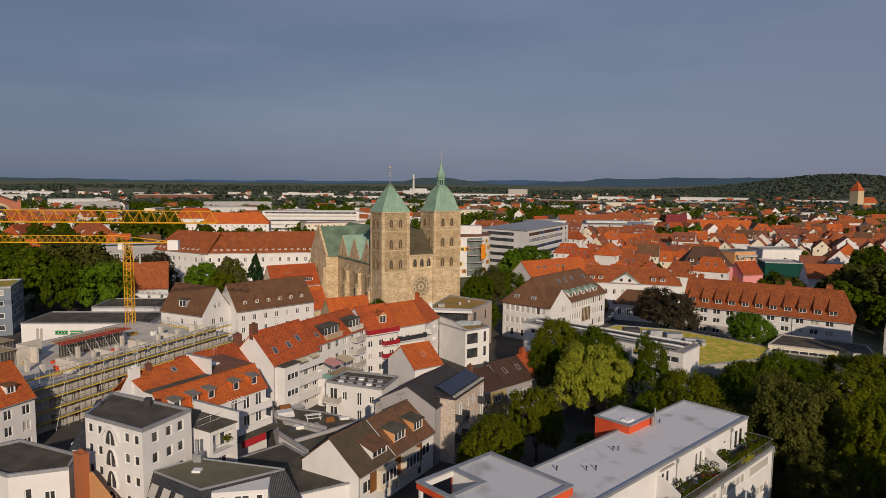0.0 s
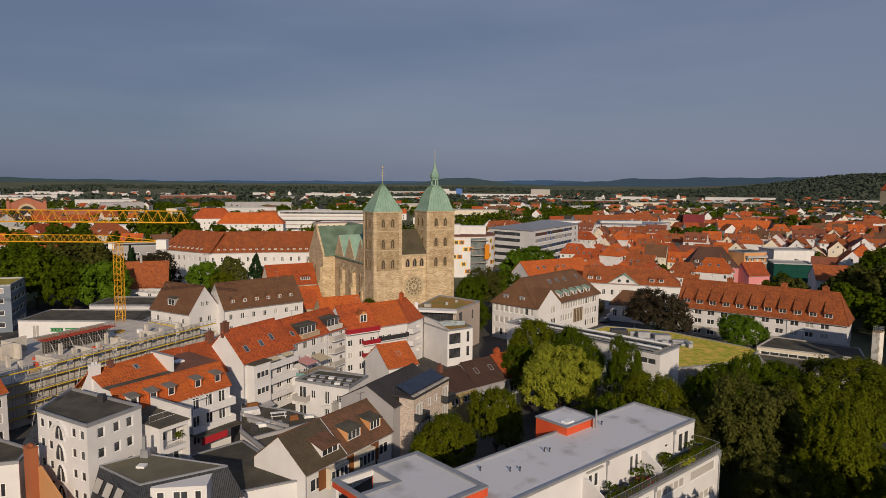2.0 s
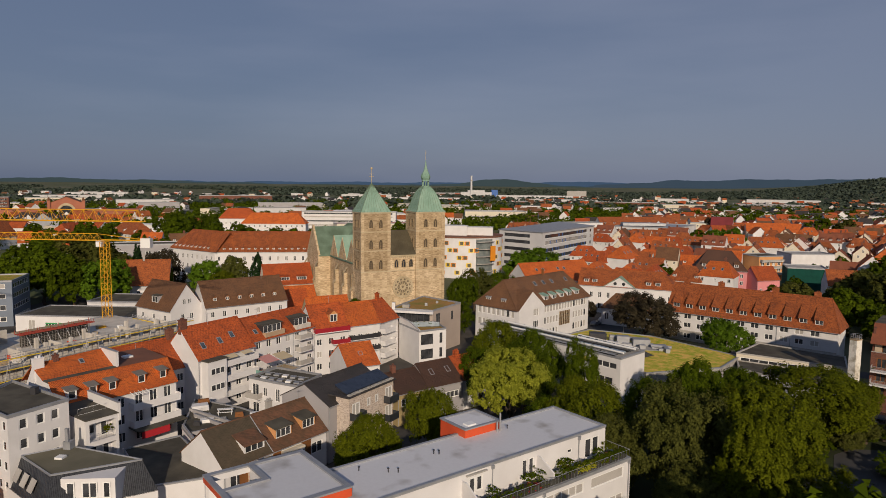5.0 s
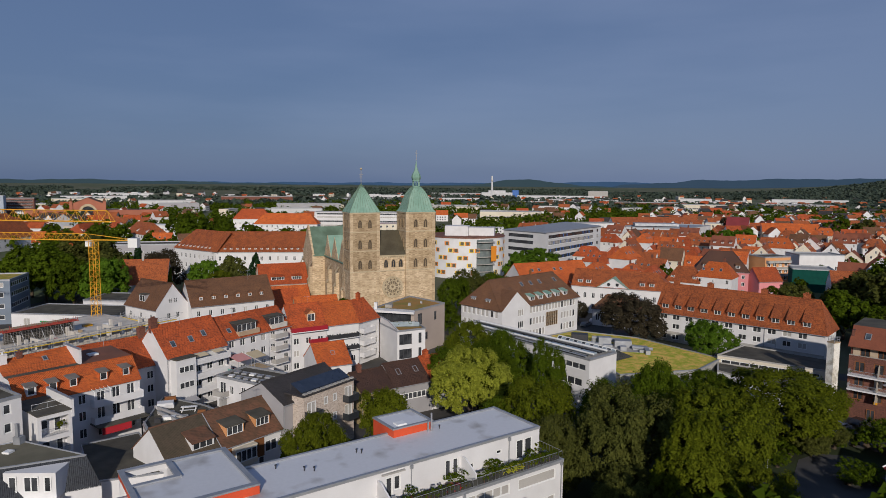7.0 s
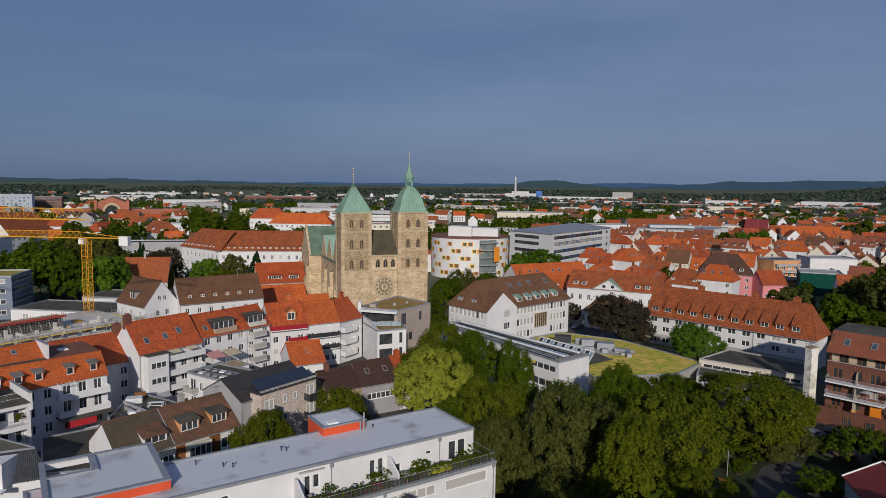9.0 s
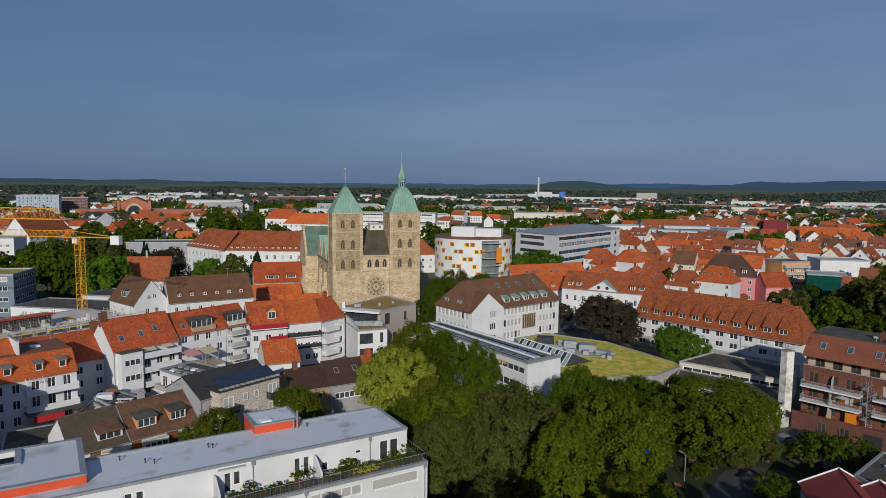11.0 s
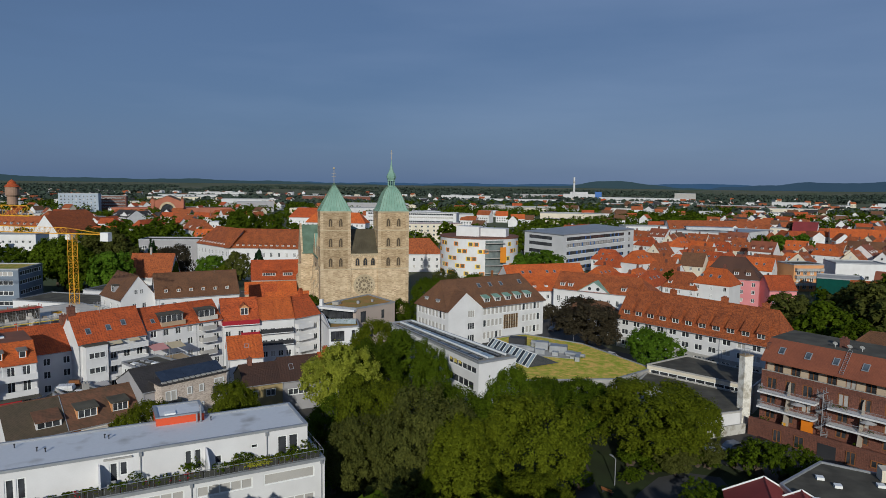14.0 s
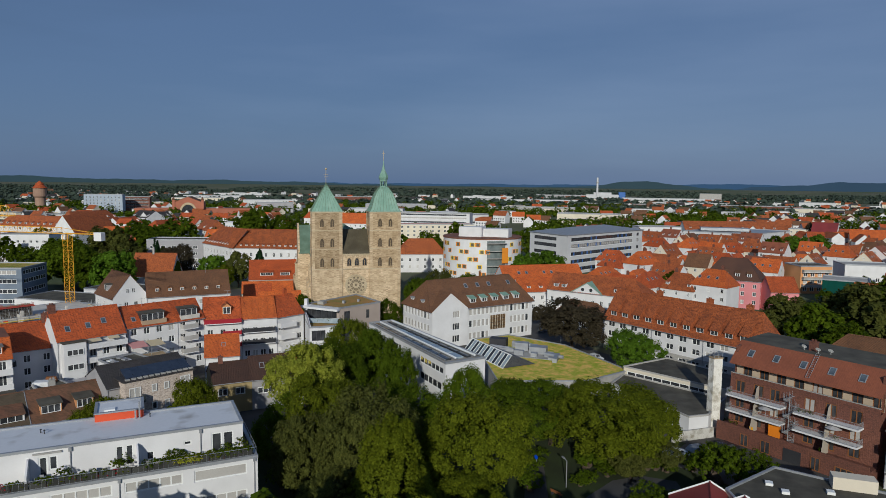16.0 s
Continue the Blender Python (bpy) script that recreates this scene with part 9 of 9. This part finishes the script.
for kind, x, y, h, w in (("copper", 61.0, 187.0, 14.0, 19.5), ("copper", 48.6, 214.0, 7.5, 7.0), ("lime", 77.8, 169.0, 11.6, 12.6), ("green", 9.0, 185.5, 11.4, 9.5), ("green", 8.5, 214.0, 15.0, 11.0), ("dull", 12.0, 224.0, 16.0, 13.0), ("green", 20.0, 232.0, 14.0, 13.0), ("bright", 26.0, 226.0, 11.0, 9.0),
                         ("green", -21.5, 192.0, 10.0, 6.5), ("mid_lime", 36.0, 292.0, 17.0, 22.0), ("mid_lime", 28.0, 288.0, 15.0, 14.0)):
    tree(kind, x, y, h, w)
for kind, x, y, h, w in (("mid_lime", -110.0, 207.0, 19.0, 17.0), ("mid", -121.0, 206.0, 20.0, 16.0), ("mid", -136.0, 212.0, 22.0, 20.0), ("mid_dull", -124.0, 226.0, 24.0, 20.0), ("mid", -150.0, 222.0, 21.0, 20.0), ("mid_dull", -140.0, 236.0, 24.0, 20.0),
                         ("copper", -108.0, 240.0, 19.0, 16.0), ("mid_lime", -90.0, 238.0, 15.0, 13.0), ("mid_dull", -82.0, 244.0, 15.0, 12.0), ("conifer", -73.0, 246.0, 17.5, 8.5), ("bright", -66.0, 240.0, 10.0, 7.0), ("bright", -82.0, 235.0, 11.0, 9.0), ("conifer", -116.0, 236.0, 20.0, 9.0)):
    tree(kind, x, y, h, w)
for kind, x, y, h, w in (("mid", 122.0, 203.0, 15.0, 16.0), ("mid_dull", 136.0, 200.0, 20.0, 20.0), ("mid", 148.0, 212.0, 21.0, 20.0), ("mid_dull", 132.0, 220.0, 18.0, 18.0), ("mid", 150.0, 236.0, 21.0, 20.0), ("mid_dull", 168.0, 226.0, 22.0, 22.0), ("mid", 124.0, 186.0, 13.0, 14.0), ("mid_dull", 140.0, 180.0, 17.0, 18.0),
                         ("mid", 160.0, 196.0, 20.0, 20.0), ("mid", 172.0, 250.0, 22.0, 20.0), ("mid_dull", 120.0, 232.0, 12.0, 13.0), ("mid", 178.0, 280.0, 20.0, 18.0), ("mid", 126.0, 168.0, 13.0, 14.0), ("mid_dull", 110.0, 120.0 + 90, 10.0, 10.0), ("bright", 118.0, 246.0, 9.0, 9.0)):
    tree(kind, x, y, h, w)

for kind, x, y, h, w in (("dull", 79.5, 113.0, 5.5, 6.5), ("dull", 84.0, 117.5, 5.0, 6.0)):
    tree(kind, x, y, h, w)

# unseen trees south of the park, added to shade its ground and lower crowns
for kind, x, y, h, w in (("small", 36.0, 52.0, 18.0, 13.0), ("small", 46.0, 54.0, 19.0, 13.0), ("small", 52.0, 57.0, 19.4, 13.0), ("small", 58.0, 55.0, 19.6, 14.0), ("small", 65.0, 58.0, 19.6, 14.0), ("small", 72.0, 57.0, 20.0, 14.0), ("small", 79.0, 60.0, 19.4, 14.0),
                         ("small", 86.0, 60.0, 19.6, 14.0), ("small", 93.0, 62.0, 18.5, 13.0), ("small", 72.0, 46.0, 22.0, 15.0), ("small", 60.0, 44.0, 22.0, 15.0)):
    tree(kind, x, y, h, w)
# ---- row with ochre front behind the small trees ----
ochre, L, s = house("ochre_house", "ochre house with dark mossy roof", (4.5, 114.5), (9.5, 119.5), 9.0, 6.0, 8.6, M_DKBROWN, M_OCHRE, (0, 0), [(0.8, 3.4, 1.8, 1.4, 2), (4.0, 3.4, 1.8, 1.4, 2)], group="")
chimney(ochre, 2.0, 4.5, 8.2, 9.8, 0.8, 0.8)
row2, L, s = house("brown_row_house", "low house with brown tiles and skylights", (9.5, 119.5), (15.4, 125.0), 9.0, 6.0, 9.2, M_DKBROWN, M_GREYW, (0, 0), [(1.0, 3.0, 6.0, 1.3, 6)], group="")
skylight(row2, 1.8, 7.4, 0.9, 1.4, 6.0, s), skylight(row2, 5.6, 7.4, 0.9, 1.4, 6.0, s)
row3, L, s = house("red_row_house", "low house with bright red tiled roof", (15.4, 125.0), (24.0, 133.0), 9.0, 6.0, 9.4, M_RED, M_WHITE, (0, 0), [(1.0, 3.0, 5.0, 1.3, 5)], group="")
skylight(row3, 3.0, 7.4, 0.9, 1.4, 6.0, s)
chimney(row3, 1.6, 4.5, 9.0, 10.4, 1.0, 0.8, M_RED)


# ---- roof terrace: pots, plants, furniture ----
AX, AY = Vector((A_U.x, A_U.y)), Vector((-A_N.x, -A_N.y))
A_RZ = math.atan2(A_U.y, A_U.x)


def on_terrace(u, v):
    """Place on the terrace: u metres from its right end, v metres in from the edge."""
    q = a1 - AX * u + AY * v
    return q.x, q.y


M_TERRA = mat("terracotta_pot", (0.42, 0.13, 0.06), (0.34, 0.10, 0.05), rough=0.8)
M_FLRED = leafy("red_flowers", (0.35, 0.02, 0.03), (0.55, 0.05, 0.06))
M_FLYEL = leafy("yellow_leaves", (0.30, 0.30, 0.02), (0.50, 0.48, 0.06))
POTS = {}


def pot_plant(u, v, h, w, leaf, label, pot_mat=None):
    x, y = on_terrace(u, v)
    e = thing("pot_plant", x, y, rnd.uniform(0, 6), label, "plant", "terrace plants", 11.42)
    k = (leaf.name, round(w, 1))
    if k not in POTS:
        POTS[k] = leaf_mesh("foliage", len(POTS) + 90, w * 0.75, h * 0.55, 1500, 0.055, leaf, 8)
    turned("pot", [(0.16, 0), (0.24, 0.38), (0.22, 0.40)], pot_mat or M_TERRA, e, 10)
    shared("foliage", POTS[k], e, Matrix.Translation((0, 0, 0.4 + h * 0.4)))


g2 = random.Random(17)
for i in range(26):
    pot_plant(1.0 + i * 0.44, 0.5 + 0.25 * (i % 2), g2.uniform(0.8, 1.4), g2.uniform(0.6, 1.0), g2.choice((M_LEAF, M_LEAF, M_LEAFY)), "leafy green plant in a terracotta pot")
for i in range(5):
    pot_plant(6.6 + i * 0.5, 0.45, 0.9, 1.0, M_FLYEL, "yellow-green trailing plant in a pot on the terrace")
for i in range(9):
    pot_plant(13.6 + i * 1.05, 0.5, g2.uniform(0.4, 0.7), 0.6, g2.choice((M_FLRED, M_LEAF, M_LEAFY)), "small flowering plant in a pot by the railing")
for u, v, h in ((1.6, 2.2, 1.6), (3.2, 2.2, 1.3), (9.0, 2.3, 1.5), (9.6, 2.0, 1.2), (8.2, 2.3, 1.1), (14.2, 1.6, 1.9), (14.8, 1.9, 1.5), (20.0, 1.8, 1.5), (24.6, 0.6, 1.0), (25.8, 0.6, 0.9), (29.0, 0.7, 1.0), (30.5, 0.6, 0.9), (32.0, 0.6, 0.8)):
    pot_plant(u, v, h, h * 0.8, g2.choice((M_LEAF, M_LEAFY)), "tall bushy green plant in a terrace pot")


for i in range(20):
    pot_plant(13.8 + i * 1.05 + g2.uniform(-0.2, 0.2), 0.55, g2.uniform(0.5, 1.0), g2.uniform(0.6, 0.9), g2.choice((M_FLRED, M_LEAF, M_LEAFY, M_LEAF)), "small leafy plant in a pot by the railing")


def terrace_table(u, v):
    x, y = on_terrace(u, v)
    e = thing("garden_table", x, y, A_RZ, "white garden table on the roof terrace", "table", "", 11.42)
    solid("tabletop", e, M_FRAME, [(-0.7, -0.4, 0.7, 0.7, 0.4, 0.75)])
    for a in (-0.62, 0.62):
        for b in (-0.32, 0.32):
            solid("leg", e, M_FRAME, [(a - 0.03, b - 0.03, 0, a + 0.03, b + 0.03, 0.7)])


def terrace_chair(u, v, rz):
    x, y = on_terrace(u, v)
    e = thing("garden_chair", x, y, rz, "grey folding garden chair on the roof terrace", "chair", "terrace chairs", 11.42)
    solid("seat", e, M_METAL, [(-0.24, -0.24, 0.42, 0.24, 0.24, 0.46)])
    solid("backrest", e, M_METAL, [(-0.24, 0.22, 0.46, 0.24, 0.26, 0.95)])
    for a in (-0.21, 0.21):
        for b in (-0.21, 0.21):
            solid("leg", e, M_METAL, [(a - 0.02, b - 0.02, 0, a + 0.02, b + 0.02, 0.42)])


terrace_table(21.4, 1.0)
terrace_table(30.6, 1.3)
for u, v, rz in ((22.6, 1.0, 0.2), (20.4, 1.2, 2.0), (22.0, 1.7, 0.7), (3.9, 1.6, 1.2), (17.4, 1.4, 0.4)):
    terrace_chair(u, v, rz)
cov = thing("covered_grill", *on_terrace(11.2, 0.8), A_RZ, "grey covered barbecue on the roof terrace", "grill", "", 11.42)
solid("cover", cov, M_CONC, [(-0.7, -0.35, 0, 0.7, 0.35, 1.15)])


# ---- courtyard roof terraces: tables, mats, walls, parasols ----
def bench_table(x, y, z, rz):
    e = thing("beer_table", x, y, rz, "white garden table with two benches on a roof terrace", "table", "courtyard tables", z)
    solid("tabletop", e, M_FRAME, [(-1.3, -0.4, 0.72, 1.3, 0.4, 0.78)])
    for q in (-0.85, 0.85):
        b = solid("bench", e, M_FRAME, [(-1.3, q - 0.14, 0.42, 1.3, q + 0.14, 0.47)])
        for x0 in (-1.1, 1.02):
            solid("bench_leg", b, M_FRAME, [(x0, q - 0.1, 0, x0 + 0.08, q + 0.1, 0.42)])
    for x0 in (-1.1, 1.02):
        solid("leg", e, M_FRAME, [(x0, -0.3, 0, x0 + 0.08, 0.3, 0.72)])


bench_table(-23.6, 105.9, 4.2, 0.35)
TERR = 4.22
for x, y, w, d, h, m, rz, nm, lab in ((-26.8, 104.2, 2.6, 1.6, 0.15, M_BLIND, 0.5, "ground_mat", "pale mat spread on the roof terrace"), (-24.8, 101.6, 2.2, 1.2, 0.5, M_FRAME, 0.4, "sun_lounger", "white sun lounger on the roof terrace"),
                                      (-23.0, 102.6, 2.0, 0.9, 0.4, M_BLIND, 0.4, "sun_lounger", "white sun lounger on the roof terrace"), (-28.6, 107.0, 2.8, 1.9, 0.9, M_MEMBRANE, 0.5, "cold_frame", "grey covered cold frame on the terrace"),
                                      (-25.6, 99.8, 1.1, 0.8, 0.7, M_DARKMET, 0.2, "grill", "black garden grill on the terrace"), (-20.6, 104.6, 1.4, 0.5, 0.8, M_WOOD, 0.4, "planter_box", "brown wooden planter box"),
                                      (-18.5, 106.0, 1.6, 1.0, 0.35, M_FRAME, 0.4, "rooflight", "pale rooflight dome on felt roof"), (-29.2, 109.6, 2.0, 0.7, 1.0, M_WOOD, 0.5, "planter_box", "brown wooden planter box")):
    e = thing(nm, x, y, rz, lab, nm.split("_")[-1], "", TERR)
    bm = bmesh.new()
    box(bm, -w / 2, -d / 2, 0, w / 2, d / 2, h * 0.55)
    box(bm, -w / 2 + 0.08, -d / 2 + 0.08, h * 0.55, w / 2 - 0.08, d / 2 - 0.08, h)
    part("body", bm, m, e)
for (xa, ya), (xb, yb) in (((-27.4, 98.6), (-21.6, 91.8)), ((-24.4, 95.6), (-15.0, 104.6)), ((-30.0, 106.0), (-20.5, 101.0)), ((-21.0, 99.5), (-28.0, 103.6))):
    e = thing("parapet_wall", xa, ya, math.atan2(yb - ya, xb - xa), "low white parapet wall on the courtyard roofs", "wall", "courtyard walls", 4.0)
    solid("wall", e, M_GREYW, [(0, -0.1, 0, math.hypot(xb - xa, yb - ya), 0.1, 0.75)])
    solid("coping", e, M_METAL, [(-0.03, -0.14, 0.75, math.hypot(xb - xa, yb - ya) + 0.03, 0.14, 0.81)])
beer = flat_poly("terrace_annex", "low annex with a decked roof terrace under pink parasols", [(-26.4, 124.6), (-21.6, 122.8), (-18.2, 130.0), (-22.6, 132.6)], 5.6, M_PALLET, M_WHITE, parapet=0.1)
M_PINKF = mat("faded_pink_fabric", (0.55, 0.27, 0.25), (0.46, 0.22, 0.21), rough=0.9)
for x, y, w, d, m_, lab in ((-23.9, 126.6, 3.4, 3.0, M_PINKF, "faded pink awning on posts over the terrace"), (-21.9, 129.6, 3.2, 2.8, M_AWN, "beige fabric awning on posts over the terrace")):
    e = thing("terrace_awning", x, y, math.radians(64), lab, "awning", "terrace awnings", 5.5)
    part("fabric", slab([[(-w / 2, -d / 2, 2.3), (w / 2, -d / 2, 2.3), (w / 2, d / 2, 3.0), (-w / 2, d / 2, 3.0)]], 0.05), m_, e)
    for sx in (-w / 2 + 0.08, w / 2 - 0.08):
        bm = bmesh.new()
        beam(bm, (sx, -d / 2 + 0.05, 0), (sx, -d / 2 + 0.05, 2.3), 0.04, 6)
        part("post", bm, M_METAL, e)
part("balustrade", slab([[(-0.2, 0.1, 5.5), (4.6, -1.7, 5.5), (4.6, -1.7, 6.4), (-0.2, 0.1, 6.4)]], 0.05, Vector((0.35, 0.94, 0))), mat("green_glass_panel", (0.16, 0.30, 0.27), (0.12, 0.24, 0.22), rough=0.2, spec=0.6), beer, "green glass balustrade")
for i in range(7):
    e = thing("planter", -25.9 + i * 1.1, 124.6 - 0.25 * i + 0.3, -0.35, "planter box with red and green flowers on the terrace edge", "planter", "terrace planters", 5.5)
    solid("box", e, M_WOOD, [(-0.5, -0.18, 0, 0.5, 0.18, 0.35)])
    f = part("foliage", bmesh.new(), M_LEAF, e)
    f.data = leaf_mesh("foliage", 300 + i, 0.55, 0.35, 360, 0.09, (M_LEAF, M_FLRED)[i % 3 == 1], 6)
    f.matrix_local = Matrix.Translation((0, 0, 0.55))


# ---- aerials on near roofs ----
def aerial(x, y, z, h, rz):
    e = thing("roof_aerial", x, y, rz, "thin grey television aerial on a roof", "aerial", "roof aerials", z)
    bm = bmesh.new()
    beam(bm, (0, 0, -0.4), (0, 0, h), 0.03, 5)
    part("mast", bm, M_METAL, e)
    bm = bmesh.new()
    beam(bm, (-0.7, 0, h - 0.2), (0.7, 0, h - 0.2), 0.02, 4)
    for i in range(6):
        beam(bm, (-0.6 + i * 0.24, -0.3, h - 0.2), (-0.6 + i * 0.24, 0.3, h - 0.2), 0.012, 3)
    part("antenna", bm, M_METAL, e)


for x, y, z, h, rz in ((-33.6, 121.0, 16.2, 2.0, 0.4), (-28.6, 133.0, 15.2, 1.8, 1.0), (-18.0, 149.8, 15.2, 1.8, 0.2), (-12.6, 92.0, 9.7, 1.6, 0.7), (-8.5, 98.5, 9.7, 1.6, 0.5), (-44.0, 175.0, 17.0, 2.2, 0.3), (-40.6, 108.0, 13.7, 1.8, 0.8)):
    aerial(x, y, z, h, rz)


# ---- cars, lamps, signs ----
def car(x, y, rz, paint, label):
    """A parked car: shaped body, glass house, four wheels."""
    e = thing("car", x, y, rz, label, "car", "parked cars")
    side = [(-2.1, 0.35), (2.1, 0.35), (2.12, 0.75), (1.1, 0.95), (0.55, 1.42), (-1.2, 1.45), (-1.95, 0.98), (-2.12, 0.8)]

    def prism(pts, w, inset=0.0):
        bm = bmesh.new()
        a = [bm.verts.new((px, -w, pz)) for px, pz in pts]
        b = [bm.verts.new((px, w, pz)) for px, pz in pts]
        bm.faces.new(a), bm.faces.new(b[::-1])
        n = len(pts)
        for i in range(n):
            bm.faces.new((a[i], b[i], b[(i + 1) % n], a[(i + 1) % n]))
        return bm
    part("body", prism(side, 0.86), paint, e)
    part("windows", prism([(0.98, 0.98), (0.5, 1.36), (-1.15, 1.39), (-1.75, 1.0)], 0.87), M_GLASS, e)
    part("windscreen", slab([[(1.08, -0.7, 0.985), (1.08, 0.7, 0.985), (0.57, 0.62, 1.43), (0.57, -0.62, 1.43)]], 0.01, Vector((-0.6, 0, -0.6))), M_GLASS, e)
    for wx in (-1.3, 1.3):
        for wy in (-0.8, 0.8):
            bm = bmesh.new()
            bmesh.ops.create_cone(bm, cap_ends=True, segments=16, radius1=0.33, radius2=0.33, depth=0.22, matrix=Matrix.Translation((wx, wy, 0.33)) @ Matrix.Rotation(math.pi / 2, 4, "X"))
            part("wheel", bm, M_DARKMET, e)


M_CARW = mat("white_car_paint", (0.72, 0.73, 0.74), (0.68, 0.69, 0.70), rough=0.25, spec=0.5)
M_CARG = mat("grey_car_paint", (0.20, 0.21, 0.22), (0.18, 0.19, 0.20), rough=0.25, spec=0.5)
M_CARB = mat("black_car_paint", (0.02, 0.02, 0.022), (0.018, 0.018, 0.02), rough=0.2, spec=0.5)
car(67.8, 180.6, -0.55, M_CARW, "white hatchback parked beside the street")
car(86.0, 124.0, 0.7, M_CARW, "white van-like car parked under the trees")
car(89.6, 126.6, 0.7, M_CARG, "grey car parked before the brick flats")
car(94.0, 129.6, 0.7, M_CARB, "black car parked before the brick flats")
car(50.5, 208.0, 1.0, M_CARG, "grey car on the street by the office house")
car(53.5, 214.0, 1.1, M_CARW, "white car on the street by the office house")
car(-118.0, 160.0, 0.4, M_CARB, "black car parked beside the low nursery")


def street_lamp(x, y, h, rz=0.0):
    e = thing("street_lamp", x, y, rz, "slim grey street lamp with a short arm", "lamp", "street lamps")
    bm = bmesh.new()
    beam(bm, (0, 0, 0), (0, 0, h), 0.07, 8)
    part("post", bm, M_METAL, e)
    bm = bmesh.new()
    beam(bm, (0, 0, h), (0.9, 0, h + 0.15), 0.045, 6)
    box(bm, 0.7, -0.12, h + 0.08, 1.4, 0.12, h + 0.2)
    part("lamp_head", bm, M_METAL, e)


street_lamp(70.8, 106.8, 4.0, 2.2), street_lamp(-113.0, 160.0, 8.0, 2.6), street_lamp(57.0, 196.0, 7.0, 0.4), street_lamp(92.0, 168.0, 7.0, 3.6)
sign = thing("road_sign", 65.7, 110.8, -0.6, "blue round footpath sign on a grey post", "sign")
bm = bmesh.new()
beam(bm, (0, 0, 0), (0, 0, 2.6), 0.04, 6)
part("post", bm, M_METAL, sign)
bm = bmesh.new()
bmesh.ops.create_cone(bm, cap_ends=True, segments=20, radius1=0.36, radius2=0.36, depth=0.04, matrix=Matrix.Translation((0, -0.06, 2.3)) @ Matrix.Rotation(math.pi / 2, 4, "X"))
part("plate", bm, mat("blue_sign", (0.01, 0.06, 0.5), (0.01, 0.05, 0.45), rough=0.4), sign)
bench = thing("park_bench", 69.9, 103.8, 2.6, "brown wooden slatted bench beside the path", "bench")
for i in range(3):
    solid("slat", bench, M_WOOD, [(-0.9, -0.2 + i * 0.15, 0.45, 0.9, -0.08 + i * 0.15, 0.49)])
for i in range(2):
    solid("back_slat", bench, M_WOOD, [(-0.9, 0.26, 0.6 + i * 0.18, 0.9, 0.30, 0.72 + i * 0.18)])
for x in (-0.7, 0.7):
    solid("leg", bench, M_DARKMET, [(x - 0.04, -0.2, 0, x + 0.04, 0.3, 0.45)])
for i in range(34):
    x, y = 71.5 + 13.5 * g2.random(), 111.0 + 8.0 * g2.random()
    if y > 112.5 + 0.35 * (x - 71.5):
        tree("shrub", x, y, g2.uniform(2.4, 4.2), g2.uniform(3.5, 5.0))
for x, y, h, w in ((82.8, 104.7, 3.6, 6.5), (84.6, 103.4, 3.0, 5.5), (81.0, 103.2, 2.6, 4.8), (91.5, 115.9, 7.0, 7.5), (94.6, 114.6, 7.2, 8.0), (97.5, 113.4, 6.2, 7.0), (88.5, 119.0, 3.4, 5.0), (90.2, 118.2, 4.2, 5.5), (66.0, 104.0, 3.0, 4.5), (64.6, 108.0, 3.4, 5.0), (65.4, 112.0, 3.6, 5.0), (72.6, 108.0, 1.8, 3.4), (73.6, 109.6, 2.0, 3.6), (76.0, 112.6, 2.4, 4.0)):
    tree("shrub", x, y, h, w)
for x, y in ((12, 84), (16, 88), (9, 82), (20, 92), (24, 98), (28, 102), (22, 104), (33, 92), (60, 140), (64, 138), (56, 137), (70, 140)):
    tree("shrub", x, y, g2.uniform(2.5, 4.5), g2.uniform(4.0, 6.0))
